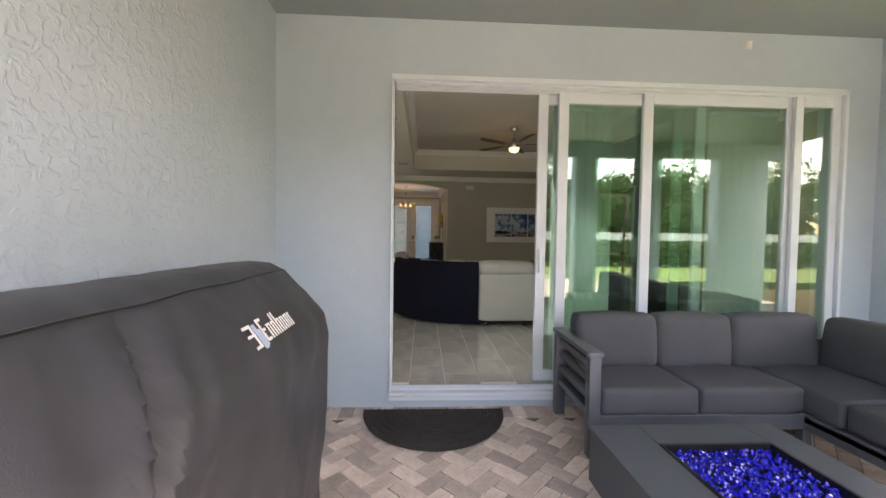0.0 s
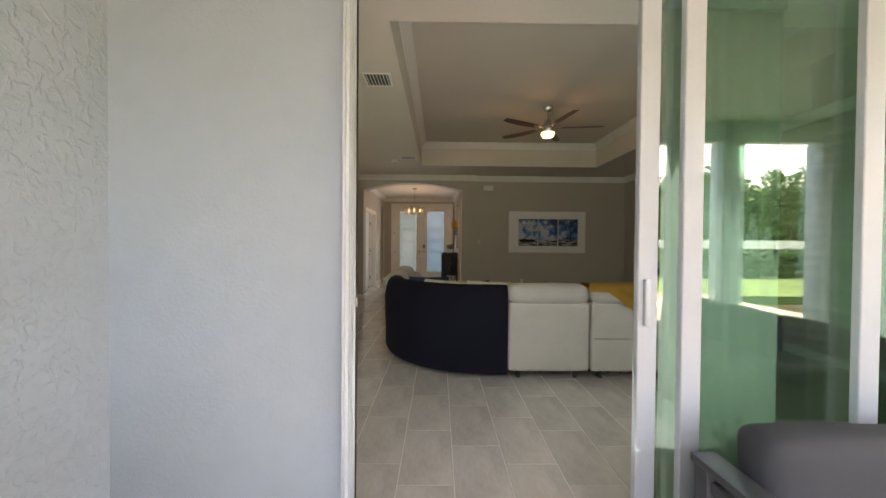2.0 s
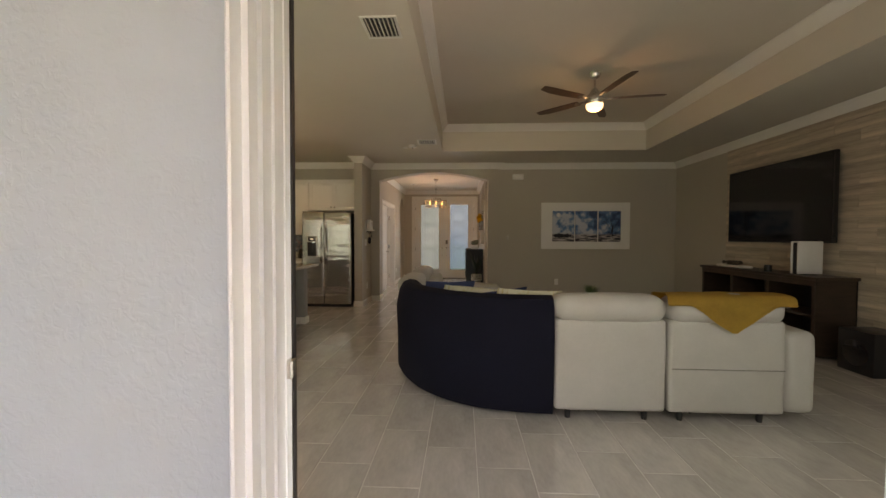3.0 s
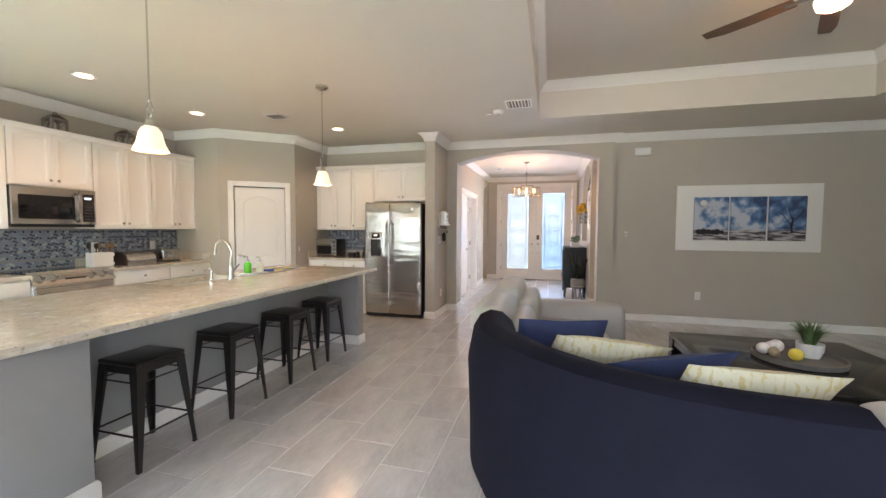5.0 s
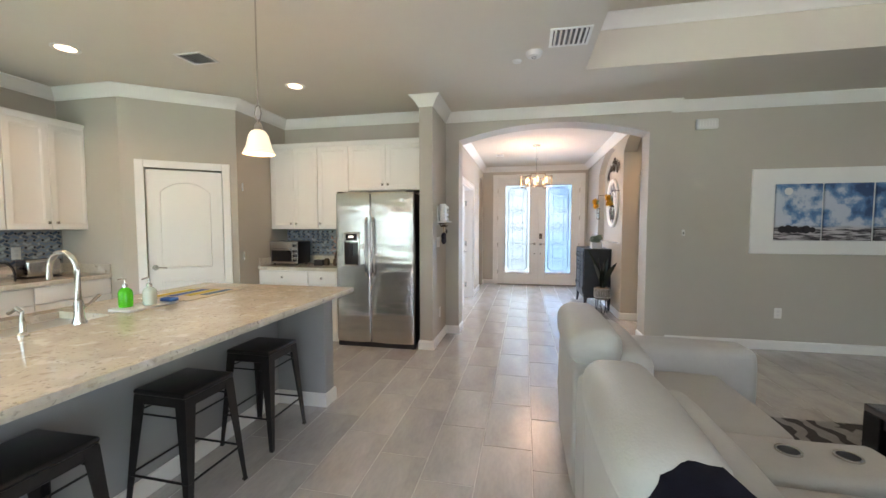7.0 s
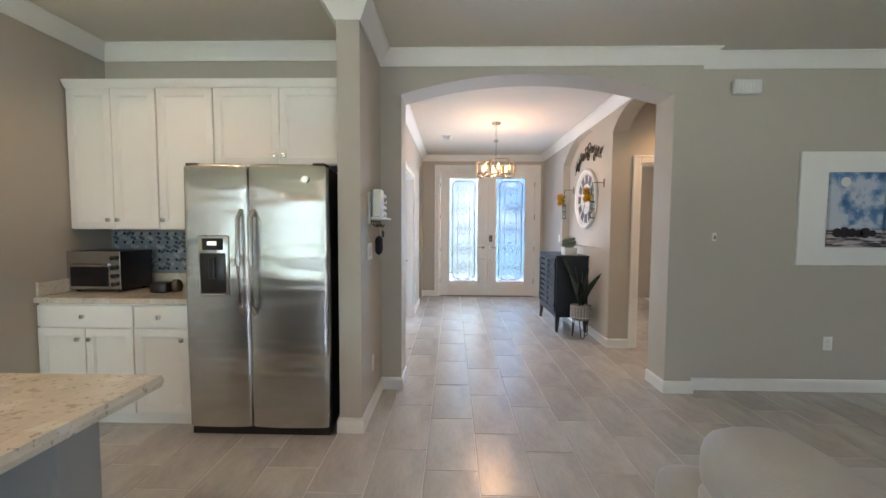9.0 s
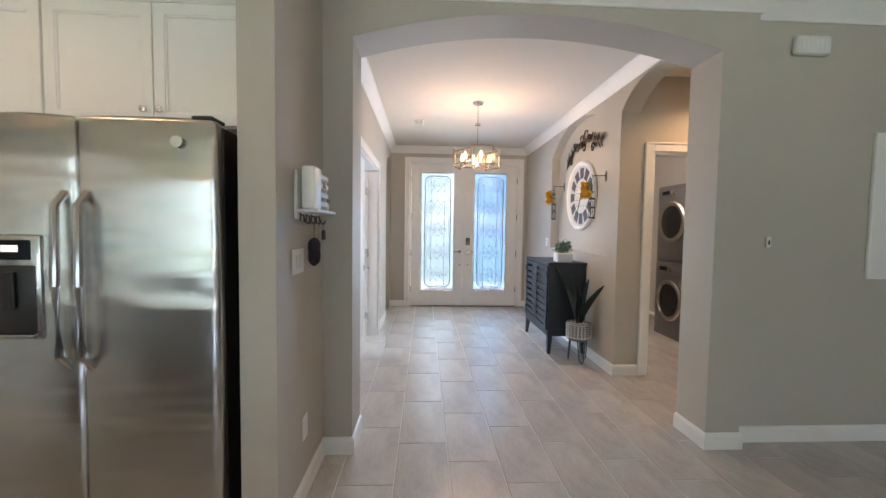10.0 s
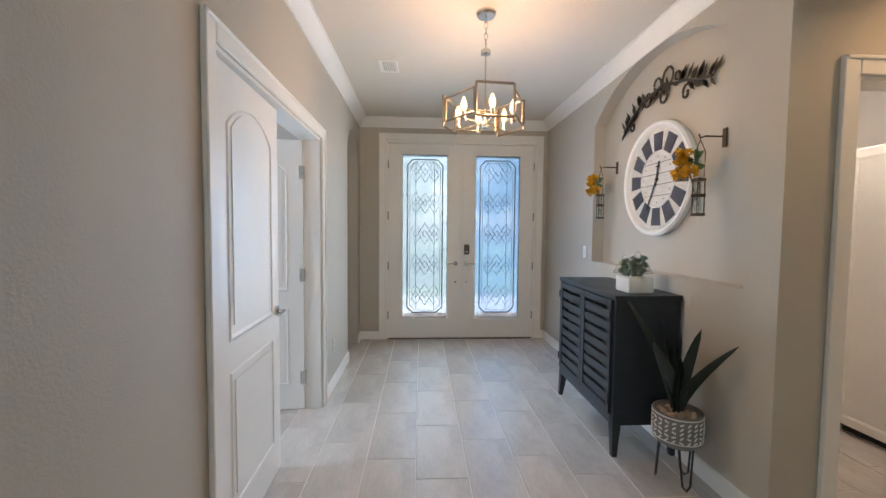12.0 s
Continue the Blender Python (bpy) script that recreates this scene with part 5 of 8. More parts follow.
# counter things
def small():
    b = tagged(new("bread_box"), "stainless roll-top bread box with black ends", "bread box")
    b.matrix_basis = Matrix.Translation((-4.42, 7.30, 0.91)) @ WEST
    prof = [(0.12, 0), (0.12, 0.10), (0.09, 0.145), (0.03, 0.165), (-0.05, 0.16), (-0.11, 0.12), (-0.135, 0.06), (-0.13, 0)]
    bm = B(); prism(bm, prof, "x", -0.19, 0.19); part("body", bm, STEEL, b)
    for a, c in ((-0.205, -0.19), (0.19, 0.205)):
        bm = B(); prism(bm, [(p[0] * 1.03, p[1] * 1.03) for p in prof], "x", a, c); part("end_cap", bm, BLACK, b)
    bm = B(); box(bm, -0.14, 0.14, -0.148, -0.13, 0.05, 0.065, 0.004, 1); part("handle", bm, CHROME, b)
    t = tagged(new("toaster"), "brushed steel two-slot toaster beside the bread box", "toaster")
    t.matrix_basis = Matrix.Translation((-4.42, 7.76, 0.91)) @ WEST
    bm = B(); box(bm, -0.14, 0.14, -0.08, 0.08, 0.01, 0.18, 0.03, 4); part("body", bm, STEEL, t)
    bm = B(); box(bm, -0.10, 0.10, -0.035, -0.012, 0.178, 0.182); box(bm, -0.10, 0.10, 0.012, 0.035, 0.178, 0.182); part("slot", bm, BLACK, t)
    bm = B(); box(bm, -0.16, -0.14, -0.02, 0.02, 0.09, 0.11, 0.004, 1); part("lever", bm, BLACK, t)
    bm = B(); box(bm, -0.135, 0.135, -0.075, 0.075, 0, 0.012); part("foot", bm, BLACK, t)
    c = tagged(new("utensil_crate"), "whitewashed wooden crate of cooking spoons by range", "utensil holder")
    c.matrix_basis = Matrix.Translation((-4.48, 6.92, 0.91)) @ WEST
    bm = B(); box(bm, -0.11, 0.11, -0.07, 0.07, 0, 0.17, 0.003, 1)
    for z in (0.03, 0.14):
        box(bm, -0.12, 0.12, -0.078, -0.07, z - 0.015, z + 0.015, 0.002, 1)
    box(bm, -0.014, 0.014, -0.077, -0.07, -0.10, 0.10, m=Matrix.Translation((0, 0, 0.085)) @ Matrix.Rotation(radians(52), 4, "Y")); box(bm, -0.014, 0.014, -0.077, -0.07, -0.10, 0.10, m=Matrix.Translation((0, 0, 0.085)) @ Matrix.Rotation(radians(-52), 4, "Y"))
    part("crate", bm, WHITE, c)
    wd = mat("spoon_wood", (0.30, 0.17, 0.08), 0.6)
    for k, (x, lean, mm) in enumerate(((-0.07, -0.05, BLACK), (-0.02, 0.02, wd), (0.03, 0.05, wd), (0.08, 0.07, wd), (-0.05, 0.01, BLACK))):
        u = tagged(new("cooking_spoon"), "cooking spoon standing in the wooden crate", "spoon", "spoons in the crate")
        u.matrix_basis = c.matrix_basis @ Matrix.Translation((x, -0.01 + 0.02 * (k % 2), 0.02))
        bm = B(); rod(bm, (0, 0, 0), (lean, 0, 0.20), 0.006); part("handle", bm, mm, u)
        bm = B(); lathe(bm, [(0.001, -0.04), (0.02, -0.025), (0.027, 0), (0.02, 0.03), (0.001, 0.04)], m=Matrix.Translation((lean, 0, 0.23)) @ Matrix.Diagonal((1, 0.35, 1, 1))); part("bowl", bm, mm, u)
    o = thing("toaster_oven", (-2.86, 9.36, 0.91), "stainless toaster oven on quartz worktop", "toaster oven")
    bm = B(); box(bm, -0.19, 0.21, 0, 0.30, 0.015, 0.30, 0.008, 2); part("body", bm, BLACK, o)
    bm = B(); box(bm, -0.19, 0.21, -0.006, 0.004, 0.02, 0.30, 0.003, 1); part("front", bm, STEEL, o)
    bm = B(); box(bm, -0.16, 0.12, -0.014, -0.006, 0.045, 0.185, 0.004, 1); part("window", bm, DARKGL, o)
    bm = B(); box(bm, -0.17, 0.13, -0.012, -0.005, 0.185, 0.215, 0.002, 1); box(bm, -0.17, 0.13, -0.012, -0.005, 0.03, 0.045, 0.002, 1); part("door_frame", bm, STEEL, o)
    bm = B(); rod(bm, (-0.15, -0.035, 0.20), (0.11, -0.035, 0.20), 0.008); part("handle", bm, STEEL, o)
    for z in (0.06, 0.12, 0.18, 0.25):
        bm = B(); rod(bm, (0.17, -0.005, z), (0.17, -0.03, z), 0.016, seg=14); part("knob", bm, BLACK, o)
    for x in (-0.15, 0.17):
        for y in (0.04, 0.26):
            bm = B(); rod(bm, (x, y, 0), (x, y, 0.018), 0.014); part("foot", bm, BLACK, o)
    b = thing("phone_speaker", (-2.36, 9.38, 0.91), "small black box on worktop beside toaster oven", "speaker")
    bm = B(); box(bm, -0.06, 0.06, -0.05, 0.05, 0, 0.075, 0.012, 3); part("case", bm, BLACK, b)
    v = thing("flower_figurine", (-2.18, 9.52, 0.91), "dark figurine with blossom branch on worktop", "ornament")
    bm = B(); lathe(bm, [(0.04, 0), (0.045, 0.02), (0.03, 0.05), (0.045, 0.10), (0.03, 0.16), (0.02, 0.18)], seg=16); part("vase", bm, BRONZE, v)
    bm = B()
    rnd = random.Random(8)
    for k in range(36):
        p = Vector((rnd.gauss(0, 0.05), rnd.gauss(0, 0.03), rnd.uniform(0.14, 0.36)))
        lathe(bm, [(0.001, -0.012), (0.014, 0), (0.001, 0.012)], at=p, seg=6)
    part("blossom", bm, mat("blossom_pink", (0.45, 0.25, 0.22), 0.8), v, kind="stuff")
    for k, (x, z, r) in enumerate(((-0.06, 0.04, 0.04), (0.06, 0.035, 0.035))):
        j = thing("dark_jar", (-2.22 + x, 9.42, 0.91), "small dark glazed jar on the worktop", "jar")
        bm = B(); lathe(bm, [(r * 0.8, 0), (r, 0.03), (r * 0.9, 0.07), (r * 0.5, 0.09)], seg=16); part("jar", bm, BRONZE, j)


small()


def lantern(x, y, z):
    l = thing("lantern", (x, y, z), "grey wooden lantern atop the white wall cabinets", "lantern", "lanterns above the cabinets")
    gw = mat("weathered_grey_wood", (0.22, 0.20, 0.18), 0.8, var=0.2)
    bm = B(); box(bm, -0.08, 0.08, -0.08, 0.08, 0, 0.02); box(bm, -0.08, 0.08, -0.08, 0.08, 0.18, 0.20)
    for a in (-1, 1):
        for b in (-1, 1):
            box(bm, a * 0.07 - 0.01, a * 0.07 + 0.01, b * 0.07 - 0.01, b * 0.07 + 0.01, 0.02, 0.18)
    part("frame", bm, gw, l)
    bm = B()
    for s in (-1, 1):
        rod(bm, (0.072, -0.065 * s, 0.02), (0.072, 0.065 * s, 0.18), 0.006, seg=6); rod(bm, (-0.065 * s, -0.072, 0.02), (0.065 * s, -0.072, 0.18), 0.006, seg=6)
    part("cross_bar", bm, gw, l)
    bm = B(); bmesh.ops.create_cone(bm, cap_ends=True, segments=4, radius1=0.11, radius2=0.04, depth=0.05, matrix=Matrix.Translation((0, 0, 0.225)) @ Matrix.Rotation(radians(45), 4, "Z")); part("roof", bm, BRONZE, l, smooth=False)
    bm = B(); tube(bm, [(-0.03, 0, 0.245), (-0.02, 0, 0.275), (0.02, 0, 0.275), (0.03, 0, 0.245)], 0.004, 6); part("handle", bm, BRONZE, l)
    return l


l1 = lantern(-4.52, 6.55, UT + 0.002)
copy_thing(l1, Matrix.Translation((-4.52, 7.30, UT + 0.002)) @ Matrix.Rotation(0.4, 4, "Z"))
copy_thing(l1, Matrix.Translation((-4.52, 5.55, UT + 0.002)) @ Matrix.Rotation(0.2, 4, "Z"))


# ceiling fittings
def pendant(x, y):
    p = thing("pendant_light", (x, y, 0), "nickel pendant lamp with lit white bell shade", "pendant light", "pendants over the island")
    bm = B(); lathe(bm, [(0.012, CH - 0.045), (0.03, CH - 0.04), (0.062, CH - 0.02), (0.065, CH)], seg=24); part("canopy", bm, CHROME, p)
    bm = B(); rod(bm, (0, 0, 2.13), (0, 0, CH - 0.03), 0.005, seg=8); part("rod", bm, CHROME, p)
    bm = B()
    for s in (-1, 1):
        tube(bm, [(0, 0, 2.03), (0.014 * s, 0, 2.05), (0.022 * s, 0, 2.08), (0.014 * s, 0, 2.12), (0, 0, 2.135)], 0.004, 6)
    lathe(bm, [(0.008, 2.03), (0.02, 2.02), (0.026, 1.985), (0.032, 1.975)], seg=16)
    part("fitter", bm, CHROME, p)
    bm = B(); lathe(bm, [(0.092, 1.838), (0.085, 1.855), (0.073, 1.88), (0.066, 1.91), (0.057, 1.95), (0.041, 1.973), (0.026, 1.982), (0.027, 1.976), (0.053, 1.947), (0.062, 1.91), (0.069, 1.878), (0.081, 1.852), (0.088, 1.838)], seg=32)
    sh = part("shade", bm, SHADE, p, "lit opal glass bell shade")
    sh.visible_shadow = False
    bm = B(); lathe(bm, [(0.001, 1.86), (0.022, 1.875), (0.026, 1.90), (0.012, 1.94), (0.012, 1.97)], seg=14); b = part("bulb", bm, BULB, p); b.visible_shadow = False


for px, py in PENDANTS:
    pendant(px, py)
# One fitting per can light, the added unseen passage one too.
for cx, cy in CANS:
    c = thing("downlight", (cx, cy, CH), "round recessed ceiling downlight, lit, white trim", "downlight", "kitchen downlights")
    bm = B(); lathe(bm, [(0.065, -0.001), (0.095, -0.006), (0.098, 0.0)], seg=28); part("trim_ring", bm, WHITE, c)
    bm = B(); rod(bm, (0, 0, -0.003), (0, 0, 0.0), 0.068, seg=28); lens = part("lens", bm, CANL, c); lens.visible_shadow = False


def grille(name, x, y, w, d, label, z=CH, slats_y=False):
    v = thing(name, (x, y, z), label, "air vent")
    bm = B()
    t = 0.022
    for b in ((-w / 2, w / 2, -d / 2, -d / 2 + t), (-w / 2, w / 2, d / 2 - t, d / 2), (-w / 2, -w / 2 + t, -d / 2 + t, d / 2 - t), (w / 2 - t, w / 2, -d / 2 + t, d / 2 - t)):
        box(bm, *b, -0.008, 0, 0.002, 1)
    part("frame", bm, WHITE, v)
    bm = B(); box(bm, -w / 2 + t, w / 2 - t, -d / 2 + t, d / 2 - t, -0.002, -0.0005); part("backing", bm, BLACK, v, smooth=False)
    n = 7
    for k in range(n):
        bm = B()
        u = -w / 2 + t + (w - 2 * t) * (k + 0.5) / n
        box(bm, -0.009, 0.009, -d / 2 + t, d / 2 - t, -0.0012, 0.0012, m=Matrix.Translation((u, 0, -0.007)) @ Matrix.Rotation(radians(40), 4, "Y"))
        part("slat", bm, WHITE, v, smooth=False)


grille("ceiling_vent", 0.50, 8.06, 0.30, 0.30, "white louvred ceiling vent near tray edge")
grille("ceiling_vent", 0.48, 4.68, 0.26, 0.30, "white louvred ceiling vent near sliding door")
grille("ceiling_vent", -2.58, 7.80, 0.26, 0.22, "white louvred ceiling vent over kitchen")
grille("ceiling_vent", -0.33, 12.9, 0.16, 0.24, "small white louvred vent in hall ceiling")
s = thing("smoke_alarm", (0.24, 8.28, CH), "white round smoke alarm beside ceiling vent", "smoke alarm")
bm = B(); lathe(bm, [(0.035, -0.042), (0.055, -0.036), (0.065, -0.02), (0.068, 0)], seg=28); part("case", bm, POT, s)
bm = B(); lathe(bm, [(0.018, -0.046), (0.02, -0.041)], seg=20); part("sensor", bm, BLACK, s)
s = thing("smoke_alarm", (0.10, 8.42, CH), "small white round sensor on the ceiling", "sensor")
bm = B(); lathe(bm, [(0.02, -0.02), (0.035, -0.014), (0.04, 0)], seg=24); part("case", bm, POT, s)


def fan():
    f = thing("ceiling_fan", (FAN[0], FAN[1], 0), "brushed nickel five-blade ceiling fan with lit bowl", "ceiling fan")
    bm = B(); lathe(bm, [(0.02, TOP - 0.07), (0.05, TOP - 0.06), (0.07, TOP - 0.02), (0.07, TOP)]); part("canopy", bm, CHROME, f)
    bm = B(); rod(bm, (0, 0, TOP - 0.18), (0, 0, TOP - 0.06), 0.013); part("downrod", bm, CHROME, f)
    bm = B(); lathe(bm, [(0.085, 2.91), (0.10, 2.94), (0.10, 3.00), (0.06, 3.05), (0.03, 3.10)], seg=32); part("motor", bm, CHROME, f)
    bm = B(); lathe(bm, [(0.001, 2.835), (0.05, 2.84), (0.085, 2.86), (0.098, 2.90), (0.098, 2.915)], seg=32); b = part("light_bowl", bm, glow("lit_fan_bowl", (1.0, 0.80, 0.5), 0.2), f, "lit frosted bowl"); b.visible_shadow = False
    bw = mat("fan_blade_wood", (0.10, 0.06, 0.04), 0.35, var=0.25, stretch=(1, 12, 1))
    for k in range(5):
        a = radians(-8 + 72 * k)
        m = Matrix.Translation((0, 0, 2.98)) @ Matrix.Rotation(a, 4, "Z") @ Matrix.Rotation(radians(9), 4, "X")
        bm = B(); prism(bm, [(0.20, -0.05), (0.45, -0.065), (0.66, -0.06), (0.78, -0.03), (0.78, 0.045), (0.71, 0.05), (0.20, 0.045)], "z", -0.004, 0.004)
        part("blade", place(bm, m), bw, f, "thin brown wood blade", smooth=False)
        bm = B(); box(bm, 0.07, 0.26, -0.02, 0.02, -0.01, -0.004, 0.002, 1); part("blade_arm", place(bm, m), CHROME, f)


fan()


# ---- living room ----
def sectional():
    s = thing("sectional_sofa", (0, 0, 0), "large light grey leather curved sectional with reclining seats", "sofa")

    def seat_unit(m, w, seed, arm=0):
        """Back to -y at y=0; x along."""
        for nm, b, r, p in (("back", (0.005, w - 0.005, 0.0, 0.22, 0.08, 0.74), 0.03, 0.008), ("seat_base", (0.005, w - 0.005, 0.22, 0.90, 0.08, 0.34), 0.03, 0.004),
                            ("seat_cushion", (0.01, w - 0.01, 0.25, 0.96, 0.32, 0.48), 0.06, 0.03), ("headrest", (0.01, w - 0.01, -0.015, 0.22, 0.72, 0.90), 0.07, 0.02), ("back_cushion", (0.015, w - 0.015, 0.20, 0.36, 0.44, 0.80), 0.06, 0.03)):
            bm = B(); puffed(bm, *b, r, p, 5, seed + len(nm)); part(nm, place(bm, m), LEATHER, s)
        if seed == 2:
            bm = B(); box(bm, 0.02, w - 0.02, -0.0125, -0.004, 0.396, 0.400)
            part("seam", place(bm, m), mat("grey_thread", (0.2, 0.19, 0.17), 0.9), s, smooth=False)
        for x in (0.12, w - 0.12):
            bm = B(); rod(bm, (x, 0.08, 0), (x, 0.08, 0.085), 0.02, 0.024, 12); part("foot", place(bm, m), BLACK, s)
        bm = B()
        for x in (0.2, 0.32):
            rod(bm, (x, 0.1, 0.05), (x + 0.12, 0.12, 0.07), 0.012)
        part("recliner_mechanism", place(bm, m), BLACK, s)

    S = lambda x: Matrix.Translation((x, 4.64, 0))
    seat_unit(S(1.73), 0.79, 1)
    seat_unit(S(2.53), 0.80, 2)
    bm = B(); puffed(bm, 3.34, 3.56, 4.67, 5.60, 0.08, 0.66, 0.05, 0.012, 5, 5); part("arm", bm, LEATHER, s)
    Wm = lambda y: Matrix.Translation((0.42, y, 0)) @ Matrix.Rotation(radians(-90), 4, "Z") @ Matrix.Identity(4)
    for y, w, sd in ((6.48, 0.72, 3), (7.60, 0.80, 4)):
        seat_unit(Wm(y), w, sd)
    bm = B(); puffed(bm, 0.44, 1.62, 7.61, 7.86, 0.08, 0.63, 0.06, 0.015, 5, 6); part("arm", bm, LEATHER, s)
    bm = B(); puffed(bm, 0.70, 1.60, 6.50, 6.79, 0.08, 0.50, 0.04, 0.006, 4, 7); puffed(bm, 0.43, 0.72, 6.50, 6.79, 0.08, 0.72, 0.04, 0.006, 4, 8); con = part("console", bm, LEATHER, s)
    for x in (1.22, 1.42):
        bm = B(); lathe(bm, [(0.034, 0.495), (0.036, 0.512), (0.045, 0.514), (0.046, 0.506)], at=(x, 6.645, 0), seg=20); part("cup_holder_ring", bm, CHROME, con, "steel cup holder ring")
        bm = B(); rod(bm, (x, 6.645, 0.503), (x, 6.645, 0.51), 0.036, seg=18); part("cup_holder_well", bm, BLACK, con)
    # curved corner, its own shell
    path = [(1.73, 4.64), (1.45, 4.66), (1.15, 4.74), (0.88, 4.90), (0.67, 5.12), (0.50, 5.42), (0.43, 5.78)]
    n = len(path)

    def loft(bm, rows, close=True):
        vs = [[bm.verts.new(p) for p in r] for r in rows]
        for a, b in zip(vs, vs[1:]):
            for i in range(len(a) - 1):
                bm.faces.new((a[i], a[i + 1], b[i + 1], b[i]))
            if close:
                bm.faces.new((a[-1], a[0], b[0], b[-1]))
        if close:
            bm.faces.new(vs[0]); bm.faces.new(vs[-1][::-1])

    def smooth_path(k=36):
        out = []
        for i in range(k + 1):
            u = i / k * (n - 1)
            j = min(int(u), n - 2)
            f = u - j
            p = [Vector(path[max(0, min(n - 1, j + d))]) for d in (-1, 0, 1, 2)]
            out.append(0.5 * ((2 * p[1]) + (-p[0] + p[2]) * f + (2 * p[0] - 5 * p[1] + 4 * p[2] - p[3]) * f * f + (-p[0] + 3 * p[1] - 3 * p[2] + p[3]) * f ** 3))
        return out
    sp = smooth_path()

    def offset_rows(prof, ripple=0.0):
        rows = []
        for i, p in enumerate(sp):
            t = (sp[min(i + 1, len(sp) - 1)] - sp[max(i - 1, 0)]).normalized()
            nrm = Vector((t.y, -t.x))
            row = []
            for o, z in prof:
                q = p + nrm * o
                d = noise.noise(Vector((q.x * 3, q.y * 3, z * 4))) * ripple
                row.append((q.x - nrm.x * d, q.y - nrm.y * d, z + d * 0.3))
            rows.append(row)
        return rows
    bm = B(); loft(bm, offset_rows([(0.04, 0.12), (0.03, 0.80), (0.06, 0.86), (0.16, 0.86), (0.22, 0.80), (0.30, 0.45), (0.85, 0.42), (0.88, 0.12)])); part("corner_section", bm, LEATHER, s)
    c = thing("dark_throw_cover", (0, 0, 0), "near-black navy plush cover draped over sofa corner", "sofa cover")
    outer = [(0.03, 0.045), (0.0, 0.09), (-0.012, 0.40), (-0.015, 0.65), (0.0, 0.80), (0.035, 0.870), (0.10, 0.897), (0.17, 0.887), (0.235, 0.83), (0.27, 0.70), (0.315, 0.50)]
    inner = [(o + (0.008 if i < 5 else 0.0) - (0.008 if i > 7 else 0), z - (0.01 if 3 < i < 9 else 0)) for i, (o, z) in enumerate(outer)][::-1]
    bm = B(); loft(bm, offset_rows(outer + inner, 0.018)); part("cover", bm, NAVYC, c)
    bm = B(); tube(bm, [row[0] for row in offset_rows([(0.036, 0.045)], 0.018)], 0.009, 8); part("hem", bm, NAVYC, c)
    return s


sectional()


def cushion(x, y, z, yaw, tilt, material, label, w=0.46, roll=0):
    c = tagged(new("throw_pillow"), label, "pillow")
    c.matrix_basis = Matrix.Translation((x, y, z)) @ Matrix.Rotation(radians(yaw), 4, "Z") @ Matrix.Rotation(radians(tilt), 4, "X") @ Matrix.Rotation(radians(roll), 4, "Y")
    bm = B()
    n = 14
    def pt(i, j, s):
        u, v = i / n * 2 - 1, j / n * 2 - 1
        e = (1 - abs(u) ** 2.6) * (1 - abs(v) ** 2.6)
        pinch = 1 - 0.05 * (1 - abs(u)) * (abs(v) > 0.5) - 0.05 * (1 - abs(v)) * (abs(u) > 0.5)
        return (u * w / 2 * pinch, s * 0.075 * max(0, e) ** 0.55, v * w / 2 * pinch)
    for s in (-1, 1):
        g = [[bm.verts.new(pt(i, j, s)) for j in range(n + 1)] for i in range(n + 1)]
        for i in range(n):
            for j in range(n):
                f = (g[i][j], g[i + 1][j], g[i + 1][j + 1], g[i][j + 1])
                bm.faces.new(f if s > 0 else f[::-1])
    bmesh.ops.remove_doubles(bm, verts=bm.verts, dist=0.0004)
    part("pillow_cover", bm, material, c)
    return c


def gold_print():
    m = mat("cream_gold_print_cloth", (0.62, 0.58, 0.42), 0.85, var=0.1, scale=6, bump=0.3, bscale=300)
    N, L = nodes_of(m)
    b = N["Principled BSDF"]
    old = b.inputs["Base Color"].links[0].from_socket
    tc = N.new("ShaderNodeTexCoord")
    w = N.new("ShaderNodeTexWave")
    w.bands_direction = "X"
    w.inputs["Scale"].default_value, w.inputs["Distortion"].default_value, w.inputs["Detail"].default_value, w.inputs["Detail Scale"].default_value = 9, 5, 3, 3
    L.new(tc.outputs["Object"], w.inputs["Vector"])
    v = N.new("ShaderNodeTexVoronoi")
    v.inputs["Scale"].default_value = 26
    L.new(tc.outputs["Object"], v.inputs["Vector"])
    a = N.new("ShaderNodeMath"); a.operation = "MULTIPLY"
    L.new(w.outputs["Fac"], a.inputs[0]); L.new(v.outputs["Distance"], a.inputs[1])
    r = N.new("ShaderNodeMapRange"); r.inputs[1].default_value, r.inputs[2].default_value = 0.36, 0.56
    L.new(a.outputs[0], r.inputs[0])
    mx = N.new("ShaderNodeMix"); mx.data_type = "RGBA"
    L.new(r.outputs[0], mx.inputs["Factor"]); L.new(old, mx.inputs[6]); mx.inputs[7].default_value = (0.55, 0.45, 0.22, 1)
    L.new(mx.outputs[2], b.inputs["Base Color"])
    return m


GOLDP = gold_print()
cushion(0.93, 5.75, 0.66, 16, 22, NAVY, "navy blue throw pillow against the curved sofa back", 0.50, 1)
cushion(1.11, 5.54, 0.685, 8, 46, GOLDP, "cream and gold patterned throw pillow on sofa corner", 0.54, 9)
cushion(1.36, 5.36, 0.655, 18, 38, NAVY, "navy blue throw pillow tilted in the sofa corner", 0.54, -8)
cushion(1.58, 5.15, 0.685, 8, 36, GOLDP, "cream and gold patterned throw pillow beside white seat", 0.54, 4)

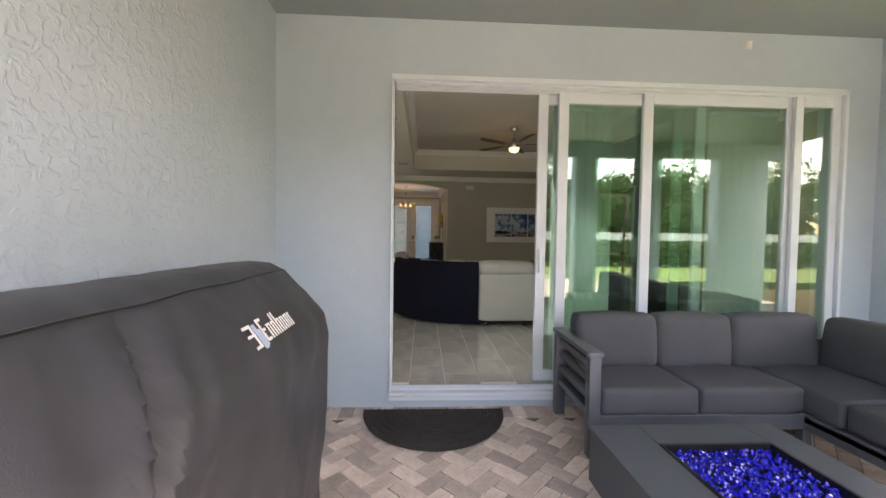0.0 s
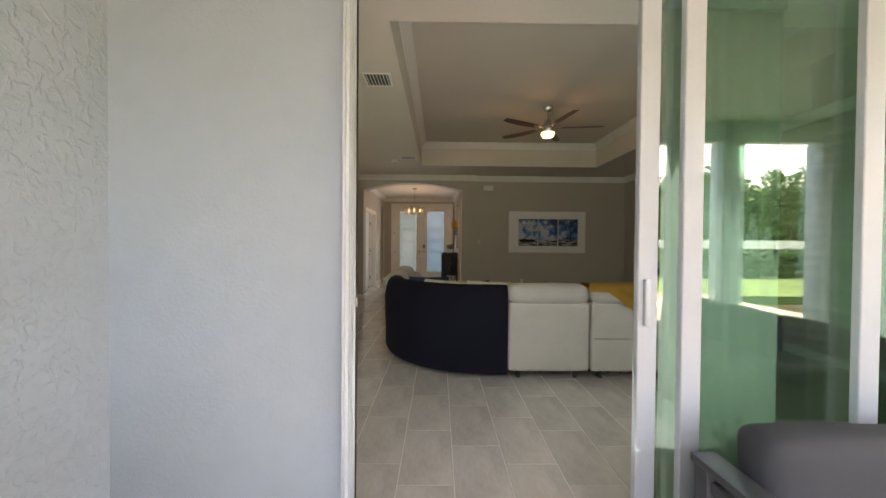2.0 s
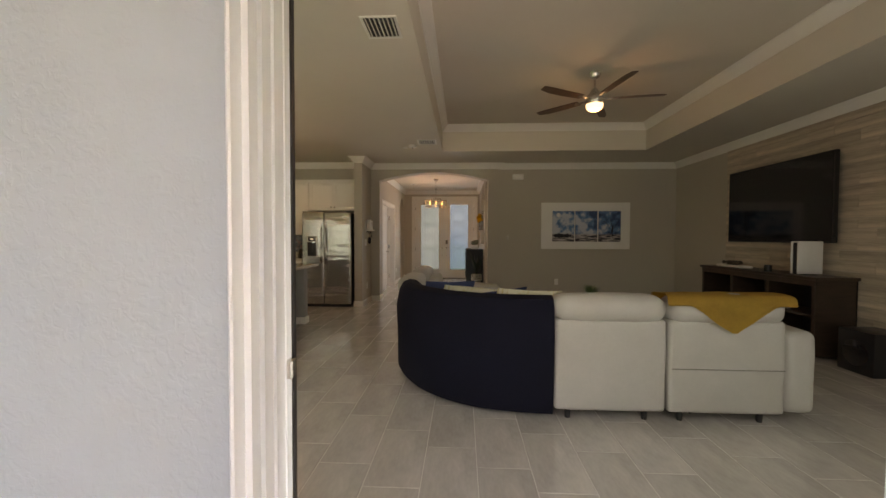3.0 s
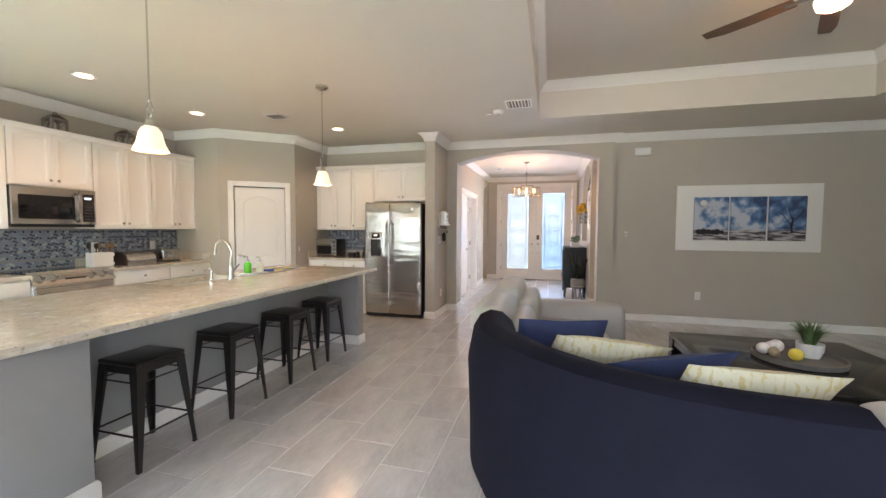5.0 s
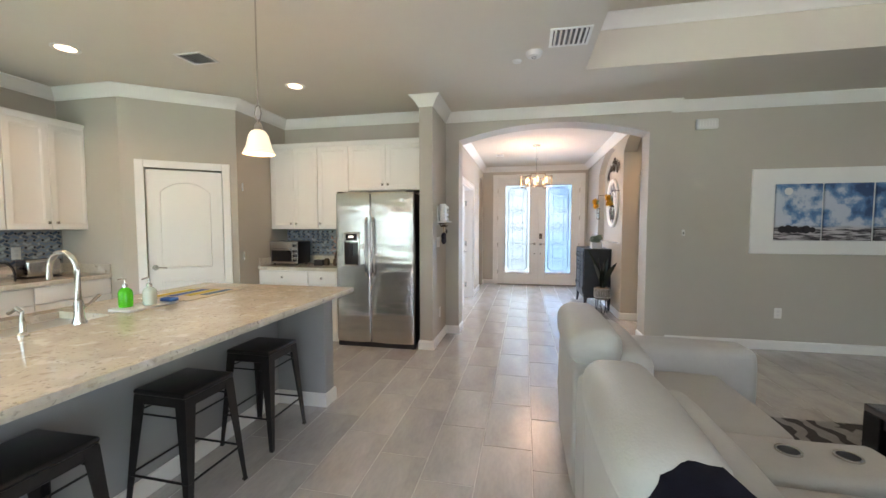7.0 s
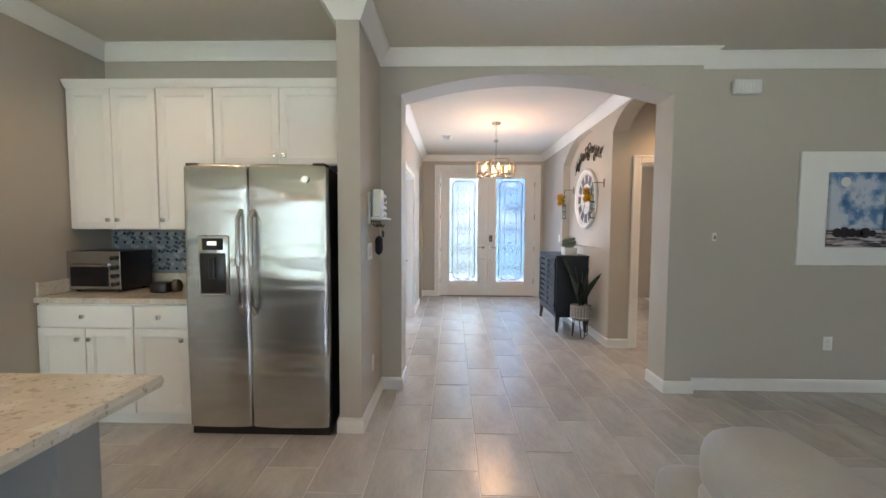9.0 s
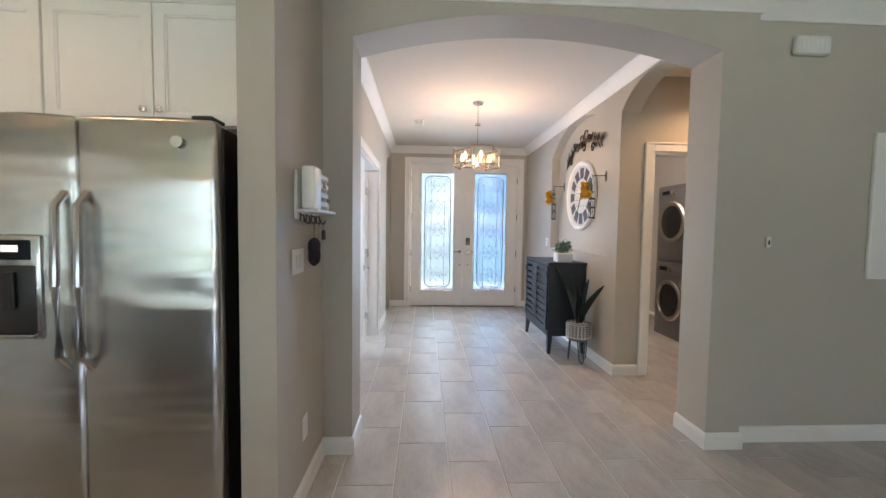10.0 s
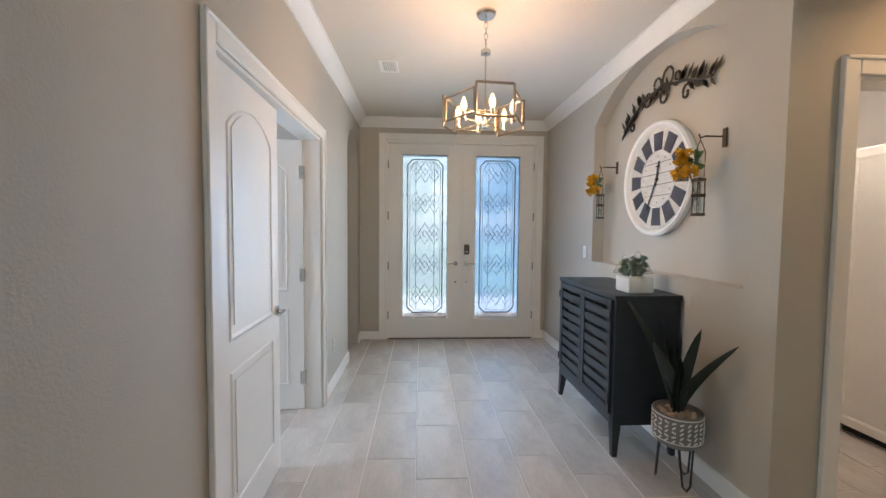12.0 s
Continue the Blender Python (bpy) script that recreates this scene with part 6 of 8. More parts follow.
# yellow throw
t = thing("yellow_throw", (0, 0, 0), "mustard yellow knitted throw draped over sofa back", "throw blanket")
bm = B()
W, H = 30, 26
g = []
for i in range(W + 1):
    u = i / W
    x = 2.50 + 0.86 * u
    drop = 0.20 * max(0, 1 - abs(u - 0.52) / 0.33) + 0.01
    row = []
    for j in range(H + 1):
        v = j / H
        if v < 0.4:
            yy, zz = 4.605, 0.86 - drop * (1 - v / 0.4)
            yy += 0.0
        elif v < 0.55:
            a = (v - 0.4) / 0.15 * math.pi / 2
            yy, zz = 4.655 - 0.05 * math.cos(a), 0.86 + 0.06 * math.sin(a)
        elif v < 0.75:
            yy, zz = 4.655 + (v - 0.55) / 0.2 * 0.18, 0.922
        else:
            yy, zz = 4.835 + (v - 0.75) * 0.4, 0.922 - (v - 0.75) * 0.5
        nz = noise.noise(Vector((x * 9, v * 6, 3))) * 0.012
        row.append(bm.verts.new((x + nz, yy - abs(nz), zz + nz * 0.5)))
    g.append(row)
for i in range(W):
    for j in range(H):
        bm.faces.new((g[i][j], g[i + 1][j], g[i + 1][j + 1], g[i][j + 1]))
geo = bmesh.ops.solidify(bm, geom=bm.faces[:], thickness=0.008)
part("cloth", bm, MUSTARD, t)

# rug
t = thing("area_rug", (0, 0, 0), "grey and ivory abstract patterned rug under table", "rug")
bm = B(); box(bm, 1.55, 4.30, 5.60, 8.10, 0.001, 0.013, 0.004, 1)
rm = mat("rug_pile", (0.30, 0.29, 0.28), 0.95, var=0.15, scale=8, bump=1, bscale=250)
N, L = nodes_of(rm)
b = N["Principled BSDF"]; old = b.inputs["Base Color"].links[0].from_socket
tc = N.new("ShaderNodeTexCoord"); w = N.new("ShaderNodeTexWave"); w.inputs["Scale"].default_value, w.inputs["Distortion"].default_value, w.inputs["Detail"].default_value, w.inputs["Detail Scale"].default_value = 1.6, 14, 3, 1.2
L.new(tc.outputs["Object"], w.inputs["Vector"])
r = N.new("ShaderNodeMapRange"); r.inputs[1].default_value, r.inputs[2].default_value = 0.5, 0.6; L.new(w.outputs["Fac"], r.inputs[0])
mx = N.new("ShaderNodeMix"); mx.data_type = "RGBA"; L.new(r.outputs[0], mx.inputs["Factor"]); L.new(old, mx.inputs[6]); mx.inputs[7].default_value = (0.06, 0.055, 0.055, 1); L.new(mx.outputs[2], b.inputs["Base Color"])
part("rug_surface", bm, rm, t)

# coffee table
t = thing("coffee_table", (0, 0, 0), "black lacquered square coffee table on patterned rug", "coffee table")
bm = B(); box(bm, 1.92, 3.18, 6.02, 7.28, 0.445, 0.485, 0.006, 2); part("tabletop", bm, ESPRESSO, t)
for x in (1.92, 3.08):
    for y in (6.02, 7.18):
        bm = B(); box(bm, x, x + 0.10, y, y + 0.10, 0.013, 0.445, 0.004, 1); part("leg", bm, ESPRESSO, t)
bm = B(); box(bm, 1.98, 3.12, 6.08, 7.22, 0.13, 0.155, 0.003, 1); part("shelf", bm, ESPRESSO, t)
bm = B()
for b4 in ((2.02, 3.08, 6.03, 6.05), (2.02, 3.08, 7.25, 7.27), (1.93, 1.95, 6.12, 7.18), (3.15, 3.17, 6.12, 7.18)):
    box(bm, *b4, 0.395, 0.445)
part("apron", bm, ESPRESSO, t)
tr = thing("round_tray", (2.56, 6.66, 0.485), "round grey wooden tray on the coffee table", "tray")
bm = B(); lathe(bm, [(0.21, 0.012), (0.235, 0.0), (0.255, 0.005), (0.26, 0.04), (0.25, 0.042), (0.245, 0.016), (0.21, 0.012)], seg=36); rod(bm, (0, 0, 0.002), (0, 0, 0.014), 0.24, seg=36); part("tray", bm, mat("grey_tray_wood", (0.16, 0.15, 0.14), 0.6, var=0.2), tr)
pl = thing("potted_grass", (2.66, 6.72, 0.50), "spiky green grass plant in white pot on tray", "plant")
bm = B(); lathe(bm, [(0.001, 0), (0.055, 0.0), (0.075, 0.05), (0.078, 0.10), (0.07, 0.10), (0.066, 0.085), (0.001, 0.085)], seg=24); part("pot", bm, POT, pl)


def blades(bm, n, h, spread, seed, w=0.007, base=0.03):
    rnd = random.Random(seed)
    for _ in range(n):
        a = rnd.uniform(0, 6.283)
        s = rnd.uniform(0.1, 1) * spread
        b = Vector((math.cos(a), math.sin(a), 0))
        side = Vector((-b.y, b.x, 0)) * w
        p0 = b * rnd.uniform(0, base)
        hh = h * rnd.uniform(0.6, 1)
        pts = [p0, p0 + b * s * 0.35 + Vector((0, 0, hh * 0.6)), p0 + b * s + Vector((0, 0, hh))]
        a1, a2 = bm.verts.new(pts[0] - side), bm.verts.new(pts[0] + side)
        b1, b2 = bm.verts.new(pts[1] - side * 0.8), bm.verts.new(pts[1] + side * 0.8)
        tip = bm.verts.new(pts[2])
        bm.faces.new((a1, a2, b2, b1)); bm.faces.new((b1, b2, tip))


bm = B(); blades(bm, 150, 0.17, 0.13, 4); bmesh.ops.translate(bm, verts=bm.verts, vec=(0, 0, 0.085)); part("leaves", bm, GREEN, pl, kind="stuff")
for k, (x, y, r, c) in enumerate(((2.45, 6.76, 0.042, POT), (2.42, 6.66, 0.035, mat("driftwood_ball", (0.35, 0.27, 0.18), 0.8)), (2.52, 6.60, 0.042, mat("yellow_glaze", (0.70, 0.55, 0.08), 0.4)), (2.50, 6.80, 0.045, POT), (2.38, 6.72, 0.04, POT))):
    o = thing("decor_ball", (x, y, 0.499), "small round decorative ball resting in the tray", "ornament", "balls in the tray")
    bm = B(); bmesh.ops.create_icosphere(bm, subdivisions=3, radius=r, matrix=Matrix.Translation((0, 0, r))); bend(bm, lambda v: v + v.normalized() * noise.noise(v * 60) * 0.003); part("ball", bm, c, o)

# canvases on a white board
t = thing("triptych", (0, 0, 0), "three-part blue moonlit tree painting on white board", "picture")
bm = B(); box(bm, 2.68, 4.46, 9.925, 9.949, 1.095, 2.045, 0.004, 1); part("board", bm, WHITE, t)


def painting(k):
    m = mat("painted_canvas", (0.25, 0.28, 0.35), 0.7)
    N, L = nodes_of(m)
    b = N["Principled BSDF"]
    tc = N.new("ShaderNodeTexCoord"); sep = N.new("ShaderNodeSeparateXYZ"); L.new(tc.outputs["Object"], sep.inputs[0])
    n1 = N.new("ShaderNodeTexNoise"); n1.inputs["Scale"].default_value, n1.inputs["Detail"].default_value, n1.inputs["Roughness"].default_value = 6, 7, 0.6
    L.new(tc.outputs["Object"], n1.inputs["Vector"])
    r1 = N.new("ShaderNodeValToRGB")
    r1.color_ramp.elements[0].position, r1.color_ramp.elements[0].color = 0.36, (0.03, 0.07, 0.16, 1)
    r1.color_ramp.elements[1].position, r1.color_ramp.elements[1].color = 0.62, (0.50, 0.55, 0.62, 1)
    e = r1.color_ramp.elements.new(0.5); e.color = (0.09, 0.22, 0.42, 1)
    gx = N.new("ShaderNodeMath"); gx.operation = "MULTIPLY_ADD"; gx.inputs[1].default_value = -0.14; gx.inputs[2].default_value = 0.47; L.new(sep.outputs[0], gx.inputs[0])
    gz = N.new("ShaderNodeMath"); gz.operation = "MULTIPLY_ADD"; gz.inputs[1].default_value = -0.30; L.new(sep.outputs[2], gz.inputs[0]); L.new(gx.outputs[0], gz.inputs[2])
    gs = N.new("ShaderNodeMath"); gs.operation = "ADD"; gs.inputs[1].default_value = 0.53; L.new(gz.outputs[0], gs.inputs[0])
    sm = N.new("ShaderNodeMath"); sm.operation = "ADD"; L.new(n1.outputs["Fac"], sm.inputs[0]); L.new(gs.outputs[0], sm.inputs[1])
    L.new(sm.outputs[0], r1.inputs[0])
    mpp = N.new("ShaderNodeMapping"); mpp.inputs["Scale"].default_value = (1.2, 1, 9); L.new(tc.outputs["Object"], mpp.inputs[0])
    n2 = N.new("ShaderNodeTexNoise"); n2.inputs["Scale"].default_value, n2.inputs["Detail"].default_value = 6, 6; L.new(mpp.outputs[0], n2.inputs["Vector"])
    r2 = N.new("ShaderNodeValToRGB")
    r2.color_ramp.elements[0].position, r2.color_ramp.elements[0].color = 0.42, (0.04, 0.035, 0.04, 1)
    r2.color_ramp.elements[1].position, r2.color_ramp.elements[1].color = 0.58, (0.50, 0.47, 0.48, 1)
    L.new(n2.outputs["Fac"], r2.inputs[0])
    st = N.new("ShaderNodeMapRange"); st.inputs[1].default_value, st.inputs[2].default_value = 1.42, 1.38; L.new(sep.outputs[2], st.inputs[0])
    mx = N.new("ShaderNodeMix"); mx.data_type = "RGBA"; L.new(st.outputs[0], mx.inputs["Factor"]); L.new(r1.outputs[0], mx.inputs[6]); L.new(r2.outputs[0], mx.inputs[7])
    L.new(mx.outputs[2], b.inputs["Base Color"])
    return m


PAINT = painting(0)
for k, x in enumerate((2.905, 3.365, 3.83)):
    bm = B(); box(bm, x, x + 0.435, 9.895, 9.924, 1.25, 1.87, 0.003, 1); part("canvas", bm, PAINT, t)
bm = B(); rod(bm, (3.02, 9.894, 1.79), (3.02, 9.8925, 1.79), 0.04, seg=24); part("painted_moon", bm, POT, t, "pale painted moon")
bm = B()
dk = mat("painted_dark_umber", (0.03, 0.025, 0.03), 0.8)
tube(bm, [(4.10, 9.892, 1.36), (4.09, 9.892, 1.45), (4.11, 9.892, 1.58)], lambda u: 0.022 * (1 - 0.6 * u), 6)
for a, b in (((4.09, 1.47), (3.98, 1.62)), ((4.10, 1.5), (4.2, 1.62)), ((4.10, 1.54), (4.05, 1.70)), ((3.98, 1.62), (3.92, 1.66)), ((4.2, 1.62), (4.24, 1.72))):
    rod(bm, (a[0], 9.892, a[1]), (b[0], 9.892, b[1]), 0.006, 0.003, 5)
part("painted_tree", bm, dk, t, "dark painted tree")
bm = B()
for x, z, r in ((2.97, 1.37, 0.04), (3.03, 1.375, 0.045), (3.09, 1.37, 0.04), (3.15, 1.365, 0.035), (3.20, 1.37, 0.045), (3.26, 1.365, 0.03)):
    rod(bm, (x, 9.893, z), (x, 9.8925, z), r, seg=10)
part("painted_hills", bm, dk, t)

# right wall: plank cladding, television, stand
planks = thing("plank_cladding", (0, 0, 0), "whitewashed horizontal plank feature wall behind television", "wall cladding")
rnd = random.Random(2)
z = 0.11
pk = {}
while z < 2.70:
    y = 4.2
    while y < 8.40:
        ln = min(rnd.choice((0.7, 0.9, 1.2)), 8.42 - y)
        key = round(ln, 2)
        if key not in pk:
            bm = B(); box(bm, -0.012, 0, 0, ln - 0.003, 0, 0.117, 0.0015, 1)
            me = bpy.data.meshes.new("plank"); bm.to_mesh(me); bm.free(); me.materials.append(PLANK); pk[key] = me
        ob = new("plank", pk[key]); ob.parent = planks; ob.location = (XR - 0.001, y, z)
        y += ln
    z += 0.12
tv = thing("television", (5.27, 7.33, 1.80), "large black flat television hung on plank wall", "television")
bm = B(); box(bm, -0.02, 0.035, -0.87, 0.87, -0.53, 0.53, 0.008, 2); part("case", bm, BLACK, tv)
bm = B(); box(bm, -0.0225, -0.019, -0.855, 0.855, -0.515, 0.515); part("screen", bm, DARKGL, tv, "dark glossy screen", smooth=False)
bm = B(); box(bm, 0.03, 0.098, -0.2, 0.2, -0.15, 0.15); part("bracket", bm, BLACK, tv)
stn = thing("media_console", (0, 0, 0), "long dark wood media console with open shelves", "tv stand")
X0, X1, YA, YB = 4.90, 5.34, 6.25, 8.25
bm = B(); box(bm, X0 - 0.02, X1, YA - 0.03, YB + 0.03, 0.865, 0.90, 0.004, 1); part("top", bm, WOODD, stn)
for y in (YA, 6.90, 7.55, YB - 0.05):
    bm = B(); box(bm, X0, X1, y, y + 0.05, 0.03, 0.865, 0.003, 1); part("upright", bm, WOODD, stn)
for z in (0.05, 0.45):
    bm = B(); box(bm, X0 + 0.01, X1, YA + 0.05, YB - 0.05, z, z + 0.03); part("shelf", bm, WOODD, stn)
bm = B(); box(bm, X1 - 0.015, X1 - 0.004, YA, YB, 0.03, 0.865); part("back_panel", bm, BLACK, stn)
bm = B(); box(bm, X0 - 0.005, X0 + 0.02, YA, YB, 0.80, 0.865, 0.003, 1); part("rail", bm, WOODD, stn)
v = thing("white_vase", (5.0, 6.75, 0.48), "small round white vase on a console shelf", "vase")
bm = B(); lathe(bm, [(0.03, 0), (0.06, 0.03), (0.065, 0.07), (0.03, 0.11), (0.02, 0.14), (0.025, 0.15)]); part("vase", bm, POT, v)
v = thing("white_dish", (5.08, 7.80, 0.90), "long white dish of dried pods on console", "dish")
bm = B(); box(bm, -0.08, 0.08, -0.28, 0.28, 0, 0.035, 0.012, 3); part("dish", bm, POT, v)
bm = B()
rnd = random.Random(4)
for k in range(40):
    bmesh.ops.create_icosphere(bm, subdivisions=1, radius=rnd.uniform(0.015, 0.03), matrix=Matrix.Translation((rnd.uniform(-0.05, 0.05), rnd.gauss(0, 0.10), 0.045 + rnd.uniform(0, 0.03))))
part("pods", bm, BRONZE, v, kind="stuff")
v = thing("game_console", (5.10, 6.60, 0.90), "upright white and black game console on stand", "game console")
bm = B(); box(bm, -0.15, 0.13, -0.055, -0.035, 0.01, 0.39, 0.008, 2); box(bm, -0.15, 0.13, 0.035, 0.055, 0.01, 0.39, 0.008, 2); part("shell", bm, POT, v)
bm = B(); box(bm, -0.135, 0.12, -0.035, 0.035, 0.01, 0.375, 0.004, 1); part("core", bm, BLACK, v)
bm = B(); rod(bm, (0, 0, 0), (0, 0, 0.012), 0.09, seg=24); part("base", bm, BLACK, v)
v = thing("candle_jar", (5.0, 7.05, 0.90), "small black candle jar on the console", "candle")
bm = B(); lathe(bm, [(0.04, 0), (0.042, 0.01), (0.042, 0.08), (0.036, 0.08), (0.036, 0.05), (0.001, 0.05)]); part("jar", bm, BLACK, v)
v = thing("floor_speaker", (5.12, 5.85, 0), "black subwoofer box on the floor beside the console", "loudspeaker")
bm = B(); box(bm, -0.18, 0.18, -0.18, 0.18, 0.0, 0.42, 0.01, 2); part("case", bm, BLACK, v)
bm = B(); lathe(bm, [(0.001, 0), (0.12, 0.006), (0.13, 0.0)], m=Matrix.Translation((-0.181, 0, 0.2)) @ Matrix.Rotation(radians(-90), 4, "Y")); part("cone", bm, DARKGL, v)


# ---- patio things ----
def grill():
    g = thing("covered_grill", (0, 0, 0), "barbecue grill under a creased black cloth cover", "grill")
    prof = [(-0.17, -0.12), (-0.17, 0.5), (-0.16, 1.0), (-0.12, 1.06), (-0.02, 1.105), (0.10, 1.12), (0.20, 1.11), (0.27, 1.07), (0.37, 0.96), (0.455, 0.85), (0.48, 0.75), (0.475, 0.4), (0.46, 0.1), (0.455, -0.12)]
    dense = []
    for a, b in zip(prof, prof[1:]):
        k = max(2, int(math.dist(a, b) / 0.04))
        dense += [(a[0] + (b[0] - a[0]) * i / k, a[1] + (b[1] - a[1]) * i / k) for i in range(k)]
    dense.append(prof[-1])
    bm = B()
    ys = [-0.75 + 2.12 * i / 280 for i in range(281)]
    rows = []
    for y in ys:
        e = min(1, (1.37 - y) / 0.06)
        e2 = min(1, (y + 0.75) / 0.07)
        e = 1 - (1 - max(0, min(e, e2))) ** 2
        row = []
        for x, z in dense:
            xx = 0.15 + (x - 0.15) * (0.90 + 0.10 * e)
            top = max(0, (z - 0.9) / 0.25)
            zz = z - (1 - e) * 0.05 * top
            if x > 0.24:
                k = ((1.0 - z) * 0.8 + 0.2) * (x > 0.40)
                deep = min(1.0, max(0.0, (x - 0.24) / 0.16))
                low = 0.9 - z
                f1 = 0.15 - 0.69 * low
                f2 = 0.26 - 0.8 * low
                fold = lambda c, w: math.exp(-((y - c) / w) ** 2)
                xx += 0.95 * deep * (0.040 * fold(f1 - 0.075, 0.05) - 0.055 * fold(f1, 0.042) + 0.030 * fold(f1 + 0.085, 0.05) - 0.016 * fold(f2, 0.04) + 0.014 * fold(f2 + 0.09, 0.05) + 0.02 * fold(f1 - 0.26, 0.06) - 0.02 * fold(f1 - 0.36, 0.05))
                xx += 0.02 * math.sin(y * 9 + z * 3) * k + 0.012 * noise.noise(Vector((0, y * 6, z * 2.2))) * k * 2
            p = Vector((xx, y, zz))
            p += noise.noise_vector(p * 4) * 0.008 + noise.noise_vector(p * 11) * 0.003
            row.append(bm.verts.new(p))
        rows.append(row)
    for a, b in zip(rows, rows[1:]):
        for i in range(len(a) - 1):
            bm.faces.new((a[i], a[i + 1], b[i + 1], b[i]))
    bm.faces.new(rows[0]); bm.faces.new(rows[-1][::-1])
    part("cover", bm, COVER, g)
    bm = B(); tube(bm, [(0.272 + 0.004 * math.sin(y * 9), y, 1.076 + 0.003 * math.sin(y * 14)) for y in [-0.7 + 0.1 * i for i in range(21)]], 0.0035, 6)
    part("seam", bm, BLACK, g, "raised stitched seam")
    # printed mark, as plain shapes
    wm = mat("white_print", (0.75, 0.75, 0.74), 0.6)
    d = Vector((-0.085, 0, 0.11)).normalized()

    def bar(bm, y0, y1, h0, h1, off=0.014):
        o = Vector((0.415, 0, 0.905))
        y0, y1, h0, h1 = 0.565 + (y0 - 0.19) * 1.18, 0.565 + (y1 - 0.19) * 1.18, h0 * 1.1, h1 * 1.1
        n = Vector((d.z, 0, -d.x))
        pts = [o + d * h + n * off + Vector((0, y, 0)) for y, h in ((y0, h0), (y1, h0), (y1 + 0.004, h1), (y0 + 0.004, h1))]
        q = [bm.verts.new(p) for p in pts] + [bm.verts.new(p - n * 0.002) for p in pts]
        bm.faces.new(q[:4])
        for i in range(4):
            bm.faces.new((q[i], q[(i + 1) % 4], q[4 + (i + 1) % 4], q[4 + i]))
    bm = B()
    for y0, y1, h0, h1 in ((0.19, 0.225, 0.035, 0.045), (0.19, 0.225, 0.005, 0.014), (0.195, 0.225, -0.035, -0.025), (0.222, 0.232, -0.035, 0.045), (0.275, 0.284, -0.03, 0.05), (0.284, 0.305, 0.04, 0.05), (0.284, 0.30, 0.005, 0.014), (0.284, 0.305, -0.03, -0.02)):
        bar(bm, y0, y1, h0, h1)
    for k in range(11):
        y = 0.315 + 0.0175 * k
        bar(bm, y, y + 0.006, -0.03, 0.022 + (0.028 if k in (3, 4) else 0))
        if k % 2 == 0:
            bar(bm, y, y + 0.014, 0.014, 0.022)
    part("printed_mark", bm, wm, g, "white printed strokes")
    bm = B()
    bar(bm, 0.238, 0.256, -0.045, 0.04); bar(bm, 0.254, 0.268, -0.04, 0.02)
    part("printed_flame", bm, mat("pale_blue_print", (0.35, 0.45, 0.60), 0.6), g, "pale blue printed flame shape")


grill()


def patio_sofa():
    s = thing("patio_sofa", (0, 0, 0), "slate aluminium L-shaped patio sofa with charcoal cushions", "patio sofa")
    F = PF
    for y in (1.70, 2.31):
        bm = B(); box(bm, 2.02, 2.095, y, y + 0.07, F, 0.50, 0.006, 2); part("leg", bm, SLATE, s)
    bm = B(); box(bm, 2.01, 2.105, 1.69, 2.39, 0.50, 0.53, 0.006, 2); part("arm_rest", bm, SLATE, s)
    for z in (0.10, 0.21, 0.32, 0.42):
        bm = B(); box(bm, 2.035, 2.075, 1.77, 2.31, z, z + 0.045, 0.003, 1); part("slat", bm, SLATE, s)
    bm = B(); box(bm, 2.095, 3.50, 1.71, 1.75, 0.02, 0.12, 0.004, 1); box(bm, 3.46, 3.50, -0.9, 1.71, 0.02, 0.12, 0.004, 1); box(bm, 2.095, 4.28, 2.34, 2.38, 0.02, 0.45, 0.004, 1); box(bm, 4.24, 4.28, -0.9, 2.34, 0.02, 0.45, 0.004, 1); box(bm, 3.50, 4.24, -0.9, -0.86, 0.02, 0.12, 0.004, 1)
    part("frame", bm, SLATE, s)
    bm = B(); box(bm, 2.10, 3.46, 1.75, 2.34, 0.07, 0.10); box(bm, 3.46, 4.24, -0.86, 2.34, 0.07, 0.10); part("seat_deck", bm, SLATE, s)
    for x, y in ((3.46, -0.86), (4.21, -0.86), (3.46, 1.71), (4.21, 2.31)):
        bm = B(); box(bm, x, x + 0.06, y, y + 0.06, F, 0.07, 0.004, 1); part("leg", bm, SLATE, s)
    k = 0
    for x0, x1 in ((2.11, 2.755), (2.765, 3.47)):
        bm = B(); puffed(bm, x0, x1, 1.71, 2.32, 0.115, 0.29, 0.03, 0.012, 6, k); part("seat_cushion", bm, SLATEC, s); k += 1
    for y0, y1 in ((1.50, 2.32), (0.72, 1.49), (-0.08, 0.71), (-0.86, -0.09)):
        bm = B(); puffed(bm, 3.48, 4.22, y0, y1, 0.115, 0.29, 0.03, 0.012, 6, k); part("seat_cushion", bm, SLATEC, s); k += 1
    for x0, x1 in ((2.125, 2.735), (2.745, 3.325), (3.335, 4.02)):
        bm = B(); puffed(bm, x0, x1, 2.16, 2.33, 0.28, 0.67, 0.045, 0.018, 6, k); bend(bm, lambda v: v + Vector((0, (v.z - 0.3) * 0.10 - 0.03, 0))); part("back_cushion", bm, SLATEC, s); k += 1
    for y0, y1 in ((1.46, 2.18), (0.72, 1.45), (-0.08, 0.71), (-0.86, -0.09)):
        bm = B(); puffed(bm, 4.06, 4.23, y0, y1, 0.28, 0.67, 0.045, 0.018, 6, k); bend(bm, lambda v: v + Vector(((v.z - 0.3) * 0.10 - 0.03, 0, 0))); part("back_cushion", bm, SLATEC, s); k += 1


patio_sofa()


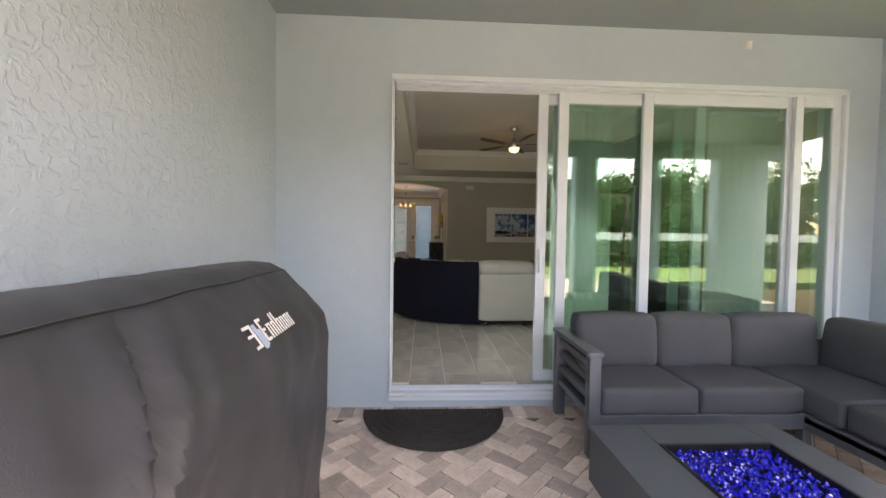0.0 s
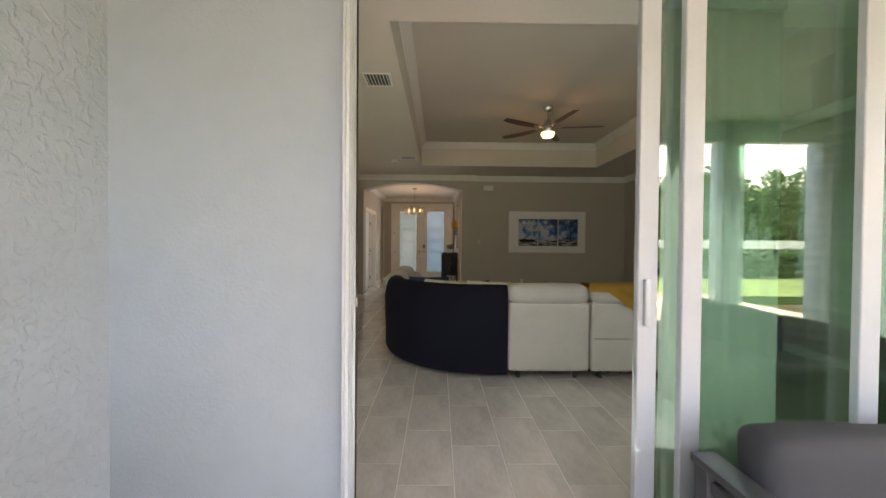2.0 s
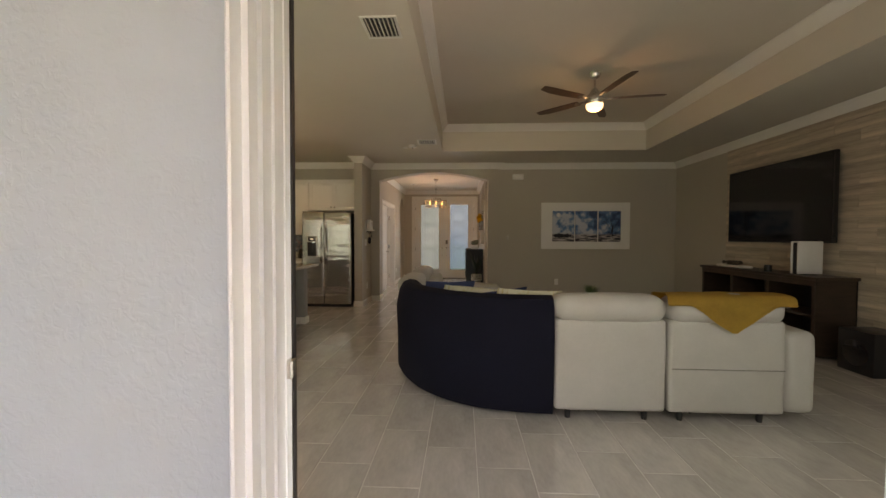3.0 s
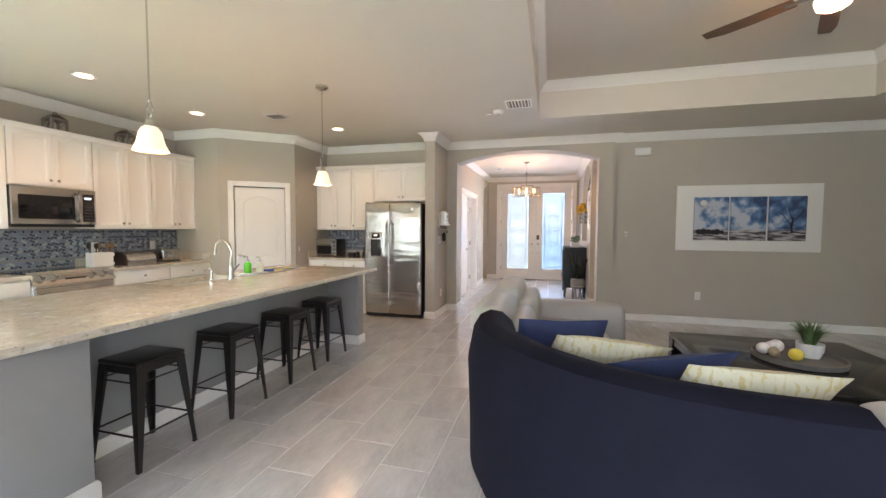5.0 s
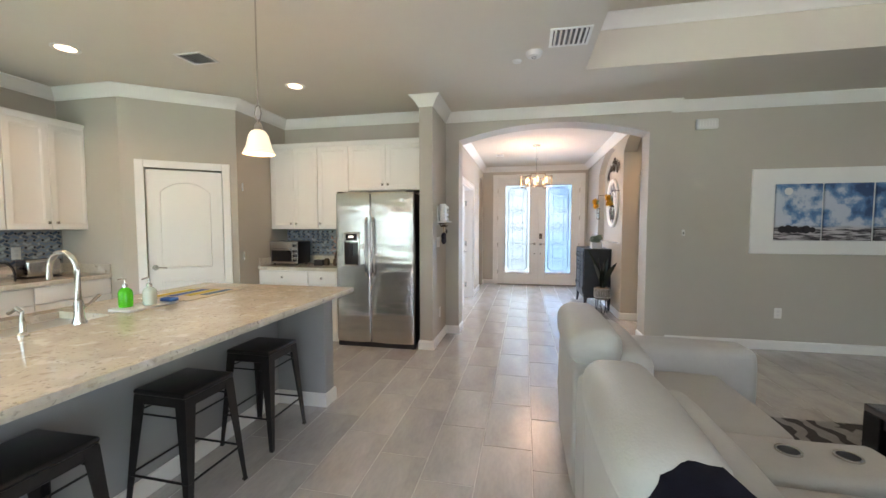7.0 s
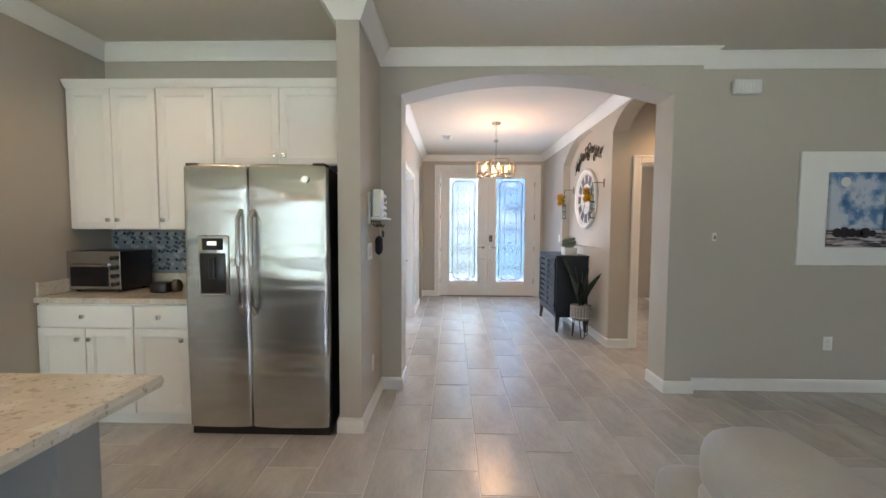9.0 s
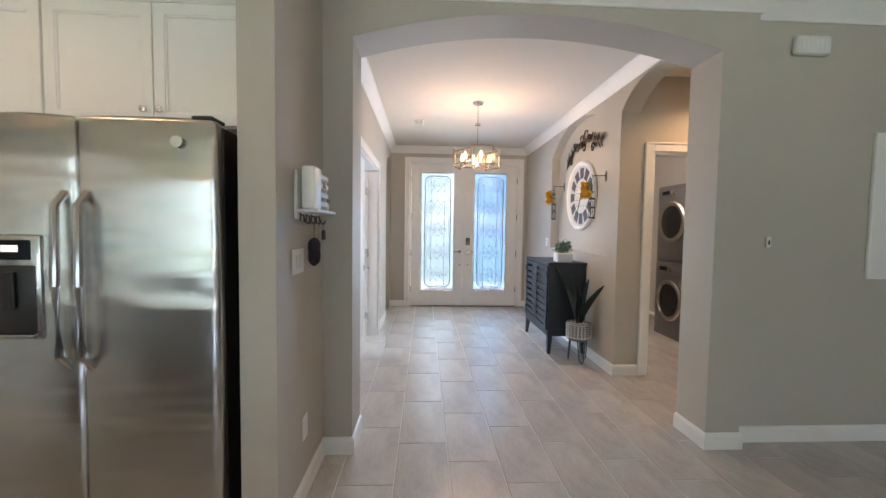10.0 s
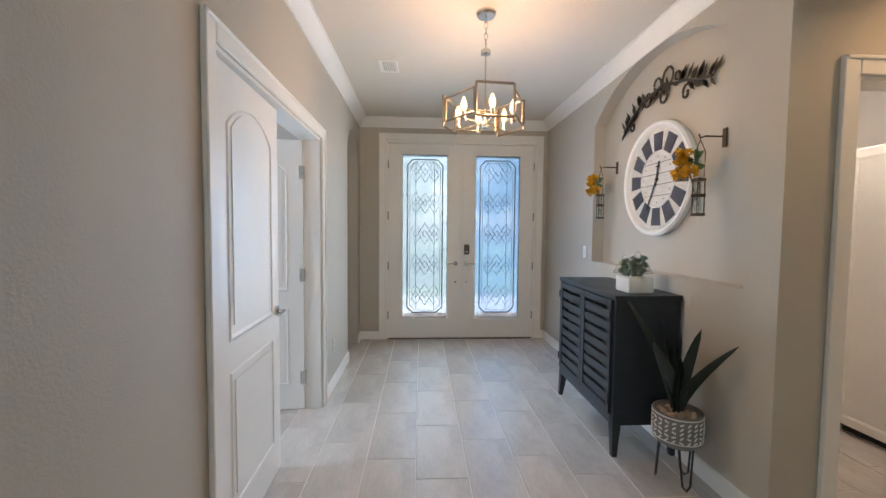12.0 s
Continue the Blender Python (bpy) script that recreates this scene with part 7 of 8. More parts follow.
def fire_table():
    t = thing("fire_table", (0, 0, 0), "slate metal fire table filled with blue fire glass", "fire pit table")
    x0, x1, y0, y1, zt = 1.94, 3.02, 0.35, 1.50, 0.165
    bm = B()
    for b in ((x0, x0 + 0.03, y0, y1), (x1 - 0.03, x1, y0, y1), (x0 + 0.03, x1 - 0.03, y0, y0 + 0.03), (x0 + 0.03, x1 - 0.03, y1 - 0.03, y1)):
        box(bm, *b, PF, zt - 0.02)
    part("side_panel", bm, SLATE, t)
    px0, px1, py0, py1 = 2.22, 2.84, 0.55, 1.29
    bm = B()
    for b in ((x0 - 0.01, px0, y0 - 0.01, y1 + 0.01), (px1, x1 + 0.01, y0 - 0.01, y1 + 0.01), (px0, px1, y0 - 0.01, py0), (px0, px1, py1, y1 + 0.01)):
        box(bm, *b, zt - 0.02, zt, 0.002, 1)
    part("tabletop", bm, SLATE, t)
    bm = B()
    for b in ((px0, px0 + 0.02, py0, py1), (px1 - 0.02, px1, py0, py1), (px0 + 0.02, px1 - 0.02, py0, py0 + 0.02), (px0 + 0.02, px1 - 0.02, py1 - 0.02, py1)):
        box(bm, *b, zt - 0.06, zt + 0.006, 0.002, 1)
    box(bm, px0, px1, py0, py1, zt - 0.07, zt - 0.06)
    part("burner_pan", bm, BLACK, t)
    m = bpy.data.materials.new("blue_fire_glass"); m.use_nodes = True
    b = m.node_tree.nodes["Principled BSDF"]; b.inputs["Base Color"].default_value = (0.01, 0.02, 0.55, 1); b.inputs["Roughness"].default_value = 0.06; b.inputs["Coat Weight"].default_value = 0.6
    bm = B()
    rnd = random.Random(9)
    for _ in range(1500):
        p = Vector((rnd.uniform(px0 + 0.03, px1 - 0.03), rnd.uniform(py0 + 0.03, py1 - 0.03), zt - 0.045 + rnd.uniform(0, 0.03)))
        s = rnd.uniform(0.008, 0.018)
        q = Matrix.Translation(p) @ Euler((rnd.uniform(0, 6), rnd.uniform(0, 6), rnd.uniform(0, 6))).to_matrix().to_4x4() @ Matrix.Diagonal((s, s * 0.8, s * 0.6, 1))
        vs = [bm.verts.new(q @ Vector(c)) for c in ((1, 0, 0), (-1, 0, 0), (0, 1, 0), (0, -1, 0), (0, 0, 1), (0, 0, -1))]
        for f in ((0, 2, 4), (2, 1, 4), (1, 3, 4), (3, 0, 4), (2, 0, 5), (1, 2, 5), (3, 1, 5), (0, 3, 5)):
            bm.faces.new([vs[i] for i in f])
    part("fire_glass", bm, m, t, "loose cobalt blue fire glass", smooth=False, kind="stuff")


fire_table()
t = thing("door_mat", (1.06, 2.40, PF), "dark half-round braided door mat before sliding door", "door mat")
bm = B()
pts = [(0.54 * math.cos(math.pi * k / 40), -0.60 * math.sin(math.pi * k / 40)) for k in range(41)]
prism(bm, pts[::-1], "z", 0.004, 0.014)
part("mat", bm, TEXTILE, t)
for k in range(9):
    bm = B()
    f = 1 - k * 0.1
    tube(bm, [(0.545 * f * math.cos(math.pi * i / 40), -0.605 * f * math.sin(math.pi * i / 40), 0.015) for i in range(41)], 0.0065, 6)
    part("braid", bm, TEXTILE, t)
t = thing("soffit_hook", (3.62, 2.47, 2.87), "small white sensor stuck high on patio wall", "sensor")
bm = B(); box(bm, -0.025, 0.025, -0.02, 0, -0.05, 0.02, 0.008, 2); part("case", bm, POT, t)


# ---- hall things ----
def key_rack():
    r = thing("key_rack", (-0.83, 9.36, 1.42), "white wooden mail and key rack with hooks", "key rack")
    bm = B(); box(bm, 0, 0.014, 0, 0.36, 0, 0.23, 0.003, 1); part("back_board", bm, WHITE, r)
    bm = B(); box(bm, 0.014, 0.11, 0, 0.36, 0.035, 0.049, 0.003, 1); part("shelf", bm, WHITE, r)
    for z in (0.07, 0.115, 0.16, 0.205):
        bm = B(); box(bm, 0.075, 0.085, 0.13, 0.30, z, z + 0.025, 0.002, 1); part("slat", bm, WHITE, r)
    for y in (0.13, 0.295):
        bm = B(); box(bm, 0.014, 0.075, y, y + 0.01, 0.05, 0.23); part("side", bm, WHITE, r)
    bm = B(); box(bm, 0.03, 0.095, 0.008, 0.125, 0.05, 0.25, 0.012, 2); part("letter_bin", bm, WHITE, r)
    bm = B(); box(bm, 0.086, 0.089, 0.19, 0.24, 0.165, 0.19, 0.001, 1); part("label_plate", bm, BRONZE, r)
    for y in (0.045, 0.135, 0.225, 0.315):
        bm = B(); tube(bm, [(0.014, y, 0.02), (0.03, y, 0.02), (0.035, y, -0.01), (0.055, y, -0.02), (0.065, y, 0.0)], 0.005, 6); box(bm, 0.013, 0.018, y - 0.01, y + 0.01, -0.005, 0.03, 0.002, 1); part("hook", bm, BRONZE, r)
    p = thing("tiny_plant", (-0.77, 9.68, 1.469), "tiny green plant on the key rack shelf", "plant")
    bm = B(); lathe(bm, [(0.001, 0), (0.02, 0), (0.024, 0.035), (0.001, 0.03)], seg=14); part("pot", bm, POT, p)
    bm = B(); blades(bm, 40, 0.05, 0.04, 5, 0.004, 0.01); bmesh.ops.translate(bm, verts=bm.verts, vec=(0, 0, 0.03)); part("leaves", bm, GREEN, p, kind="stuff")
    k = thing("hanging_pouch", (-0.775, 9.495, 1.40), "dark floral key pouch hanging from a hook", "pouch")
    pm = mat("floral_dark_cloth", (0.012, 0.010, 0.018), 0.8, var=0.9, scale=40)
    bm = B(); puffed(bm, -0.022, 0.022, -0.022, 0.026, -0.20, -0.12, 0.02, 0.01, 2, 1); puffed(bm, -0.022, 0.022, -0.032, 0.03, -0.15, -0.08, 0.02, 0.01, 2, 2); part("pouch", bm, pm, k)
    bm = B(); rod(bm, (0, 0, -0.10), (0, 0, -0.003), 0.004); part("cord", bm, mat("tan_cord", (0.4, 0.22, 0.12), 0.8), k)
    k = thing("car_key", (-0.775, 9.675, 1.40), "black car key fob hanging from a hook", "key")
    bm = B(); box(bm, -0.008, 0.008, -0.018, 0.018, -0.085, -0.03, 0.007, 3); part("fob", bm, BLACK, k)
    bm = B(); tube(bm, [(0, 0.012 * math.cos(a), -0.016 + 0.012 * math.sin(a)) for a in [6.283 * i / 12 for i in range(13)]], 0.0015, 5); part("ring", bm, CHROME, k)
    k = thing("house_keys", (-0.775, 9.585, 1.40), "small metal keys hanging from a hook", "key")
    bm = B(); tube(bm, [(0, 0.012 * math.cos(a), -0.016 + 0.012 * math.sin(a)) for a in [6.283 * i / 12 for i in range(13)]], 0.0015, 5); box(bm, -0.0015, 0.0015, -0.01, 0.004, -0.08, -0.028); box(bm, -0.004, -0.001, 0.0, 0.012, -0.075, -0.028); part("key", bm, CHROME, k)


key_rack()


def shoe_cabinet():
    c = thing("shoe_cabinet", (1.17, 11.78, 0), "charcoal wooden shoe cabinet with slatted doors, legs", "cabinet")
    d, w, h = 0.42, 0.95, 1.03
    bm = B(); box(bm, -0.01, d + 0.005, -0.01, w + 0.01, h - 0.03, h, 0.003, 1); part("top", bm, CHAR, c)
    for y in (0, w - 0.025):
        bm = B(); box(bm, 0.0, d, y, y + 0.025, 0.20, h - 0.03, 0.002, 1); part("side_panel", bm, CHAR, c)
    bm = B(); box(bm, 0.025, d - 0.01, 0.025, w - 0.025, 0.20, 0.22); box(bm, d - 0.01, d, 0.025, w - 0.025, 0.20, h - 0.03); part("back_panel", bm, CHAR, c)
    # Black board behind the slats stands in for the shade inside the cabinet.
    bm = B(); box(bm, 0.06, 0.07, 0.025, w - 0.025, 0.22, h - 0.03); part("shade_board", bm, BLACK, c)
    bm = B(); box(bm, -0.004, 0.02, 0.025, w - 0.025, 0.20, 0.26, 0.002, 1); part("bottom_rail", bm, CHAR, c)
    for k in range(2):
        y0 = 0.03 + k * (w - 0.06) / 2
        y1 = y0 + (w - 0.06) / 2 - 0.004
        dr = thing("door", (0, y0, 0.265)); dr.parent = c
        hh, ww = h - 0.30, y1 - y0
        bm = B()
        for b in ((0, 0.045, 0, hh), (ww - 0.045, ww, 0, hh), (0.045, ww - 0.045, 0, 0.045), (0.045, ww - 0.045, hh - 0.045, hh)):
            box(bm, -0.018, 0.004, b[0], b[1], b[2], b[3], 0.002, 1)
        part("door_frame", bm, CHAR, dr)
        for j in range(8):
            z = 0.06 + j * (hh - 0.11) / 8
            bm = B(); box(bm, -0.012, -0.002, 0.045, ww - 0.045, z, z + 0.055, 0.002, 1); part("slat", bm, CHAR, dr)
        for z in (0.1, hh - 0.1):
            bm = B(); rod(bm, (-0.022, 0.0 if k == 0 else ww, z - 0.03), (-0.022, 0.0 if k == 0 else ww, z + 0.03), 0.005); part("hinge", bm, BLACK, dr)
    for x, y in ((0.0, 0.0), (d - 0.05, 0.0), (0.0, w - 0.05), (d - 0.05, w - 0.05)):
        bm = B()
        vs = box(bm, x, x + 0.055, y, y + 0.055, 0.0, 0.20)
        for v in vs:
            if v.co.z < 0.01:
                v.co.x = x + 0.0275 + (v.co.x - x - 0.0275) * 0.55 + (-0.012 if x == 0 else 0.0)
                v.co.y = y + 0.0275 + (v.co.y - y - 0.0275) * 0.55 + (-0.02 if y == 0 else 0.02)
        part("leg", bm, CHAR, c)


shoe_cabinet()
p = thing("succulent_box", (1.38, 11.95, 1.03), "pale succulents in square white planter with wire", "plant")
bm = B(); box(bm, -0.085, 0.085, -0.085, 0.085, 0, 0.10, 0.006, 2); part("planter", bm, POT, p)
bm = B()
rnd = random.Random(12)
for k in range(34):
    a, rr = rnd.uniform(0, 6.28), rnd.uniform(0, 0.105)
    c0 = Vector((rr * math.cos(a), rr * math.sin(a), 0.12 + rnd.uniform(0, 0.09)))
    for j in range(14):
        b = 6.283 * j / 14 * 2.4
        el = 0.3 + 0.08 * j
        dv = Vector((math.cos(b) * math.cos(el), math.sin(b) * math.cos(el), math.sin(el))) * 0.034
        sd = Vector((-math.sin(b), math.cos(b), 0)) * 0.010
        bm.faces.new([bm.verts.new(v) for v in (c0, c0 + dv * 0.6 + sd, c0 + dv, c0 + dv * 0.6 - sd)])
    rod(bm, (c0.x * 0.5, c0.y * 0.5, 0.09), c0, 0.004, seg=5)
part("succulents", bm, SAGE, p, kind="stuff")
bm = B()
vsx = [Vector((0.13 * math.cos(a), 0.13 * math.sin(a), 0.13 + dz)) for a, dz in ((0.2, 0), (1.5, 0.06), (2.7, -0.01), (3.9, 0.05), (5.2, 0.0))] + [Vector((0.02, 0, 0.27)), Vector((-0.05, 0.05, 0.24))]
for i in range(5):
    rod(bm, vsx[i], vsx[(i + 2) % 5], 0.002, seg=5); rod(bm, vsx[i], vsx[5], 0.002, seg=5); rod(bm, vsx[i], vsx[6], 0.002, seg=5)
part("wire_frame", bm, CHROME, p, "angular silver wire star")


def snake_plant():
    p = thing("snake_plant", (1.42, 11.53, 0), "snake plant in patterned pot on hairpin stand", "plant")
    bm = B(); lathe(bm, [(0.001, 0.235), (0.105, 0.235), (0.125, 0.26), (0.128, 0.42), (0.12, 0.42), (0.115, 0.40), (0.001, 0.40)], seg=32)
    pot = part("pot", bm, mat("grey_cement", (0.20, 0.19, 0.18), 0.8), p, "grey patterned cement pot")
    bm = B(); rnd = random.Random(3)
    for k in range(22):
        a = 6.283 * k / 22
        for j in range(5):
            z = 0.285 + j * 0.025
            q = Matrix.Translation((0.1285 * math.cos(a), 0.1285 * math.sin(a), z)) @ Matrix.Rotation(a, 4, "Z") @ Matrix.Rotation(rnd.choice((0.4, -0.4, 0.8)), 4, "X")
            box(bm, -0.001, 0.002, -0.011, 0.011, -0.004, 0.004, m=q)
    lathe(bm, [(0.1275, 0.27), (0.130, 0.272), (0.1275, 0.276)], seg=32); lathe(bm, [(0.129, 0.405), (0.1315, 0.408), (0.129, 0.412)], seg=32)
    part("pattern", bm, POT, pot, "white tile-like pattern")
    bm = B()
    for k in range(60):
        bmesh.ops.create_icosphere(bm, subdivisions=1, radius=rnd.uniform(0.010, 0.018), matrix=Matrix.Translation((rnd.uniform(-0.075, 0.075), rnd.uniform(-0.075, 0.075), 0.405)))
    part("pebbles", bm, mat("river_pebble", (0.35, 0.26, 0.19), 0.5, vary=0.5, island=True), pot, kind="stuff")
    for k in range(3):
        a = 6.283 * k / 3 + 0.5
        r = 0.085
        cx, cy = r * math.cos(a), r * math.sin(a)
        tx, ty = -math.sin(a), math.cos(a)
        bm = B(); tube(bm, [(cx - tx * 0.04, cy - ty * 0.04, 0.24), (cx * 1.15 - tx * 0.022, cy * 1.15 - ty * 0.022, 0.03), (cx * 1.18, cy * 1.18, 0.006), (cx * 1.15 + tx * 0.022, cy * 1.15 + ty * 0.022, 0.03), (cx + tx * 0.04, cy + ty * 0.04, 0.24)], 0.006, 8)
        part("hairpin_leg", bm, BLACK, p)
    for k, (ax, ay, h, w) in enumerate(((0.16, -0.22, 0.45, 0.045), (0.02, 0.02, 0.46, 0.05), (-0.13, 0.04, 0.40, 0.045), (-0.20, 0.22, 0.62, 0.03), (0.05, 0.14, 0.38, 0.04), (0.06, -0.08, 0.50, 0.03), (-0.03, -0.05, 0.33, 0.045), (-0.06, 0.10, 0.52, 0.03))):
        bm = B()
        prev = None
        for i in range(11):
            u = i / 10
            c = Vector((ax * u ** 1.5, ay * u ** 1.5, 0.40 + h * u))
            ww = w * math.sin(math.pi * min(1, 0.18 + 0.82 * u)) ** 0.6 * (1.0 if i < 10 else 0) + 0.001
            sd = Vector((math.cos(k * 1.1), math.sin(k * 1.1), 0)) * ww
            fo = Vector((-sd.y, sd.x, 0)).normalized() * ww * 0.25
            row = [bm.verts.new(c - sd), bm.verts.new(c + fo), bm.verts.new(c + sd), bm.verts.new(c + fo * 0.6 - Vector((0, 0, 0.001)))]
            if prev:
                for j in range(4):
                    bm.faces.new((prev[j], prev[(j + 1) % 4], row[(j + 1) % 4], row[j]))
            prev = row
        part("leaf", bm, DKGREEN, p, "stiff dark green pointed leaf")


snake_plant()


def wall_pose(y, z, x=1.705):
    """Stands off the niche's back wall: its x runs to -y, its y into the room."""
    return Matrix.Translation((x, y, z)) @ Matrix(((0, -1, 0, 0), (-1, 0, 0, 0), (0, 0, 1, 0), (0, 0, 0, 1)))


def clock():
    c = tagged(new("wall_clock"), "round whitewashed clock with twelve grey panels", "clock")
    M = wall_pose(12.24, 1.815)
    up = Matrix.Rotation(radians(-90), 4, "X")
    R = 0.42
    bm = B(); lathe(bm, [(R - 0.05, 0.0), (R, 0.004), (R, 0.035), (R - 0.015, 0.048), (R - 0.035, 0.04), (R - 0.045, 0.022), (R - 0.05, 0.0)], seg=64)
    ring = Matrix.Rotation(radians(-90), 4, "X")
    part("rim", place(bm, M @ ring), WHITE, c)
    bm = B(); rod(bm, (0, 0, 0.0), (0, 0, 0.012), R - 0.04, seg=64); part("backing", place(bm, M @ ring), mat("whitewashed_board", (0.62, 0.60, 0.56), 0.7, var=0.12, scale=10, stretch=(1, 1, 6)), c)
    for k in range(12):
        a = 2 * math.pi * (k + 0.0) / 12
        bm = B()
        pts = []
        h = 0.195
        for r0, s in ((0.215, -1), (0.345, -1), (0.345, 1), (0.215, 1)):
            pts.append((r0 * math.sin(a + s * h * (0.235 / r0 * 0.5 + 0.5)), r0 * math.cos(a + s * h * (0.235 / r0 * 0.5 + 0.5))))
        prism(bm, pts, "y", 0.012, 0.016)
        part("panel", place(bm, M), mat("dark_grey_glaze", (0.06, 0.06, 0.085), 0.35, var=0.4, scale=8) if k == 0 else bpy.data.materials["dark_grey_glaze"], c, smooth=False)
    bm = B(); lathe(bm, [(0.205, 0.012), (0.207, 0.018), (0.212, 0.012)], seg=48); part("inner_ring", place(bm, M @ ring), POT, c)
    bm = B()
    for z in (-0.12, -0.04, 0.04, 0.12):
        w = math.sqrt(0.2 ** 2 - z * z)
        box(bm, -w, w, 0.0118, 0.0126, z - 0.002, z + 0.002)
    for k in range(12):
        a = math.pi * k / 6
        box(bm, -0.003, 0.003, 0.0118, 0.014, 0.165, 0.175, m=Matrix.Rotation(a, 4, "Y"))
    box(bm, -0.025, 0.025, 0.0118, 0.0135, 0.09, 0.10); box(bm, -0.018, 0.018, 0.0118, 0.0135, 0.075, 0.08)
    part("face_marks", place(bm, M), BRONZE, c, smooth=False)
    for ln, a, w in ((0.25, 207, 0.006), (0.13, 12, 0.008)):
        bm = B(); box(bm, -w, w, 0.020, 0.0225, -0.05, ln, m=Matrix.Rotation(radians(a), 4, "Y")); part("hand", place(bm, M), BLACK, c)
    bm = B(); rod(bm, (0, 0.012, 0), (0, 0.026, 0), 0.012, seg=16); part("hub", place(bm, M), BLACK, c)


clock()


def scroll_art():
    s = tagged(new("leaf_scroll"), "dark metal leaf and scroll wall ornament over clock", "wall art")
    M = wall_pose(12.22, 2.345)
    stem = [(-0.50, -0.14), (-0.38, -0.05), (-0.22, 0.03), (-0.08, 0.05), (0.03, 0.09), (0.12, 0.03), (0.26, 0.02), (0.40, 0.0), (0.50, 0.04)]
    stem = [(x, 0.10 * (1 - (2 * x) ** 2) + z * 0.5) for x, z in stem]
    bm = B(); tube(bm, [(x, 0.018, z) for x, z in stem], 0.010, 6)
    part("stem", place(bm, M), BRONZE, s)
    def z_at(x):
        return float(np.interp(x, [p[0] for p in stem], [p[1] for p in stem]))
    for k, (cx, cz, r, a0, sg) in enumerate(((-0.17, 0.10, 0.055, 200, 1), (-0.06, 0.155, 0.075, 230, 1), (0.08, 0.17, 0.075, 200, -1), (0.17, 0.14, 0.045, 230, 1), (0.02, 0.06, 0.05, 20, -1), (0.27, 0.0, 0.05, 10, 1), (-0.38, -0.06, 0.035, 30, -1))):
        bm = B()
        tube(bm, [(cx + r * (1 - 0.06 * i) * math.cos(radians(a0 + sg * 32 * i)), 0.016, cz + 1.25 * r * (1 - 0.06 * i) * math.sin(radians(a0 + sg * 32 * i))) for i in range(13)], 0.0085, 6)
        part("scroll", place(bm, M), BRONZE, s)
    rnd = random.Random(7)
    for k in range(76):
        x = (-0.50 + 0.30 * rnd.random()) if k % 2 else (0.18 + 0.34 * rnd.random())
        if k % 8 == 0:
            x = rnd.uniform(-0.15, 0.15)
        sd = 1 if (k // 2) % 2 else -1
        z = z_at(x)
        ang = math.atan2(1.0 * sd, 0.7 if x > 0 else -0.7)
        L_ = rnd.uniform(0.075, 0.115)
        w_ = 0.0135
        dx, dz = math.cos(ang), math.sin(ang)
        bm = B(); prism(bm, [(x, z), (x + dx * L_ * 0.5 - dz * w_, z + dz * L_ * 0.5 + dx * w_), (x + dx * L_, z + dz * L_), (x + dx * L_ * 0.5 + dz * w_, z + dz * L_ * 0.5 - dx * w_)], "y", 0.014, 0.017)
        part("leaf", place(bm, M), BRONZE, s, smooth=False)


scroll_art()


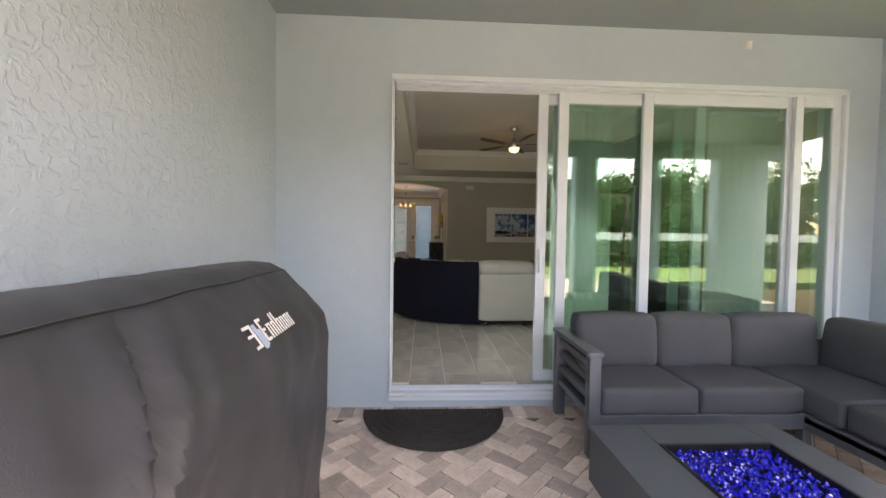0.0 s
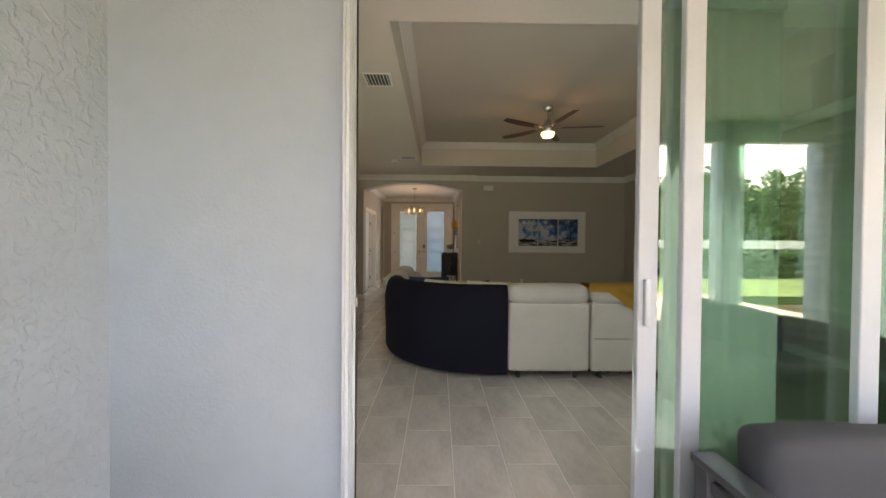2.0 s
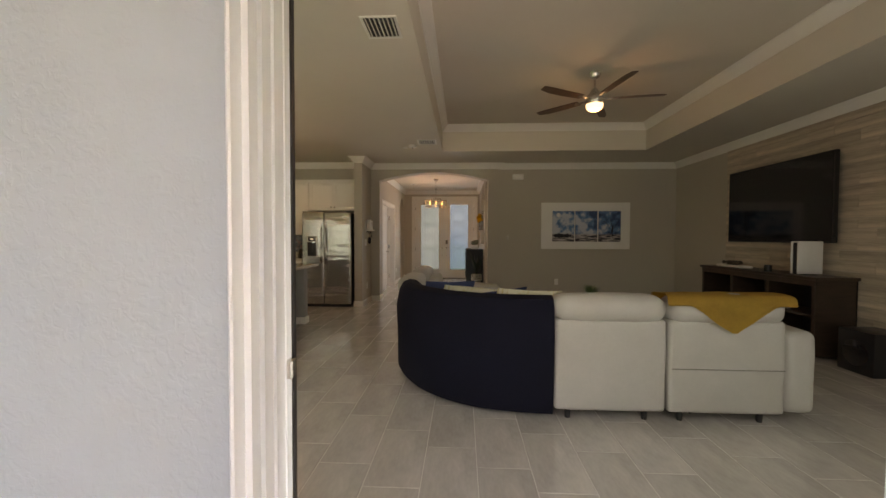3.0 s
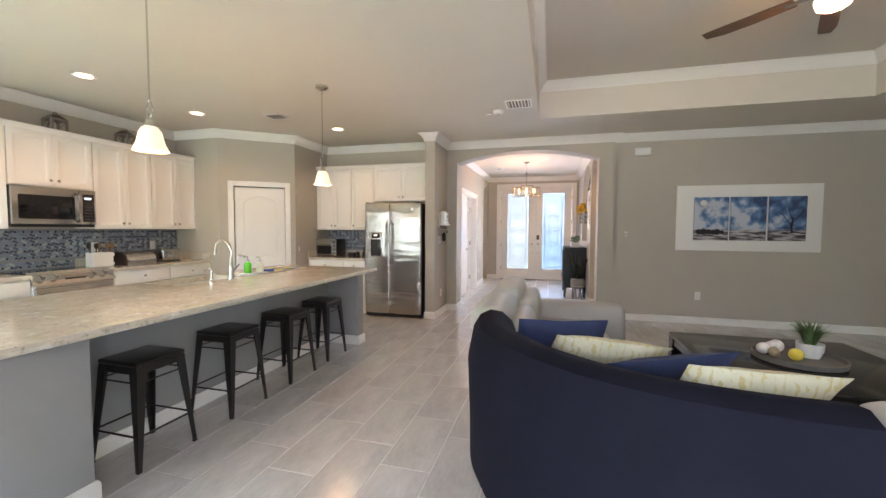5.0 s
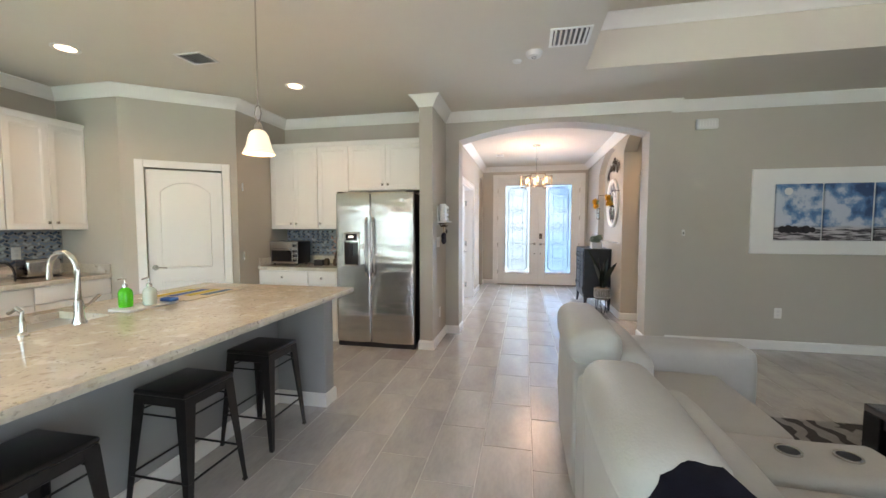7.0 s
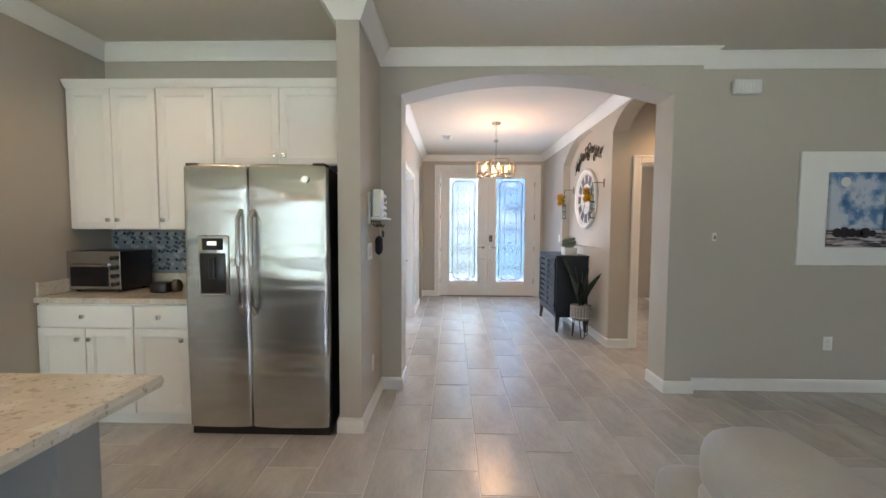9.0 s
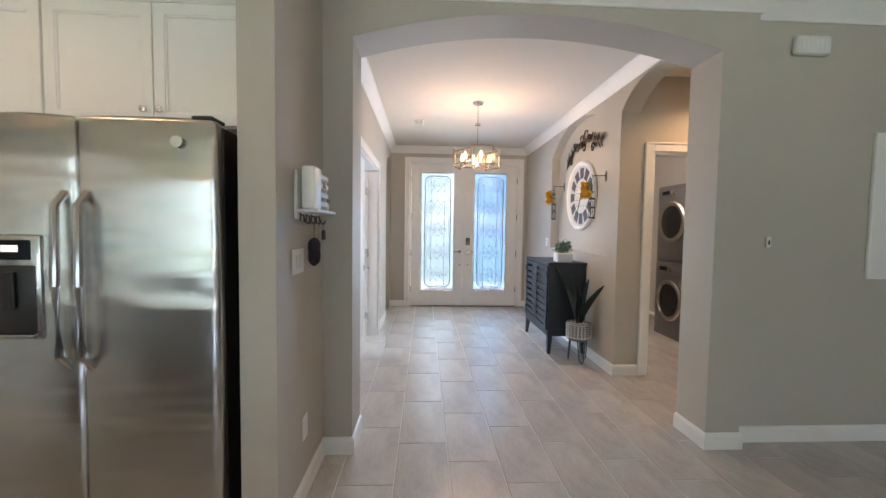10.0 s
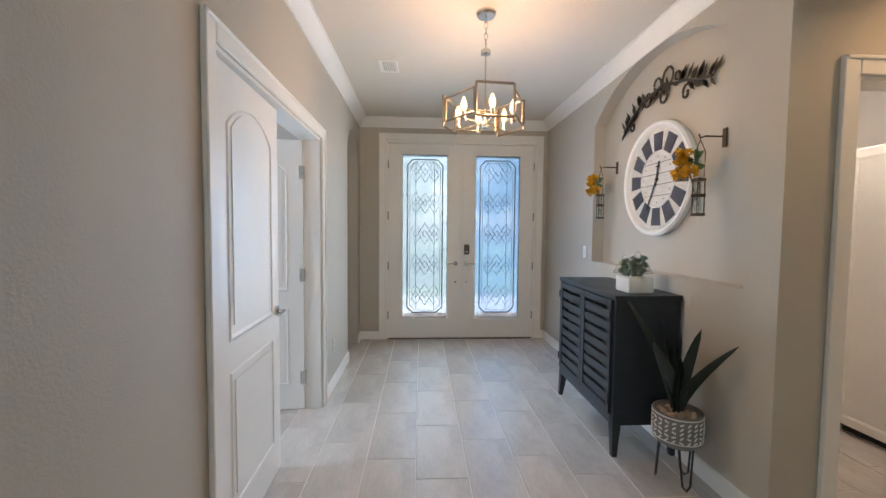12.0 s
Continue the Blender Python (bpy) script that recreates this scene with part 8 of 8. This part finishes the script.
def sconce(y, z, seed):
    s = tagged(new("hanging_vase_sconce"), "dark iron hook sconce holding yellow flower vase", "wall sconce", "sconces beside the clock")
    M = wall_pose(y, z)
    bm = B(); box(bm, -0.018, 0.018, 0, 0.006, -0.06, 0.05, 0.003, 1); part("wall_plate", place(bm, M), BRONZE, s)
    bm = B(); tube(bm, [(0, 0.0, 0.0), (0, 0.12, 0.0), (0, 0.15, -0.012), (0, 0.158, 0.012)], 0.005, 6); part("arm", place(bm, M), BRONZE, s)
    bm = B(); tube(bm, [(-0.04, 0.148, -0.24), (-0.045, 0.148, -0.10), (0, 0.148, -0.02), (0.045, 0.148, -0.10), (0.04, 0.148, -0.24)], 0.003, 6); part("wire", place(bm, M), BRONZE, s)
    for zz in (-0.25, -0.34, -0.45):
        bm = B(); box(bm, -0.027, 0.027, 0.121, 0.175, zz - 0.009, zz + 0.009, 0.003, 1); part("band", place(bm, M), BRONZE, s)
    bm = B()
    for a in (-1, 1):
        for b in (-1, 1):
            rod(bm, (a * 0.021, 0.148 + b * 0.021, -0.25), (a * 0.021, 0.148 + b * 0.021, -0.45), 0.0035, seg=6)
    part("cage", place(bm, M), BRONZE, s)
    bm = B(); lathe(bm, [(0.018, -0.44), (0.019, -0.43), (0.019, -0.23), (0.016, -0.23), (0.016, -0.43)], at=(0, 0.148, 0), seg=16); part("glass_tube", place(bm, M), CLEAR, s)
    bm = B()
    rnd = random.Random(seed)
    heads = [Vector((-0.09, 0.19, -0.14)), Vector((-0.05, 0.17, -0.19)), Vector((-0.13, 0.18, -0.20)), Vector((-0.06, 0.20, -0.09))]
    for h in heads:
        for _ in range(110):
            d = Vector((rnd.gauss(0, 1), rnd.gauss(0, 1), rnd.gauss(0, 1))).normalized()
            e = d.orthogonal().normalized() * 0.014
            p = h + d * rnd.uniform(0.006, 0.045)
            bm.faces.new([bm.verts.new(v) for v in (p - d * 0.008, p + e, p + d * 0.016, p - e)])
    part("blossom", place(bm, M), YELLOW, s, "bright yellow artificial blossoms", kind="stuff")
    bm = B()
    for k in range(11):
        a = rnd.uniform(0, 6.28)
        p = Vector((-0.03, 0.16, -0.17 + 0.006 * k))
        q = p + Vector((0.085 * math.cos(a), 0.03 * math.sin(a), 0.02 + 0.03 * math.sin(a * 3)))
        e = Vector((0, 0.01, 0.018))
        bm.faces.new([bm.verts.new(v) for v in (p, (p + q) / 2 + e, q, (p + q) / 2 - e)])
    rod(bm, (0, 0.148, -0.40), (-0.06, 0.18, -0.15), 0.003, seg=5)
    part("leaves", place(bm, M), GREEN, s, kind="stuff")
    return s


sconce(11.62, 1.98, 1)
sconce(12.86, 2.0, 2)


def chandelier():
    c = thing("chandelier", (CHAND[0], CHAND[1], 0), "nickel ring chandelier of open rectangles, six lit bulbs", "chandelier")
    bm = B(); lathe(bm, [(0.02, CH - 0.03), (0.055, CH - 0.026), (0.065, CH - 0.012), (0.065, CH)], seg=28); part("canopy", bm, CHROME, c)
    bm = B()
    for k in range(5):
        z = CH - 0.045 - 0.036 * k
        ax = (1, 0) if k % 2 else (0, 1)
        tube(bm, [(ax[0] * 0.012 * math.cos(a), ax[1] * 0.012 * math.cos(a), z + 0.022 * math.sin(a)) for a in [6.283 * i / 10 for i in range(11)]], 0.0025, 5)
    part("chain", bm, CHROME, c)
    bm = B(); rod(bm, (0, 0, 2.14), (0, 0, CH - 0.20), 0.006); rod(bm, (0, 0, 2.575), (0, 0, 2.60), 0.032, seg=18); part("stem", bm, CHROME, c)
    R, turn = 0.285, 0.09
    for k in range(6):
        a0, a1 = math.pi * k / 3 + turn, math.pi * (k + 1) / 3 + turn
        big = k % 2 == 0
        zt, zb, rr = (2.305, 2.11, R) if big else (2.28, 2.135, R - 0.03)
        u0, u1 = (0.09, 0.91) if big else (-0.04, 1.04)
        p, q = Vector((rr * math.cos(a0), rr * math.sin(a0), 0)), Vector((rr * math.cos(a1), rr * math.sin(a1), 0))
        p, q = p.lerp(q, u0), p.lerp(q, u1)
        side = thing("open_rectangle", (0, 0, 0)); side.parent = c
        for u, v in (((p, zt), (q, zt)), ((p, zb), (q, zb)), ((p, zt), (p, zb)), ((q, zt), (q, zb))):
            bm = B(); rod(bm, (u[0].x, u[0].y, u[1]), (v[0].x, v[0].y, v[1]), 0.0085, seg=4); part("bar", bm, NICKEL, side)
        mid = (p + q) / 2
        bm = B(); rod(bm, (mid.x, mid.y, zb), (mid.x * 0.1, mid.y * 0.1, 2.125), 0.004, seg=6); part("spoke", bm, NICKEL, side)
    bm = B(); lathe(bm, [(0.001, 2.095), (0.02, 2.10), (0.026, 2.12), (0.02, 2.14), (0.001, 2.145)], seg=16); part("hub", bm, CHROME, c)
    for k in range(6):
        a = k * math.pi / 3 + turn + math.pi / 6
        x, y = 0.185 * math.cos(a), 0.185 * math.sin(a)
        ar = thing("lamp_arm", (0, 0, 0)); ar.parent = c
        bm = B(); rod(bm, (x, y, 2.112), (x, y, 2.13), 0.018, seg=12); part("cup", bm, CHROME, ar)
        bm = B(); rod(bm, (x, y, 2.13), (x, y, 2.175), 0.011, seg=12); part("candle_sleeve", bm, CHROME, ar)
        bm = B(); lathe(bm, [(0.009, 2.175), (0.021, 2.20), (0.019, 2.225), (0.006, 2.26), (0.001, 2.265)], at=(x, y, 0), seg=12); b = part("bulb", bm, BULB, ar); b.visible_shadow = False


chandelier()


def washer(z, label, top):
    w = thing("tumble_dryer" if top else "washing_machine", (2.99, 12.08, z), label, "laundry machine")
    gm = bpy.data.materials.get("graphite_metal") or mat("graphite_metal", (0.24, 0.24, 0.25), 0.35, 0.8, var=0.04)
    bm = B(); box(bm, 0.0, 0.70, 0, 0.68, 0.005, 1.0, 0.012, 3); part("body", bm, gm, w)
    R = Matrix.Translation((0, 0.34, 0.60 if top else 0.50)) @ Matrix.Rotation(radians(-90), 4, "Y")
    if top:
        R = Matrix.Translation((0, 0.34, 0.52)) @ Matrix.Rotation(radians(-90), 4, "Y")
    dr = thing("door", (0, 0, 0)); dr.parent = w
    bm = B(); lathe(bm, [(0.20, 0.0), (0.265, 0.005), (0.27, 0.03), (0.25, 0.045), (0.21, 0.04), (0.20, 0.009)], seg=48, m=R); part("door_ring", bm, CHROME, dr)
    bm = B(); lathe(bm, [(0.001, 0.035), (0.12, 0.04), (0.205, 0.03), (0.21, 0.01)], seg=48, m=R); part("door_glass", bm, DARKGL, dr, "dark domed glass")
    zc = 0.84 if not top else 0.10
    zc = 0.90
    bm = B(); box(bm, -0.012, 0.0, 0.02, 0.66, zc - 0.055, zc + 0.07, 0.005, 2); part("control_panel", bm, gm, w)
    bm = B(); rod(bm, (-0.012, 0.34, zc), (-0.035, 0.34, zc), 0.034, 0.03, 24); part("dial", bm, CHROME, w)
    bm = B(); box(bm, -0.014, -0.011, 0.42, 0.58, zc - 0.02, zc + 0.03); part("display", bm, DARKGL, w)
    return w


washer(0, "graphite front-loading washing machine on laundry floor", False)
washer(1.0, "graphite tumble dryer stacked on the washing machine", True)
c = thing("laundry_cabinet", (3.0, 11.27, 0), "tall white two-door laundry cabinet beside washer", "cabinet")
bm = B(); box(bm, 0, 0.6, 0, 0.79, 0.06, 2.02, 0.003, 1); part("body", bm, CAB, c)
bm = B(); box(bm, 0.05, 0.6, 0, 0.79, 0, 0.06); part("plinth", bm, BLACK, c)
for y in (0.795, 0.40):
    dr = thing("door", (-0.001, y, 0.065)); dr.parent = c
    bm = place(shaker(0.39, 1.945, 0.055), Matrix.Rotation(radians(-90), 4, "Z")); part("front", bm, CAB, dr)
    bm = B(); ky = -0.36 if y > 0.5 else -0.03
    box(bm, -0.045, -0.032, ky - 0.006, ky + 0.006, 0.90, 1.08, 0.004, 1); box(bm, -0.035, -0.018, ky - 0.006, ky + 0.006, 0.91, 0.925); box(bm, -0.035, -0.018, ky - 0.006, ky + 0.006, 1.055, 1.07); part("handle", bm, CHROME, dr)
b = thing("laundry_basket", (3.25, 11.66, 2.02), "white perforated plastic basket atop laundry cabinet", "basket")
bm = B(); box(bm, -0.15, 0.15, -0.25, 0.25, 0, 0.22, 0.02, 2); part("basket", bm, POT, b)
bm = B()
for i in range(7):
    for j in range(4):
        box(bm, -0.152, -0.149, -0.20 + i * 0.062, -0.165 + i * 0.062, 0.035 + j * 0.042, 0.055 + j * 0.042, 0.0, 1)
part("hole", bm, BLACK, b, "dark square openings", kind="stuff")
# ---- floor pieces, last ----
def shared_box(name, w, d, h, material, r=0.004):
    bm = B()
    box(bm, 0, w, 0, d, -h, 0)
    bmesh.ops.bevel(bm, geom=[e for e in bm.edges if all(v.co.z > -1e-6 for v in e.verts)], offset=r, segments=1, affect="EDGES")
    me = bpy.data.meshes.new(name)
    bm.to_mesh(me)
    bm.free()
    me.materials.append(material)
    return me


def lay_tiles():
    W, L, g = 0.3075, 0.613, 0.0055
    me = shared_box("tile", W - g, L - g, 0.006, TILE, 0.0015)
    rest = B()
    n = 0
    spots = []
    for i in range(-16, 18):
        x = -0.065 + i * W
        off = 9.77 - 0.2045 * (i % 3)
        for j in range(-14, 10):
            y = off + j * L
            spots.append((x, y))
    spots = [(x, y) for x, y in spots if (XL - 0.1 < x < XR - 0.1 and Y0 - 0.5 < y < 9.9) or (-3.3 < x < 3.6 and 9.9 <= y < 14.4)]
    def near(p):
        x, y = p
        cx = 1.1 - (y - 3) * 0.24 if y < 9 else 0.3
        return abs(x - cx) * (1.0 if y < 9 else 1.2)
    spots.sort(key=near)
    for n, (x, y) in enumerate(spots):
        if y < 2.56 or y + L > 14.74:
            a, b = max(y, 2.56), min(y + L, 14.74)
            box(rest, x, x + W - g, a, b - g, -0.006, 0)
        elif n < 300:
            ob = new("tile", me)
            ob.location = (x, y, 0)
            ob.parent = FLOOR
        else:
            box(rest, x, x + W - g, y, y + L - g, -0.006, 0)
    part("floor_tiles", rest, TILE_I, FLOOR, kind="stuff", smooth=False)


lay_tiles()


def lay_pavers():
    base = bpy.data.objects["patio_bed"]
    u = 0.105
    me = shared_box("paver", 2 * u - 0.006, u - 0.006, 0.05, PAVER, 0.006)
    rest, done, cand = B(), 0, []
    R = Matrix.Rotation(radians(45), 4, "Z")
    rnd = random.Random(5)
    for a in range(-60, 60):
        for b in range(-60, 60):
            k = (a + b) % 4 if False else (a - b) % 4
            if k == 0:
                cand.append((Vector((a * u, b * u, 0)), 0))
            elif k == 2:
                cand.append((Vector((a * u + u, b * u - u, 0)), 90))
    for p, ang in cand:
        q = R @ p + Vector((1.0, 0.5, 0))
        m = Matrix.Translation((q.x, q.y, PF - 0.002 * rnd.random())) @ Matrix.Rotation(radians(45 + ang), 4, "Z")
        c = m @ Vector((u, u / 2, 0))
        if not (-0.12 < c.x < 4.72 and -2.5 < c.y < 2.30):
            continue
        if 0.45 < c.x < 2.2 and 0.4 < c.y and done < 290:
            ob = new("paver", me)
            ob.matrix_basis = m
            ob.parent = base
            done += 1
        else:
            box(rest, 0, 2 * u - 0.006, 0, u - 0.006, -0.04, 0, m=m)
    for k in range(47):
        box(rest, -0.2 + k * u, -0.2 + k * u + u - 0.006, 2.28, 2.465, PF - 0.04, PF + 0.003)
    part("pavers", rest, PAVER_I, base, kind="stuff", smooth=False)


lay_pavers()
